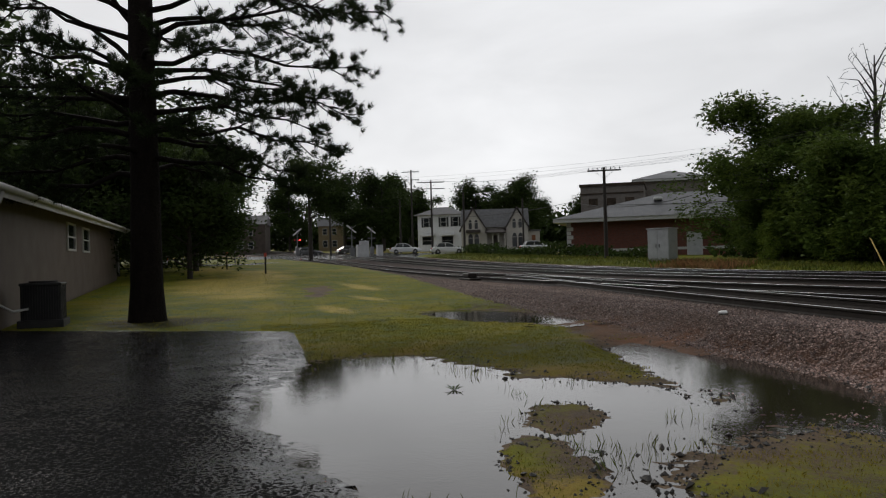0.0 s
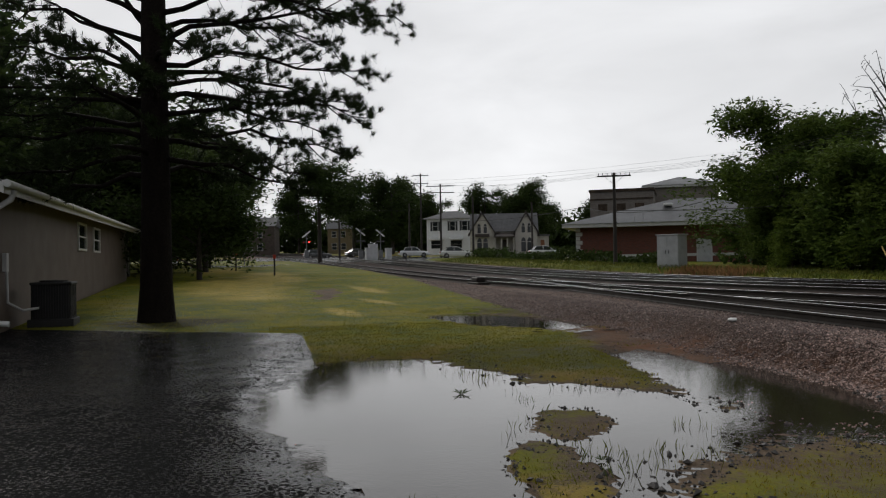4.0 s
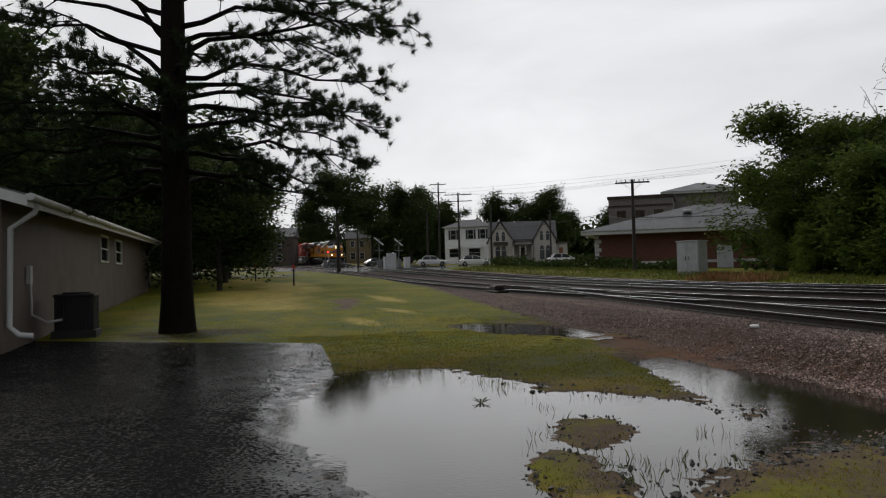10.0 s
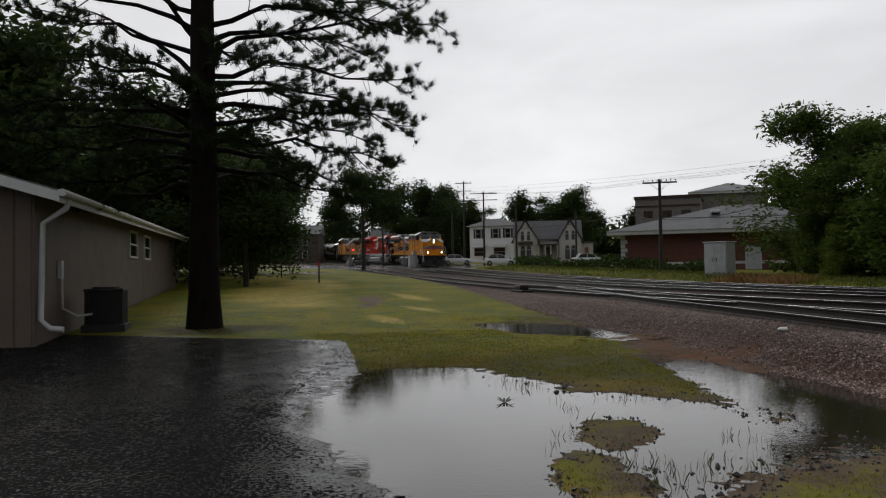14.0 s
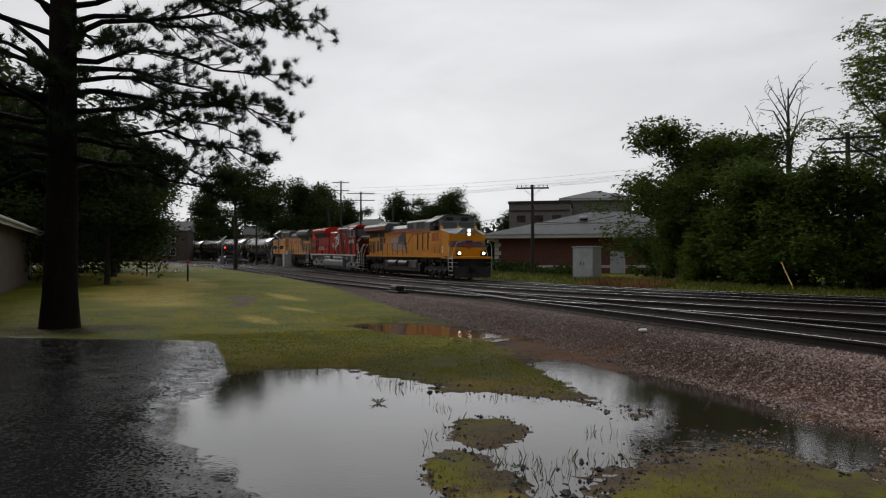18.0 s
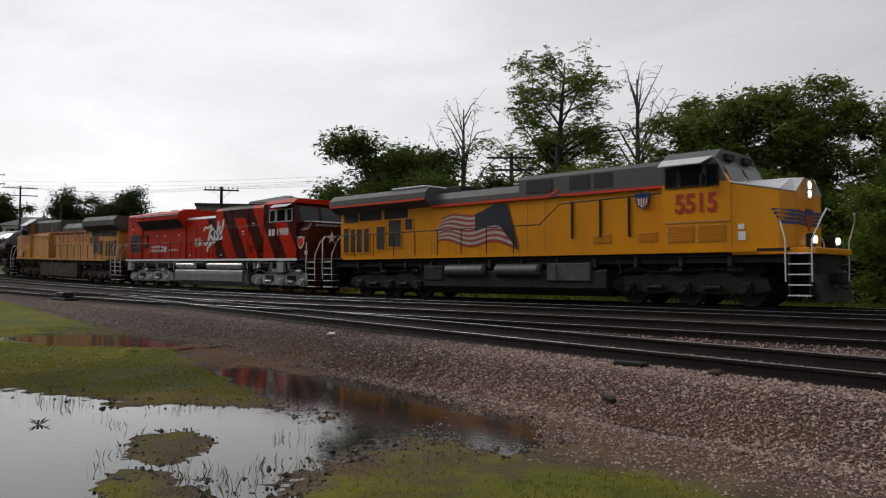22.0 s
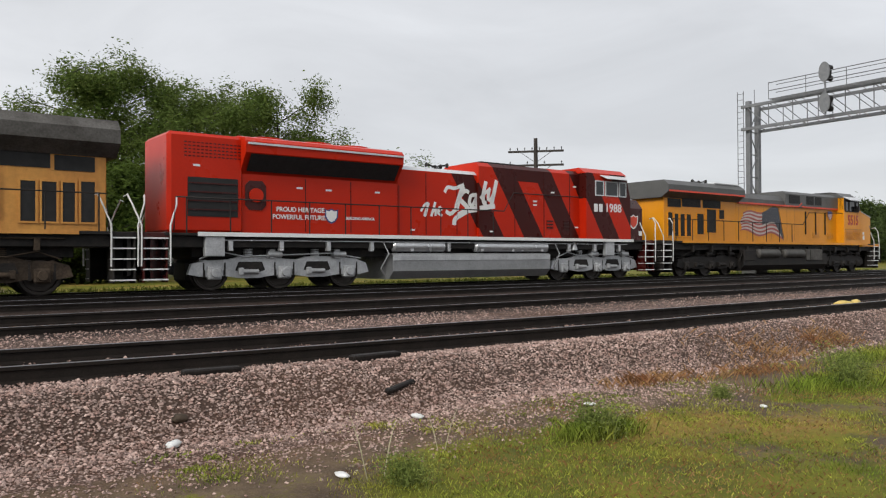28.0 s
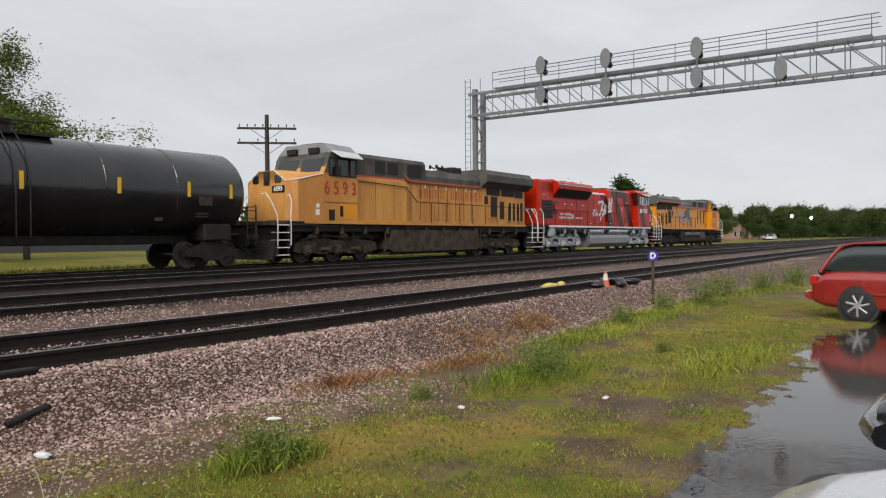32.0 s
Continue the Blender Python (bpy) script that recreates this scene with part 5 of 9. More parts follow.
    for y0, y1 in ((-1.25, -0.12), (0.12, 1.25)):
        MB().add([(c1 - 0.075, y0, 3.74), (c1 - 0.075, y1, 3.74), (c1 - 0.32, y1, 4.22), (c1 - 0.32, y0, 4.22)], [(0, 1, 2, 3)]).made("windshield", CAB_GLASS, cab)
    for y0, y1 in ((-0.9, -0.35), (0.35, 0.9)):
        MB().box(c1 - 0.5, c1 - 0.36, y0, y1, 4.42, 4.60).made("number_board", UNDER, lo)
    sec = ((c1 - 0.03, 1.49, 3.66, 0.60, 3.74), (10.0, 1.43, 3.36, 0.52, 3.74), (10.3, 1.02, 3.30, 0.44, 3.72))
    MB().loft([[(x, -w, 1.70), (x, w, 1.70), (x, w, zs), (x, t, zt), (x, -t, zt), (x, -w, zs)] for x, w, zs, t, zt in sec], False).made("nose", yellow, lo)
    nt = MB()
    nt.loft([[(x, w * 0.985, zs + 0.012), (x, t, zt + 0.012), (x, -t, zt + 0.012), (x, -w * 0.985, zs + 0.012), (x, -w * 0.985, zs - 0.01), (x, w * 0.985, zs - 0.01)] for x, w, zs, t, zt in sec], False)
    nt.made("nose_top", GREY_LIGHT if fresh else UP_FADED, lo, "pale wet top of the nose" if fresh else "dusty yellow top of the nose")
    for s in (-1, 1):
        MB().tube([(x, s * w, zs) for x, w, zs, t, zt in sec] + [(10.31, s * 0.44, 3.72)], 0.03, 6).made("edge_line", RAIL_WHITE, lo, "pale line along the nose edge")
    lamp_m = LAMP_ON if fresh else CAB_GLASS
    for z in (3.30, 3.55):
        MB().cyl((10.28, 0, z), (10.35, 0, z), 0.10, n=16).made("headlight", lamp_m, lo, "lit headlight" if fresh else "headlight")
    MB().box(10.29, 10.33, -0.17, 0.17, 3.14, 3.70, 0.01).made("headlight_plate", GREY_LIGHT if fresh else UNDER, lo)
    if fresh:
        for s in (-1, 1):
            MB().cyl((10.75, s * 0.95, 1.93), (10.82, s * 0.95, 1.93), 0.10, n=16).made("ditch_light", LAMP_ON, lo, "lit ditch light")
            MB().box(10.58, 10.76, s * 0.78, s * 1.1, 1.72, 2.10, 0.03).made("ditch_light_box", UNDER, lo)
            wing = MB()
            for q in range(4):
                z0, z1, back = 2.80 - q * 0.11, 2.74 - q * 0.11, 0.22 - q * 0.07
                wing.quad((10.0 - back, s * 1.448, z0 + 0.04), (10.0, s * 1.448, z0), (10.31, s * 1.04, z0 - 0.02), (10.31, s * 1.04, z1 - 0.04), (10.0, s * 1.448, z1 - 0.02), (10.0 - back * 0.9, s * 1.448, z1 + 0.03))
                wing.quad((10.312, s * 1.0, z0), (10.312, s * 0.15, z0 - 0.05), (10.312, s * 0.15, z1 - 0.06), (10.312, s * 1.0, z1 - 0.02))
            wing.made("nose_wing", SHIELD_BLUE, lo, "blue painted wing emblem")
        MB().prism([(-0.3, 2.85), (0.3, 2.85), (0.26, 2.45), (0, 2.2), (-0.26, 2.45)], "x", 10.3, 10.32).made("nose_shield", FLAG_RED, lo, "plain red and blue shield")
        MB().prism([(-0.28, 2.84), (0.28, 2.84), (0.27, 2.66), (-0.27, 2.66)], "x", 10.32, 10.325).made("shield_top", SHIELD_BLUE, lo)
    else:
        for s in (-1, 1):
            MB().box(10.3, 10.32, s * 0.45, s * 0.80, 3.22, 3.54, 0.03).made("nose_window", CAB_GLASS, lo)
        MB().box(10.3, 10.33, 0.32, 1.0, 2.85, 3.12).made("number_plate_back", UNDER, lo)
        words(number, 0.24, WHITE_P, lo, "front_number", pose(10.335, 0.66, 2.985, 90, 0, 90), "small white front number", 0.006)
    MB().box(c1, 11.0, -1.5, 1.5, 1.52, 1.70, 0.02).made("front_platform", yellow if fresh else UNDER_BROWN, lo)
    MB().prism([(10.85, 0.95), (11.05, 0.35), (11.1, 0.2), (10.95, 0.2), (10.7, 0.95)], "y", -1.4, 1.4).made("plow", UNDER, lo, "black pilot plow")
    MB().box(10.75, 10.85, -1.4, 1.4, 0.9, 1.55).made("pilot", UNDER, lo)
    MB().box(-10.95, -10.2, -1.5, 1.5, 1.52, 1.70, 0.02).made("rear_platform", UNDER, lo)
    MB().box(-10.75, -10.65, -1.4, 1.4, 0.5, 1.55).made("pilot", UNDER, lo)
    coupler(lo, 10.8, 1)
    coupler(lo, -10.7, -1)
    steps(lo, 10.25, 10.85, UNDER, WHITE_P)
    steps(lo, -10.85, -10.25, UNDER, WHITE_P)
    posts = [(-9.9 + q * 1.3, 1.5, 1.7, 2.72) for q in range(9)]
    handrails(lo, [[(-10.15, 1.5, 1.75), (-10.1, 1.5, 2.72), (1.7, 1.5, 2.72), (2.5, 1.42, 3.4), (c0, 1.42, 3.5)]], UNDER, posts)
    for s in (-1, 1):
        turn = lambda x, y, z: pose(x, s * y, z, 90, 0, 0 if s < 0 else 180)
        spread_n = " ".join(number) if not fresh else number
        words(spread_n, 0.80 if fresh else 0.78, NUM_RED, lo, "road_number", turn((c0 + c1) / 2 + 0.02, 1.516, 3.08), "red road number " + number, 0.022 if fresh else 0.010, 0.86 if fresh else 0.93)
        MB().box(c0 + 0.1, c1 - 0.05, s * 1.5, s * 1.53, 2.52, 2.58).made("cab_ledge", UP_FADED, lo)
        if fresh:
            for a in (c0 + 0.16, c0 + 1.15):
                MB().box(a, a + 0.9, s * 1.5, s * 1.508, 1.92, 2.46).made("cab_panel", UP_FADED, lo)
                g = MB()
                for q in range(11):
                    g.box(a + 0.03, a + 0.87, s * 1.5, s * 1.53, 1.95 + q * 0.046, 1.972 + q * 0.046)
                g.made("louvre", yellow, lo)
        else:
            MB().box(c0 + 0.05, c0 + 1.25, s * 1.5, s * 1.514, 1.82, 2.46).made("tool_door", UP_YELLOW, lo, "bright yellow locker door")
            MB().box(c0 + 0.98, c0 + 1.18, s * 1.514, s * 1.52, 1.92, 2.36).made("door_vent", UNDER, lo)
            # black plate on the flat cab side, painting the shade of a recess
            MB().box(c0 + 1.5, c0 + 1.85, s * 1.5, s * 1.514, 1.75, 2.2).made("step_recess", UNDER, lo)
        MB().box(c1 + 0.2, c1 + 0.42, s * 1.478, s * 1.492, 1.95, 2.2).box(c1 + 0.2, c1 + 0.38, s * 1.478, s * 1.492, 2.26, 2.42).made("notice_plate", WHITE_P, lo)
    if fresh:
        emblem(lo, 5.55, hw + 0.06, 3.36, 0.27, SHIELD_BLUE, WHITE_P)
        for s in (-1, 1):
            MB().box(5.32, 5.78, s * (hw + 0.074), s * (hw + 0.078), 3.42, 3.58).made("emblem_band", SHIELD_BLUE, lo)
            for q in range(5):
                MB().box(5.36 + q * 0.09, 5.40 + q * 0.09, s * (hw + 0.074), s * (hw + 0.078), 3.16, 3.42).made("emblem_stripe", FLAG_RED, lo)
            flag(lo, s, hw + 0.016)
    else:
        for s in (-1, 1):
            for q in range(12):
                x = 0.98 - q * 0.475 - (0.50 if q > 4 else 0)
                MB().box(x - 0.34, x - 0.26, s * hw, s * (hw + 0.010), 2.95, 3.42).box(x - 0.14, x - 0.06, s * hw, s * (hw + 0.010), 2.95, 3.42).made("lettering_bar", WORN_RED, lo, "faded red paired lettering bars")
            for q in range(6):
                MB().box(-4.4 + q * 0.95, -4.3 + q * 0.95, s * hw, s * (hw + 0.02), 3.46, 3.62).made("lift_lug", WHITE_P, lo)
            for x, z, w, h in ((-1.2, 2.35, 0.8, 0.9), (-3.2, 2.35, 0.8, 0.9)):
                d = MB()
                for u0, u1, v0, v1 in ((x, x + w, z - h / 2, z - h / 2 + 0.008), (x, x + w, z + h / 2, z + h / 2 + 0.008), (x, x + 0.008, z - h / 2, z + h / 2), (x + w, x + w + 0.008, z - h / 2, z + h / 2)):
                    d.box(u0, u1, s * hw, s * (hw + 0.012), v0, v1)
                d.made("hatch_outline", UNDER_BROWN, lo)
    if not fresh:
        # its nose is shorter
        for ob in lo.children:
            if ob.name.split(".")[0] in ("nose", "nose_top", "edge_line", "headlight", "headlight_plate", "nose_window", "number_plate_back"):
                for v in ob.data.vertices:
                    v.co.x -= 0.34 * max(0.0, min(1.0, (v.co.x - 8.6) / 1.4))
            elif ob.name.startswith("front_number"):
                ob.location.x -= 0.34
        # the older engine stands a little taller above its sill
        for ob in lo.children_recursive:
            if ob.type == "MESH" and ob.matrix_local.translation.length == 0:
                for v in ob.data.vertices:
                    if v.co.z > 3.75:
                        v.co.z = 3.75 + (v.co.z - 3.75) * 1.24
    return lo


def flag(lo, s, y):
    """A waving flag painted on the hood: wavy stripes, a dark blue field with small white dots, a slanting pole."""
    pole_x = lambda z: -0.12 + (3.62 - z) * 0.34
    fl = MB().tube([(pole_x(3.66), s * y, 3.66), (pole_x(1.98), s * y, 1.98)], 0.009).made("flag", UNDER, lo, "painted waving flag with a slanting pole")

    def at(u, q, lift=0.0):
        top = 3.22 + 0.36 * u + 0.10 * math.sin(9.0 * u + 0.2)
        bot = 2.22 - 0.16 * u + 0.13 * math.sin(10.0 * u + 0.5) - 0.10 * u ** 4
        z = bot + (top - bot) * q
        tail = -3.85 + 0.22 * q + 0.10 * math.sin(9 * q)
        return (tail + (pole_x(z) - 0.05 - tail) * u, s * (y + lift), z)
    us = np.linspace(0, 1, 27)
    for k in range(13):
        b = MB()
        for u0, u1 in zip(us[:-1], us[1:]):
            if k > 5 and u0 > 0.52:
                continue
            b.quad(at(u0, k / 13), at(u1, k / 13), at(u1, (k + 1) / 13), at(u0, (k + 1) / 13))
        b.made("flag_stripe", FLAG_RED if k % 2 == 0 else FLAG_WHITE, fl)
    c = MB()
    fu = np.linspace(0.52, 1.0, 13)
    for u0, u1 in zip(fu[:-1], fu[1:]):
        c.quad(at(u0, 0.46, 0.002), at(u1, 0.46, 0.002), at(u1, 1.0, 0.002), at(u0, 1.0, 0.002))
    c.made("flag_field", FLAG_BLUE, fl)
    d = MB()
    for r in range(6):
        for q in range(8):
            u, v = 0.56 + q * 0.054 + (r % 2) * 0.025, 0.52 + r * 0.085
            x, yy, z = at(min(u, 0.97), v, 0.004)
            d.quad((x - 0.013, yy, z), (x, yy, z - 0.013), (x + 0.013, yy, z), (x, yy, z + 0.013))
    d.made("flag_dots", FLAG_WHITE, fl)
    # the dark field runs on as a pointed fold beside the pole
    w = MB()
    w.quad(at(0.84, 0.46, 0.003), at(1.0, 0.46, 0.003), at(0.995, -0.02, 0.003), at(0.95, 0.10, 0.003))
    w.made("flag_fold", FLAG_BLUE, fl, "dark pointed fold of the painted flag")


def tank_car():
    tc = thing("tank_car", "glossy black railway tank car with yellow tape marks", "tank car", group="tank cars of the train")
    r, zc, hl = 1.52, 2.62, 7.9
    n = 40
    rings = []
    for x, q in [(-hl - 0.62, 0.12), (-hl - 0.58, 0.45), (-hl - 0.45, 0.72), (-hl - 0.22, 0.92), (-hl, 1.0), (-4, 1.0), (0, 1.0), (4, 1.0), (hl, 1.0), (hl + 0.22, 0.92), (hl + 0.45, 0.72), (hl + 0.58, 0.45), (hl + 0.62, 0.12)]:
        rings.append([(x, r * q * math.cos(6.28318 * k / n), zc + r * q * math.sin(6.28318 * k / n)) for k in range(n)])
    MB().loft(rings).made("tank", TANK_BLACK, tc)
    for x in (-5.2, -2.6, 2.6, 5.2):
        b = MB()
        b.loft([[(x + d, (r + e) * math.cos(6.28318 * k / n), zc + (r + e) * math.sin(6.28318 * k / n)) for k in range(n)] for d, e in ((-0.04, 0.0), (-0.03, 0.012), (0.03, 0.012), (0.04, 0.0))], False, False)
        b.made("weld_band", TANK_BLACK, tc)
    MB().box(-hl - 0.9, hl + 0.9, -0.35, 0.35, 0.85, 1.2, 0.03).made("centre_sill", UNDER, tc)
    for s in (-1, 1):
        MB().box(s * 6.4, s * 7.6, -1.3, 1.3, 0.95, 1.55, 0.05).made("saddle", UNDER, tc)
        MB().box(s * 8.5, s * 8.75, -1.45, 1.45, 1.02, 1.16).made("end_sill", UNDER, tc)
        for q in (-1, 1):
            fr = MB()
            x = s * 6.9
            fr.prism([(x - 1.15, 0.62), (x - 0.5, 0.80), (x - 0.35, 0.95), (x + 0.35, 0.95), (x + 0.5, 0.80), (x + 1.15, 0.62), (x + 1.1, 0.42), (x + 0.6, 0.40), (x + 0.35, 0.25), (x - 0.35, 0.25), (x - 0.6, 0.40), (x - 1.1, 0.42)], "y", q * 0.92, q * 1.12)
            for d in (-0.18, 0, 0.18):
                fr.cyl((x + d, q * 1.02, 0.4), (x + d, q * 1.02, 0.75), 0.075, n=10)
            fr.made("truck_side_frame", UNDER, tc)
        MB().box(s * 6.9 - 0.3, s * 6.9 + 0.3, -0.9, 0.9, 0.42, 0.86, 0.05).made("truck_bolster", UNDER, tc)
        for d in (-0.88, 0.88):
            wheelset(tc, s * 6.9 + d, WHEEL, 0.46)
        coupler(tc, s * 8.7, s)
        ld = MB()
        for q in (-1, 1):
            for d in (0, 0.4):
                ld.cyl((s * (8.2 + d), q * 1.45, 0.8), (s * (8.2 + d), q * 1.45, 2.3), 0.018, n=6)
            for k in range(5):
                ld.cyl((s * 8.2, q * 1.45, 0.85 + k * 0.3), (s * 8.6, q * 1.45, 0.85 + k * 0.3), 0.015, n=6)
            ld.tube([(s * 8.65, q * 1.45, 1.1), (s * 8.65, q * 1.45, 2.2), (s * 8.65, 0, 2.2)], 0.02)
        ld.made("end_ladder", UNDER, tc)
    for s in (-1, 1):
        for x in (-7.4, -5.6, -3.0, 0.0, 3.0, 5.6, 7.4):
            MB().box(x - 0.06, x + 0.06, s * 1.515, s * 1.535, 2.45, 2.95).made("tape_mark", TANK_MARK, tc, "yellow reflective tape")
        for x, z, w, h in ((6.3, 2.35, 0.55, 0.35), (6.3, 1.9, 0.5, 0.06), (6.3, 1.8, 0.5, 0.06), (-6.4, 2.3, 0.6, 0.2), (4.6, 1.72, 0.3, 0.18)):
            off = math.sqrt(max(0.1, r * r - (z - zc) ** 2))
            MB().box(x - w / 2, x + w / 2, s * (off + 0.002), s * (off + 0.014), z - h / 2, z + h / 2).made("stencil", UNDER_BROWN, tc, "unreadable stencil block")
        MB().tube([(-1.4, s * 0.75, 4.45), (1.4, s * 0.75, 4.45)], 0.02).made("top_rail", UNDER, tc)
    MB().cyl((0, 0, 4.05), (0, 0, 4.4), 0.5, n=20).cyl((0, 0, 4.4), (0, 0, 4.5), 0.54, n=20).made("manway", UNDER, tc)
    MB().box(-1.4, 1.4, -0.8, 0.8, 4.06, 4.12).made("top_platform", UNDER, tc)
    lad = MB()
    for d in (-0.2, 0.2):
        lad.tube([(d, -1.6, 1.1), (d, -1.62, 2.6), (d, -1.3, 3.6), (d, -0.8, 4.1)], 0.02)
        lad.tube([(d, 1.6, 1.1), (d, 1.62, 2.6), (d, 1.3, 3.6), (d, 0.8, 4.1)], 0.02)
    lad.made("side_ladder", UNDER, tc)
    return tc


LEAD = ge_loco("yellow and grey diesel locomotive with lit headlights and a painted flag", UP_YELLOW, UP_GREY, True, "5515")
RED = loco_red()
REAR = ge_loco("faded yellow diesel locomotive with a dusty brown fuel tank, running backwards", UP_FADED, GREY_WORN, False, "6593")
TANKS = [tank_car()]
for k in range(9):
    TANKS.append(copy_thing(TANKS[0], Matrix.Identity(4)))

# x of the leading pilot over time; the train is slowing down
NOSE = ((0, -272), (3, -235), (6, -198), (9, -161.8), (11, -137.5), (13, -113.3), (14, -100.8), (17, -62.6), (18, -51.0), (19, -39.7), (22, -8.6), (24, 10.8), (26, 30.4), (28.5, 54.9), (30, 69.3), (31, 78.75), (32, 87.7))


def nose_x(t):
    """Smooth curve through NOSE."""
    ts, xs = np.array([a for a, b in NOSE], float), np.array([b for a, b in NOSE], float)
    sl = np.gradient(xs, ts)
    i = int(np.clip(np.searchsorted(ts, t) - 1, 0, len(ts) - 2))
    h = ts[i + 1] - ts[i]
    u = (t - ts[i]) / h
    return (2 * u ** 3 - 3 * u ** 2 + 1) * xs[i] + (u ** 3 - 2 * u ** 2 + u) * h * sl[i] + (-2 * u ** 3 + 3 * u ** 2) * xs[i + 1] + (u ** 3 - u ** 2) * h * sl[i + 1]


def on_track(x, half, flip=0):
    """Pose of a vehicle whose middle is at x, its trucks half a length apart on the main track."""
    a, b = x - half, x + half
    ya, yb = MAIN_Y[0] + float(track_off(a)), MAIN_Y[0] + float(track_off(b))
    za, zb = RAIL_Z + float(track_rise(a)), RAIL_Z + float(track_rise(b))
    m = pose(x, (ya + yb) / 2, (za + zb) / 2, 0, -math.degrees(math.atan2(zb - za, 2 * half)), math.degrees(math.atan2(yb - ya, 2 * half)))
    return m @ pose(0, 0, 0, 0, 0, 180) if flip else m


def motions():
    times = [k * 0.5 for k in range(65)]
    gaps = [(LEAD, 10.85, 6.7, 0), (RED, 33.33, 7.0, 0), (REAR, 55.8, 6.7, 1)]
    gaps += [(t, 76.3 + 18.6 * k, 6.9, 0) for k, t in enumerate(TANKS)]
    for ob, back, half, flip in gaps:
        walk(ob, [(t, on_track(nose_x(t) - back, half, flip)) for t in times])

# ---------------------------------------------------------------- buildings
TAN_WALL = mat("tan_painted_siding", (0.112, 0.082, 0.062), 0.7, 0, 0.15, 1.2, 30, 0.15)
WHITE_TRIM = mat("white_trim_paint", (0.55, 0.55, 0.53), 0.5, 0, 0.12, 3, 30, 0.05)
SHINGLE = mat("grey_shingle", (0.085, 0.085, 0.088), 0.8, 0, 0.25, 2, 25, 0.5, col2=(0.13, 0.13, 0.13))
METAL_ROOF = mat("wet_grey_metal_roof", (0.058, 0.061, 0.065), 0.45, 0.1, 0.15, 1, 20, 0.05)
WINDOW = mat("house_window_glass", (0.02, 0.023, 0.026), 0.08, 0, 0.2, 2, 20, 0.0, spec=0.6)
WHITE_SIDING = mat("white_clapboard", (0.78, 0.79, 0.80), 0.6, 0, 0.1, 1.5, 20, 0.05)
CREAM_STUCCO = mat("cream_stucco", (0.50, 0.47, 0.42), 0.75, 0, 0.15, 1.5, 20, 0.1)
DARK_TRIM = mat("dark_brown_trim", (0.045, 0.033, 0.027), 0.6, 0, 0.2, 3, 30, 0.1)
SHUTTER = mat("dark_shutter_paint", (0.03, 0.032, 0.035), 0.6, 0, 0.2, 3, 30, 0.1)
CONCRETE = mat("concrete", (0.26, 0.255, 0.24), 0.8, 0, 0.25, 2, 30, 0.3)
CABINET = mat("galvanized_cabinet", (0.52, 0.53, 0.54), 0.5, 0.1, 0.2, 2, 25, 0.05)
WOOD_POLE = mat("dark_creosote_pole", (0.032, 0.025, 0.020), 0.75, 0, 0.35, 3, 30, 0.4, streak=0.15)
GALV = mat("galvanized_steel", (0.17, 0.175, 0.18), 0.5, 0.3, 0.2, 3, 40, 0.06)
WIRE = mat("dark_wire", (0.02, 0.02, 0.02), 0.6)
PIPE_WHITE = mat("white_downspout", (0.50, 0.50, 0.49), 0.45, 0, 0.12, 3, 30, 0.03)
AC_BLACK = mat("dark_condenser_grille", (0.018, 0.017, 0.017), 0.6, 0.2, 0.3, 6, 60, 0.3)


def brick_mat(name, c1, c2, mortar):
    m = mat(name, c1, 0.75, 0, 0.2, 1.5, 30, 0.1)
    n, l = m.node_tree.nodes, m.node_tree.links
    p = n["Principled BSDF"]
    co = n.new("ShaderNodeTexCoord")
    sp, cb = n.new("ShaderNodeSeparateXYZ"), n.new("ShaderNodeCombineXYZ")
    l.new(co.outputs["Object"], sp.inputs[0])
    ad = n.new("ShaderNodeMath")
    ad.operation = "ADD"
    l.new(sp.outputs["X"], ad.inputs[0])
    l.new(sp.outputs["Y"], ad.inputs[1])
    l.new(ad.outputs[0], cb.inputs[0])
    l.new(sp.outputs["Z"], cb.inputs[1])
    b = n.new("ShaderNodeTexBrick")
    b.inputs["Scale"].default_value, b.inputs["Brick Width"].default_value, b.inputs["Row Height"].default_value, b.inputs["Mortar Size"].default_value = 1.0, 0.21, 0.075, 0.008
    b.inputs["Color1"].default_value, b.inputs["Color2"].default_value, b.inputs["Mortar"].default_value = (*c1, 1), (*c2, 1), (*mortar, 1)
    l.new(cb.outputs[0], b.inputs["Vector"])
    l.new(b.outputs["Color"], p.inputs["Base Color"])
    return m


RED_BRICK = brick_mat("red_brown_brick", (0.115, 0.031, 0.018), (0.165, 0.048, 0.028), (0.09, 0.06, 0.05))
BUFF_BRICK = brick_mat("weathered_buff_brick", (0.19, 0.165, 0.14), (0.13, 0.11, 0.095), (0.16, 0.15, 0.14))


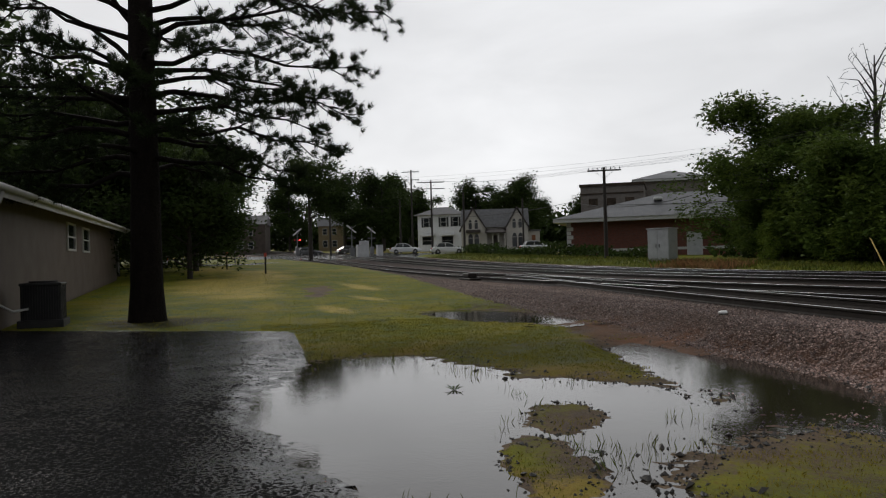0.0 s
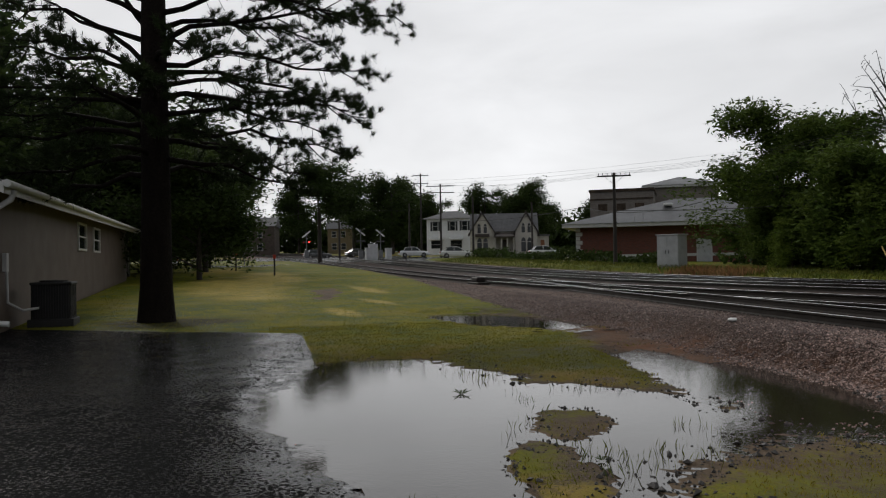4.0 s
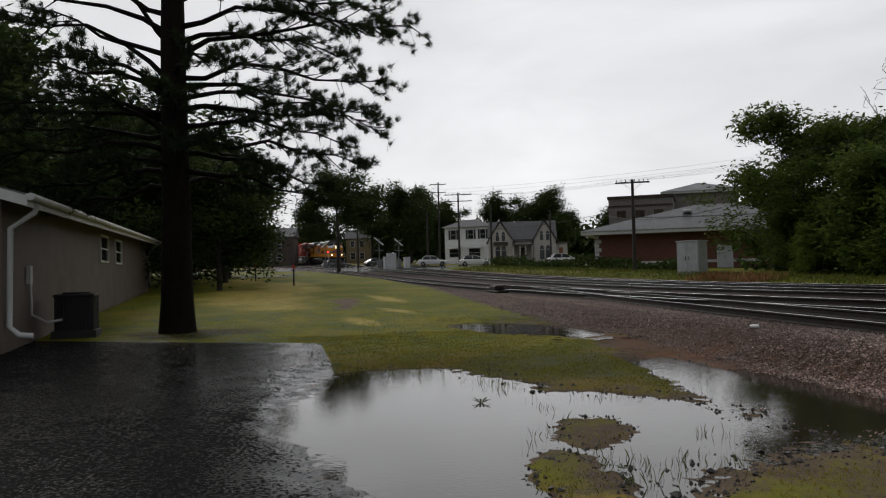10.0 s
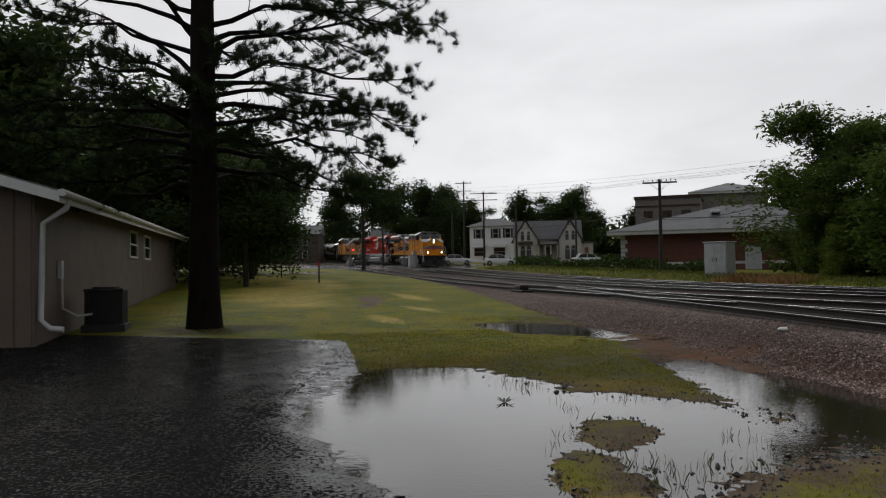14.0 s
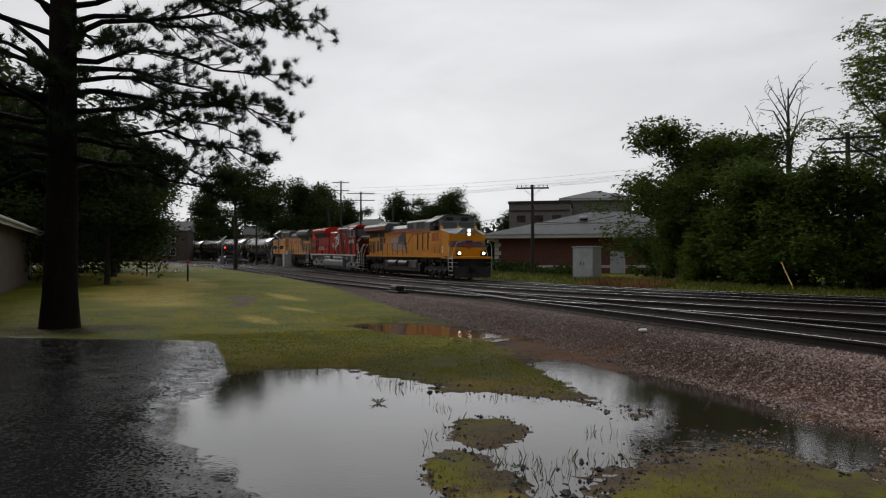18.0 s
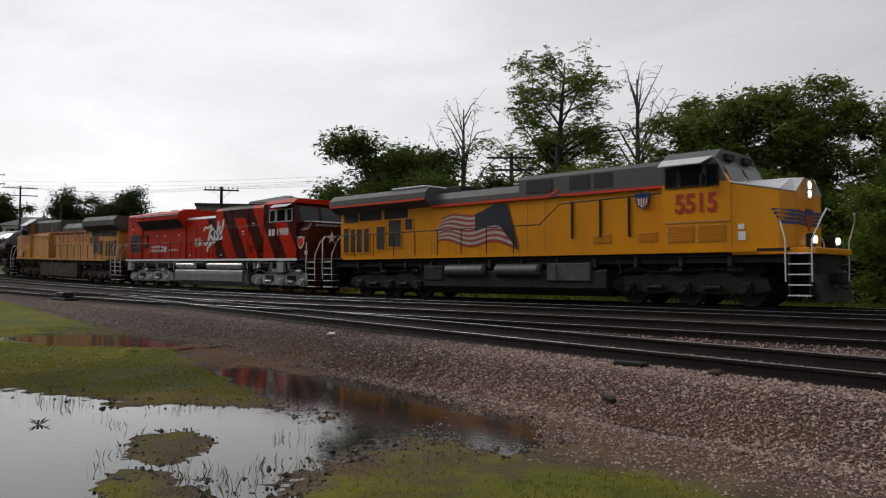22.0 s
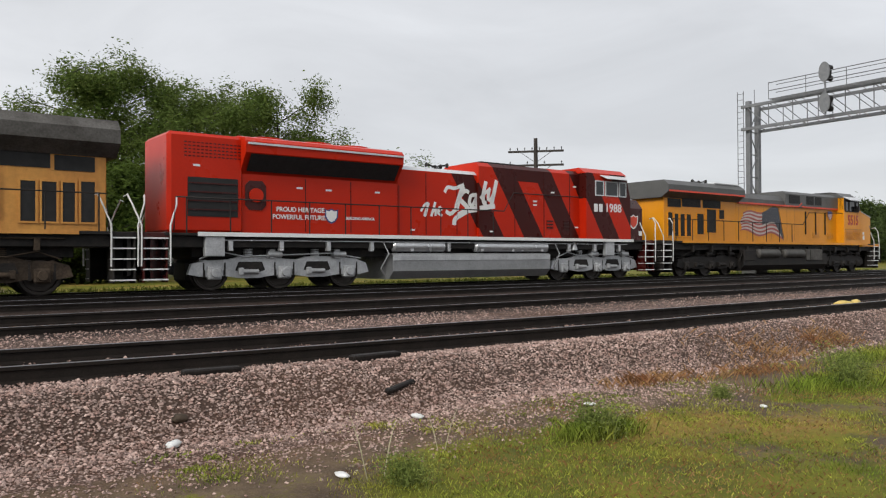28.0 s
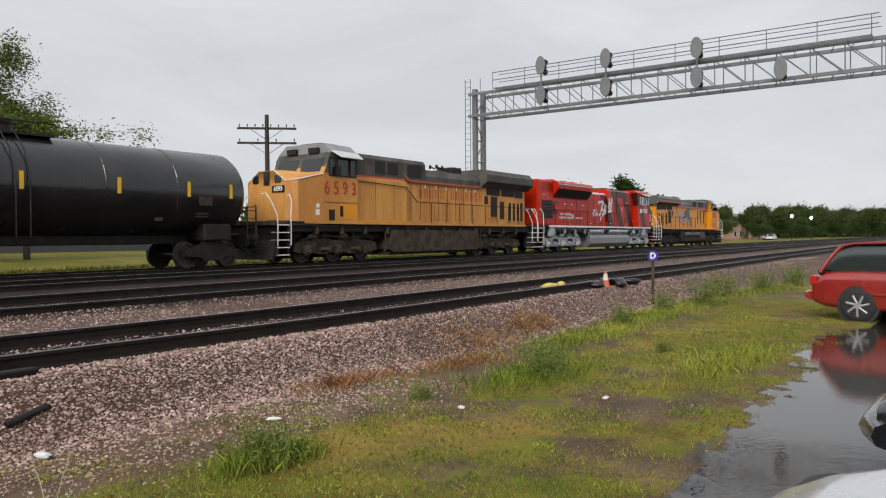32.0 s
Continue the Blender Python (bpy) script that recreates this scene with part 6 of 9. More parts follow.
def window(parent, x0, x1, z0, z1, y, s, sash=True, m=WHITE_TRIM, arch=False):
    """A window in a wall that faces -y (s=-1) or +y, as frame > panes."""
    t = 0.07
    f = MB()
    for a, b, c, d in ((x0 - t, x1 + t, z0 - t, z0), (x0 - t, x1 + t, z1, z1 + t), (x0 - t, x0, z0, z1), (x1, x1 + t, z0, z1)):
        f.box(a, b, y, y + s * 0.06, c, d)
    if sash:
        f.box(x0, x1, y, y + s * 0.04, (z0 + z1) / 2 - 0.025, (z0 + z1) / 2 + 0.025)
    w = f.made("window", m, parent)
    MB().box(x0, x1, y + s * 0.005, y + s * 0.02, z0, z1).made("pane", WINDOW, w, "dark glass pane")
    if arch:
        k = 8
        pts = [(x0 + (x1 - x0) * (0.5 + 0.5 * math.cos(math.pi * i / k)), z1 + (x1 - x0) * 0.8 * math.sin(math.pi * i / k)) for i in range(k + 1)]
        MB().prism(pts, "y", y + s * 0.005, y + s * 0.02).made("pane", WINDOW, w, "pointed dark glass pane")
    return w


# --- low tan building beside the lot: local x runs along its long wall, -y is the wall's face
hx0, hy0, hx1, hy1 = -16.25, -4.95, -45.0, -6.43
h_len = math.hypot(hx1 - hx0, hy1 - hy0)
h_turn = math.degrees(math.atan2(hy1 - hy0, hx1 - hx0))
shed = thing("low_building", "long low tan building with white gutters and a shallow grey roof", "building", (hx0, hy0, 0.40), h_turn)
slope = 0.030
D = 8.5
wall = MB()
wall.add([(0, 0, -0.3), (h_len, 0, -0.3 + slope * h_len), (h_len, 0, 2.80 + slope * h_len * 0.5), (0, 0, 2.80), (0, 0.2, -0.3), (h_len, 0.2, -0.3), (h_len, 0.2, 2.80 + slope * h_len * 0.5), (0, 0.2, 2.80)],
         [(0, 1, 2, 3), (7, 6, 5, 4), (0, 4, 5, 1), (1, 5, 6, 2), (2, 6, 7, 3), (3, 7, 4, 0)])
wall.made("long_wall", TAN_WALL, shed)
gab = MB().prism([(0.2, -0.4), (D, -0.4), (D, 2.8), (D / 2 + 0.1, 4.0), (0.2, 2.8)], "x", 0.0, 0.2)
gab.made("gable_wall", TAN_WALL, shed)
MB().prism([(0.2, -0.4), (D, -0.4), (D, 2.9), (D / 2 + 0.1, 4.1), (0.2, 2.9)], "x", h_len - 0.2, h_len).made("gable_wall", TAN_WALL, shed)
MB().box(0.2, h_len - 0.2, D - 0.2, D, -0.4, 2.8).made("back_wall", TAN_WALL, shed)
for k in range(26):
    y = 0.05 + k * 0.32
    top = 2.8 + 1.2 * (1 - abs(y - D / 2) / (D / 2)) - 0.05
    MB().box(-0.022, 0.0, y, y + 0.285, -0.35, top, 0.006).made("siding_board", TAN_WALL, shed)
rt = 0.10
zt = slope * h_len * 0.5
for (ya, za, yb, zb) in ((-0.55, 2.66, D / 2, 4.06), (D + 0.55, 2.66, D / 2, 4.06)):
    MB().add([(-0.5, ya, za), (h_len + 0.5, ya, za + zt), (h_len + 0.5, yb, zb + zt), (-0.5, yb, zb), (-0.5, ya, za + rt), (h_len + 0.5, ya, za + rt + zt), (h_len + 0.5, yb, zb + rt + zt), (-0.5, yb, zb + rt)],
             [(3, 2, 1, 0), (4, 5, 6, 7), (0, 1, 5, 4), (1, 2, 6, 5), (2, 3, 7, 6), (3, 0, 4, 7)]).made("roof", SHINGLE, shed)
gut = MB()
gut.tube([(-0.55, -0.62, 2.70), (h_len + 0.5, -0.62, 2.70 + zt)], 0.075, 8)
gut.made("gutter", WHITE_TRIM, shed, "white rain gutter")
MB().add([(-0.52, -0.56, 2.52), (h_len + 0.5, -0.56, 2.52 + zt), (h_len + 0.5, -0.53, 2.52 + zt), (-0.52, -0.53, 2.52), (-0.52, -0.56, 2.76), (h_len + 0.5, -0.56, 2.76 + zt), (h_len + 0.5, -0.53, 2.76 + zt), (-0.52, -0.53, 2.76)],
         [(3, 2, 1, 0), (4, 5, 6, 7), (0, 1, 5, 4), (1, 2, 6, 5), (2, 3, 7, 6), (3, 0, 4, 7)]).made("fascia", WHITE_TRIM, shed)
for y0, y1, z0, z1 in ((-0.56, D / 2, 2.62, 4.06), (D + 0.56, D / 2, 2.62, 4.06)):
    MB().add([(-0.53, y0, z0 - 0.1), (-0.53, y1, z1 - 0.1), (-0.53, y1, z1 + 0.1), (-0.53, y0, z0 + 0.1), (-0.5, y0, z0 - 0.1), (-0.5, y1, z1 - 0.1), (-0.5, y1, z1 + 0.1), (-0.5, y0, z0 + 0.1)],
             [(0, 1, 2, 3), (7, 6, 5, 4), (0, 4, 5, 1), (1, 5, 6, 2), (2, 6, 7, 3), (3, 7, 4, 0)]).made("rake_board", WHITE_TRIM, shed)
MB().tube([(0.1, -0.6, 2.62), (0.1, -0.55, 2.45), (0.12, -0.12, 2.15), (0.12, -0.08, 0.25), (0.12, -0.25, 0.08), (0.12, -0.5, 0.05)], 0.06, 8).made("downspout", PIPE_WHITE, shed, "white metal downspout")
MB().tube([(h_len - 0.2, -0.6, 2.62 + zt), (h_len - 0.2, -0.1, 2.2 + zt), (h_len - 0.2, -0.08, 0.75)], 0.05, 8).made("downspout", PIPE_WHITE, shed, "white metal downspout")
for xw in (11.9, 15.6):
    window(shed, xw, xw + 1.7, 1.78, 2.60, 0.0, -1)
MB().cyl((2.0, 2.6, 3.3), (2.0, 2.6, 4.1), 0.09).cyl((2.0, 2.6, 4.1), (2.0, 2.6, 4.2), 0.14).made("roof_vent_pipe", GALV, shed)
MB().tube([(1.9, -0.06, 1.25), (1.9, -0.08, 0.4), (2.3, -0.3, 0.2), (3.0, -0.7, 0.25)], 0.03).box(1.8, 2.0, -0.09, 0.0, 1.05, 1.45, 0.01).made("conduit", PIPE_WHITE, shed)

ac = thing("air_conditioner", "dark square outdoor air conditioning unit with vertical louvres", "air conditioner", (-19.35, -4.33, ground_z(-19.35, -4.33) + 0.10), h_turn)
MB().box(-0.47, 0.47, -0.47, 0.47, -0.15, 0.06, 0.01).made("pad", AC_BLACK, ac)
MB().box(-0.36, 0.36, -0.36, 0.36, 0.06, 0.82).made("coil", AC_BLACK, ac)
for q in range(4):
    lv = MB()
    for k in range(15):
        u = -0.37 + k * 0.053
        x0, y0 = (u, -0.41) if q == 0 else (u, 0.39) if q == 1 else (-0.41, u) if q == 2 else (0.39, u)
        lv.box(x0, x0 + 0.02, y0, y0 + 0.02, 0.06, 0.82)
    lv.made("grille", AC_BLACK, ac)
MB().box(-0.43, 0.43, -0.43, 0.43, 0.82, 0.89, 0.02).made("top_cover", AC_BLACK, ac)
MB().cyl((0, 0, 0.89), (0, 0, 0.93), 0.3, n=20).made("fan_guard", AC_BLACK, ac)

# --- brick building with a hipped metal roof behind the tracks
bz = 1.0
bb = thing("brick_building", "red-brown brick building with a pale stone band and grey hipped roof", "building", (-64.9, 28.9, bz), 58.6)
BL, BD = 17.0, 10.0
BH = 3.45
wl_ = MB()
wl_.box(0, BL, 0, 0.3, -0.4, BH).box(0, 0.3, 0.3, BD, -0.4, BH).box(BL - 0.3, BL, 0.3, BD, -0.4, BH).box(0.3, BL - 0.3, BD - 0.3, BD, -0.4, BH)
wl_.made("wall", RED_BRICK, bb)
MB().box(-0.03, 10.35, -0.035, 0.0, 0.72, 0.95).box(11.65, BL, -0.035, 0.0, 0.72, 0.95).made("stone_band", WHITE_TRIM, bb, "pale stone band")
for k in range(9):
    MB().box(-0.04, 0.35 + 0.2 * (k % 2), -0.045, 0.0, 0.0 + k * 0.38, 0.34 + k * 0.38, 0.01).made("quoin", WHITE_TRIM, bb)
MB().box(10.45, 11.55, -0.03, 0.05, 0.0, 2.15).made("door", CABINET, bb, "pale grey steel door")
MB().box(10.35, 10.45, -0.05, 0.0, 0.0, 2.25).box(11.55, 11.65, -0.05, 0.0, 0.0, 2.25).box(10.45, 11.55, -0.05, 0.0, 2.15, 2.25).made("door_frame", WHITE_TRIM, bb)
e = 1.1
MB().box(-e, BL + e, -e, BD + e, BH - 0.05, BH + 0.28).made("eave_fascia", WHITE_TRIM, bb, "white eave board")
z0, z1 = BH + 0.28, 6.1
rf = MB().add([(-e - 0.1, -e - 0.1, z0), (BL + e + 0.1, -e - 0.1, z0), (BL + e + 0.1, BD + e + 0.1, z0), (-e - 0.1, BD + e + 0.1, z0), (BD / 2 + 3.5, BD / 2, z1), (BL - BD / 2, BD / 2, z1)],
              [(0, 1, 5, 4), (1, 2, 5), (2, 3, 4, 5), (3, 0, 4), (3, 2, 1, 0)])
rf.made("roof", METAL_ROOF, bb, "wet grey metal hipped roof")
for k in range(26):
    x = -e + (k + 0.5) * (BL + 2 * e) / 26
    t = min(1.0, max(0.06, min((x + e) / (BD / 2 + 3.5 + e), (BL + e - x) / (BD / 2 + e))))
    MB().tube([(x, -e - 0.08, z0 + 0.02), (x, -e + t * (BD / 2 + e), z0 + 0.02 + t * (z1 - z0))], 0.03, 4).made("roof_seam", METAL_ROOF, bb)
MB().box(7.6, 8.4, 2.4, 3.0, z0 + 1.55, z0 + 1.85, 0.08).made("roof_vent", WHITE_TRIM, bb)
# taller weathered block behind it
bt = thing("flat_roof_block", "weathered buff brick upper block with a dark parapet", "building", (-71.9, 33.6, 1.2), 58.6)
MB().box(0, 6.2, 0, 7.0, -0.5, 7.1).made("wall", BUFF_BRICK, bt)
MB().box(-0.12, 6.3, -0.12, 7.1, 7.1, 7.38).made("parapet", UNDER_BROWN, bt, "dark parapet cap")
MB().box(-0.06, 6.2, -0.07, 0, 6.3, 6.44).made("cornice", UNDER_BROWN, bt)
for k in range(3):
    MB().box(0.8 + k * 1.8, 1.7 + k * 1.8, -0.04, 0, 5.2, 5.9).made("blind_window", UNDER_BROWN, bt, "bricked-up dark opening")
bp_ = thing("hipped_pavilion", "buff upper storey with a low grey pyramid roof", "building", (-75.7, 41.7, 1.2), 62)
MB().box(0.3, 7.7, 0, 8, -0.5, 8.0).made("wall", BUFF_BRICK, bp_)
MB().box(-0.1, 8.1, -0.4, 8.4, 8.0, 8.25).made("eave_fascia", WHITE_TRIM, bp_)
MB().add([(-0.2, -0.5, 8.25), (8.2, -0.5, 8.25), (8.2, 8.5, 8.25), (-0.2, 8.5, 8.25), (4, 4, 9.5)], [(0, 1, 4), (1, 2, 4), (2, 3, 4), (3, 0, 4), (3, 2, 1, 0)]).made("roof", METAL_ROOF, bp_)

cabn = thing("electrical_cabinet", "tall pale grey two-door steel equipment cabinet", "cabinet", (-45.6, 27.1, ground_z(-45.6, 27.1)), 30)
MB().box(-0.8, 0.8, -0.65, 0.65, -0.2, 0.12).made("base", CONCRETE, cabn)
MB().box(-0.76, 0.76, -0.6, 0.6, 0.12, 2.12, 0.02).made("body", CABINET, cabn)
for s in (-1, 1):
    d = MB().box(s * 0.03, s * 0.72, -0.635, -0.602, 0.2, 2.02, 0.01).made("door", CABINET, cabn)
    MB().box(s * 0.10, s * 0.14, -0.665, -0.635, 0.9, 1.15, 0.01).made("handle", UNDER, d)
MB().box(-0.82, 0.82, -0.68, 0.68, 2.12, 2.18, 0.015).made("lid", CABINET, cabn)

# --- white two-storey house
wh = thing("white_house", "white two-storey clapboard house with dark shutters and a low hipped roof", "house", (-126.3, 32.9, 2.9), 62)
W_, D_, H_ = 7.6, 7.0, 6.0
MB().box(-W_ / 2, W_ / 2, 0, D_, -0.5, H_).made("wall", WHITE_SIDING, wh)
MB().add([(-W_ / 2 - 0.6, -0.6, H_), (W_ / 2 + 0.6, -0.6, H_), (W_ / 2 + 0.6, D_ + 0.6, H_), (-W_ / 2 - 0.6, D_ + 0.6, H_), (-1.0, D_ / 2, H_ + 1.5), (1.0, D_ / 2, H_ + 1.5)], [(0, 1, 5, 4), (1, 2, 5), (2, 3, 4, 5), (3, 0, 4), (3, 2, 1, 0)]).made("roof", SHINGLE, wh)
for x in (-2.7, 0.3, 2.4):
    window(wh, x, x + 0.85, 4.0, 5.5, 0, -1)
    for a in (x - 0.42, x + 0.96):
        MB().box(a, a + 0.33, -0.05, 0, 3.95, 5.55).made("shutter", SHUTTER, wh)
for x in (-3.0, 0.4):
    window(wh, x, x + 1.9, 1.0, 2.3, 0, -1)
    MB().add([(x - 0.2, 0, 2.9), (x + 2.2, 0, 2.9), (x + 2.2, -0.9, 2.45), (x - 0.2, -0.9, 2.45)], [(0, 1, 2, 3)]).made("awning", WHITE_TRIM, wh)
for yy in (1.6, 4.3):
    f = MB().box(W_ / 2, W_ / 2 + 0.05, yy, yy + 1.0, 3.9, 5.4).made("window", WINDOW, wh)
    MB().box(W_ / 2, W_ / 2 + 0.05, yy, yy + 1.0, 0.9, 2.4).made("window", WINDOW, wh)

# --- cream gothic cottage with steep gables
gh = thing("gothic_cottage", "cream gothic cottage with steep gables, arched windows and a porch", "house", (-113.5, 39.0, 2.6), 72)
MB().box(-6.0, 6.0, 1.4, 7.5, -0.6, 3.6).made("wall", CREAM_STUCCO, gh)
MB().prism([(1.0, 3.4), (8.0, 3.4), (4.5, 6.4)], "x", -6.3, 6.3).made("roof", SHINGLE, gh)
for cx, wv in ((-4.0, 2.2), (4.0, 2.0)):
    MB().prism([(cx - wv, -0.6), (cx + wv, -0.6), (cx + wv, 3.2), (cx, 6.1), (cx - wv, 3.2)], "y", 0, 1.5).made("gable_wall", CREAM_STUCCO, gh)
    rr = MB()
    for s in (-1, 1):
        rr.add([(cx + s * (wv + 0.4), -0.4, 2.75), (cx, -0.4, 6.35), (cx, 4.5, 6.35), (cx + s * (wv + 0.4), 4.5, 2.75), (cx + s * (wv + 0.4), -0.4, 2.93), (cx, -0.4, 6.53), (cx, 4.5, 6.53), (cx + s * (wv + 0.4), 4.5, 2.93)],
               [(0, 1, 2, 3), (7, 6, 5, 4), (0, 4, 5, 1), (1, 5, 6, 2), (2, 6, 7, 3), (3, 7, 4, 0)])
    rr.made("gable_roof", DARK_TRIM, gh, "dark bargeboards")
    for x in (cx - 0.85, cx + 0.25):
        window(gh, x, x + 0.6, 3.15, 4.1, 0, -1, False, CREAM_STUCCO, True)
        window(gh, x - 0.1, x + 0.75, 0.2, 1.7, 0, -1, False, CREAM_STUCCO, True)
MB().box(-5.3, -2.7, -0.7, 0, 2.55, 3.0).made("balcony", DARK_TRIM, gh)
MB().add([(-1.9, -1.2, 2.4), (1.9, -1.2, 2.4), (1.9, 1.4, 3.0), (-1.9, 1.4, 3.0), (-1.9, -1.2, 2.55), (1.9, -1.2, 2.55), (1.9, 1.4, 3.15), (-1.9, 1.4, 3.15)], [(3, 2, 1, 0), (4, 5, 6, 7), (0, 1, 5, 4), (1, 2, 6, 5), (2, 3, 7, 6), (3, 0, 4, 7)]).made("porch_roof", DARK_TRIM, gh)
for x in (-1.7, -0.5, 0.5, 1.7):
    MB().box(x - 0.09, x + 0.09, -1.1, -0.92, -0.2, 2.4).made("porch_post", CREAM_STUCCO, gh)
MB().box(-0.5, 0.5, 1.36, 1.4, 0, 2.1).made("door", DARK_TRIM, gh)
MB().box(6.0, 8.2, 2.0, 6.0, -0.6, 2.6).made("annex", CREAM_STUCCO, gh)
MB().box(5.9, 8.4, 1.8, 6.2, 2.6, 2.85).made("annex_roof", SHINGLE, gh)
MB().box(6.7, 7.4, 1.95, 2.0, 0, 2.0).made("annex_door", mat("orange_brown_door", (0.25, 0.10, 0.04), 0.6), gh)
gh.matrix_world = pose(-113.5, 38.5, 2.8, 0, 0, 72) @ Matrix.Diagonal((0.85, 0.9, 1.0, 1))

# --- dim shop row past the crossing
SHOP = mat("dim_brown_shopfront", (0.085, 0.065, 0.052), 0.8, 0, 0.3, 1.2, 20, 0.2)
TAN2 = mat("tan_house_wall", (0.20, 0.155, 0.085), 0.8, 0, 0.2, 1.5, 20, 0.1)
for (px, py, w, d, h, m, lab) in ((-168, -2, 15, 10, 6.0, SHOP, "dim brown brick shop with pale windows beyond the crossing"), (-176.5, 20.3, 5.5, 8, 5.6, TAN2, "narrow tan gabled house beyond the crossing"), (-150, -14, 13, 9, 4.5, SHOP, "low dim shop behind the trees")):
    b = thing("shop_building", lab, "building", (px, py, float(base_rise(px)) + 0.2), 82)
    MB().box(-w / 2, w / 2, 0, d, -1, h).made("wall", m, b)
    MB().prism([(-0.3, h), (d + 0.3, h), (d / 2, h + 2.2)], "x", -w / 2 - 0.3, w / 2 + 0.3).made("roof", SHINGLE, b)
    k = -w / 2 + 1.0
    while k < w / 2 - 1.4:
        window(b, k, k + 1.0, 0.9, 2.3, 0, -1)
        if h > 5:
            window(b, k, k + 0.9, 3.7, 5.0, 0, -1)
        k += 2.1

# --- right side: distant low buildings, house gable, street lamps
for (px, py, w, d, h, m, lab) in ((236, 62, 16, 9, 5.2, brick_mat("pale_red_brick", (0.30, 0.14, 0.10), (0.36, 0.19, 0.14), (0.4, 0.36, 0.33)), "low red brick station building far down the line"), (206, 66, 9, 8, 8.0, CREAM_STUCCO, "cream gabled house behind trees"), (52, 92, 18, 12, 9.6, METAL_ROOF, "grey metal sided warehouse behind the tracks"), (33, 80, 40, 8, 5.8, METAL_ROOF, "long low grey shed behind the tracks")):
    b = thing("distant_building", lab, "building", (px, py, 0.2), -20 if px > 100 else 0)
    MB().box(-w / 2, w / 2, 0, d, -0.5, h).made("wall", m, b)
    MB().prism([(-0.4, h), (d + 0.4, h), (d / 2, h + (2.4 if w < 12 else 0.6))], "x", -w / 2 - 0.3, w / 2 + 0.3).made("roof", SHINGLE if px > 100 else METAL_ROOF, b)
    k = -w / 2 + 1.2
    while k < w / 2 - 1.6 and px > 100:
        window(b, k, k + 1.1, 1.0, 2.4, 0, -1)
        k += 2.6
LAMP_GLOBE = glow("street_lamp_globe", (1.0, 0.95, 0.85), 4.0)
for px, py in ((162.6, 34.6), (181.4, 34.7), (150, 48)):
    b = thing("street_lamp", "thin street lamp with a lit globe", "street lamp", (px, py, 0.25), group="street lamps")
    MB().cyl((0, 0, 0), (0, 0, 4.6), 0.08, 0.06, 8).made("pole", UNDER, b)
    MB().loft([[(0.32 * q * math.cos(a), 0.32 * q * math.sin(a), 4.9 + z) for a in [6.283 * i / 12 for i in range(12)]] for z, q in ((-0.32, 0.1), (-0.22, 0.72), (0, 1), (0.22, 0.72), (0.32, 0.1))]).made("globe", LAMP_GLOBE, b)
wt = thing("water_tower", "pale water tower tank far behind the trees", "water tower", (5.2, 245.0, 0.0))
MB().loft([[(q * math.cos(a), q * math.sin(a), z) for a in [6.283 * i / 20 for i in range(20)]] for z, q in ((41, 1), (42, 4.5), (45, 5.2), (48, 4.5), (49.5, 1))]).made("tank", WHITE_SIDING, wt)
for k in range(6):
    a = 6.283 * k / 6
    MB().cyl((5.5 * math.cos(a), 5.5 * math.sin(a), 0), (4.6 * math.cos(a), 4.6 * math.sin(a), 43), 0.25, n=6).made("leg", WHITE_SIDING, wt)

# ---------------------------------------------------------------- poles and wires
def pole(x, y, z, h, lean, arms, label, turn=0):
    """A wooden pole with crossarms: arms as (height, half length, pins)."""
    p = thing("utility_pole", label, "utility pole", (x, y, z), turn, "wooden poles along the line")
    MB().cyl((0, 0, -0.4), (lean, 0, h), 0.17, 0.11, 12).made("pole", WOOD_POLE, p)
    for ah, hl, pins in arms:
        lx = lean * ah / h
        a = MB().box(lx - 0.05, lx + 0.05, -hl, hl, ah - 0.06, ah + 0.06, 0.01).made("crossarm", WOOD_POLE, p)
        for k in range(pins):
            yy = -hl + 0.12 + k * (2 * hl - 0.24) / max(1, pins - 1)
            MB().cyl((lx, yy, ah + 0.06), (lx, yy, ah + 0.16), 0.02, n=6).cyl((lx, yy, ah + 0.14), (lx, yy, ah + 0.24), 0.045, 0.03, 8).made("insulator", WINDOW, a)
        MB().tube([(lx, -hl * 0.55, ah - 0.05), (lx + 0.04, 0, ah - 0.65)], 0.015).tube([(lx, hl * 0.55, ah - 0.05), (lx + 0.04, 0, ah - 0.65)], 0.015).made("brace", WOOD_POLE, a)
    return p


pole(-54.7, 27.6, 1.15, 7.1, 0.0, ((6.85, 1.3, 8),), "leaning dark wooden pole with one crossarm", -27)
pole(-104.7, 26.2, 2.1, 10.4, 0.0, ((10.1, 1.9, 8), (9.2, 1.9, 4)), "dark wooden pole with two crossarms", -14)
pole(-114.2, 25.5, 2.25, 12.8, 0.0, ((12.5, 1.2, 4), (11.3, 1.2, 3)), "tall dark wooden pole with two short crossarms", -14)
pole(-100.0, 29.5, 2.0, 8.4, 0.0, (), "bare leaning wooden guy pole", 0)
pole(-117, 13.4, 2.4, 12.0, 0.0, ((11.0, 1.2, 4),), "dark wooden pole by the crossing", -14)
pole(-29.5, 32.7, 0.5, 8.0, 0.0, ((7.7, 1.4, 6), (7.0, 1.2, 4)), "dark wooden pole half hidden by trees", -42)
pole(29.95, 33.6, 0.3, 8.1, -0.25, ((7.35, 1.6, 8), (6.55, 1.6, 4)), "leaning wooden pole with two crossarms", 44)
pole(-104.0, 39.5, 2.3, 7.6, 0.0, (), "thin bare pole before the cottage", 0)
pole(-112.0, 23.2, 2.3, 8.0, 0.0, (), "thin pole beside the crossing", 0)


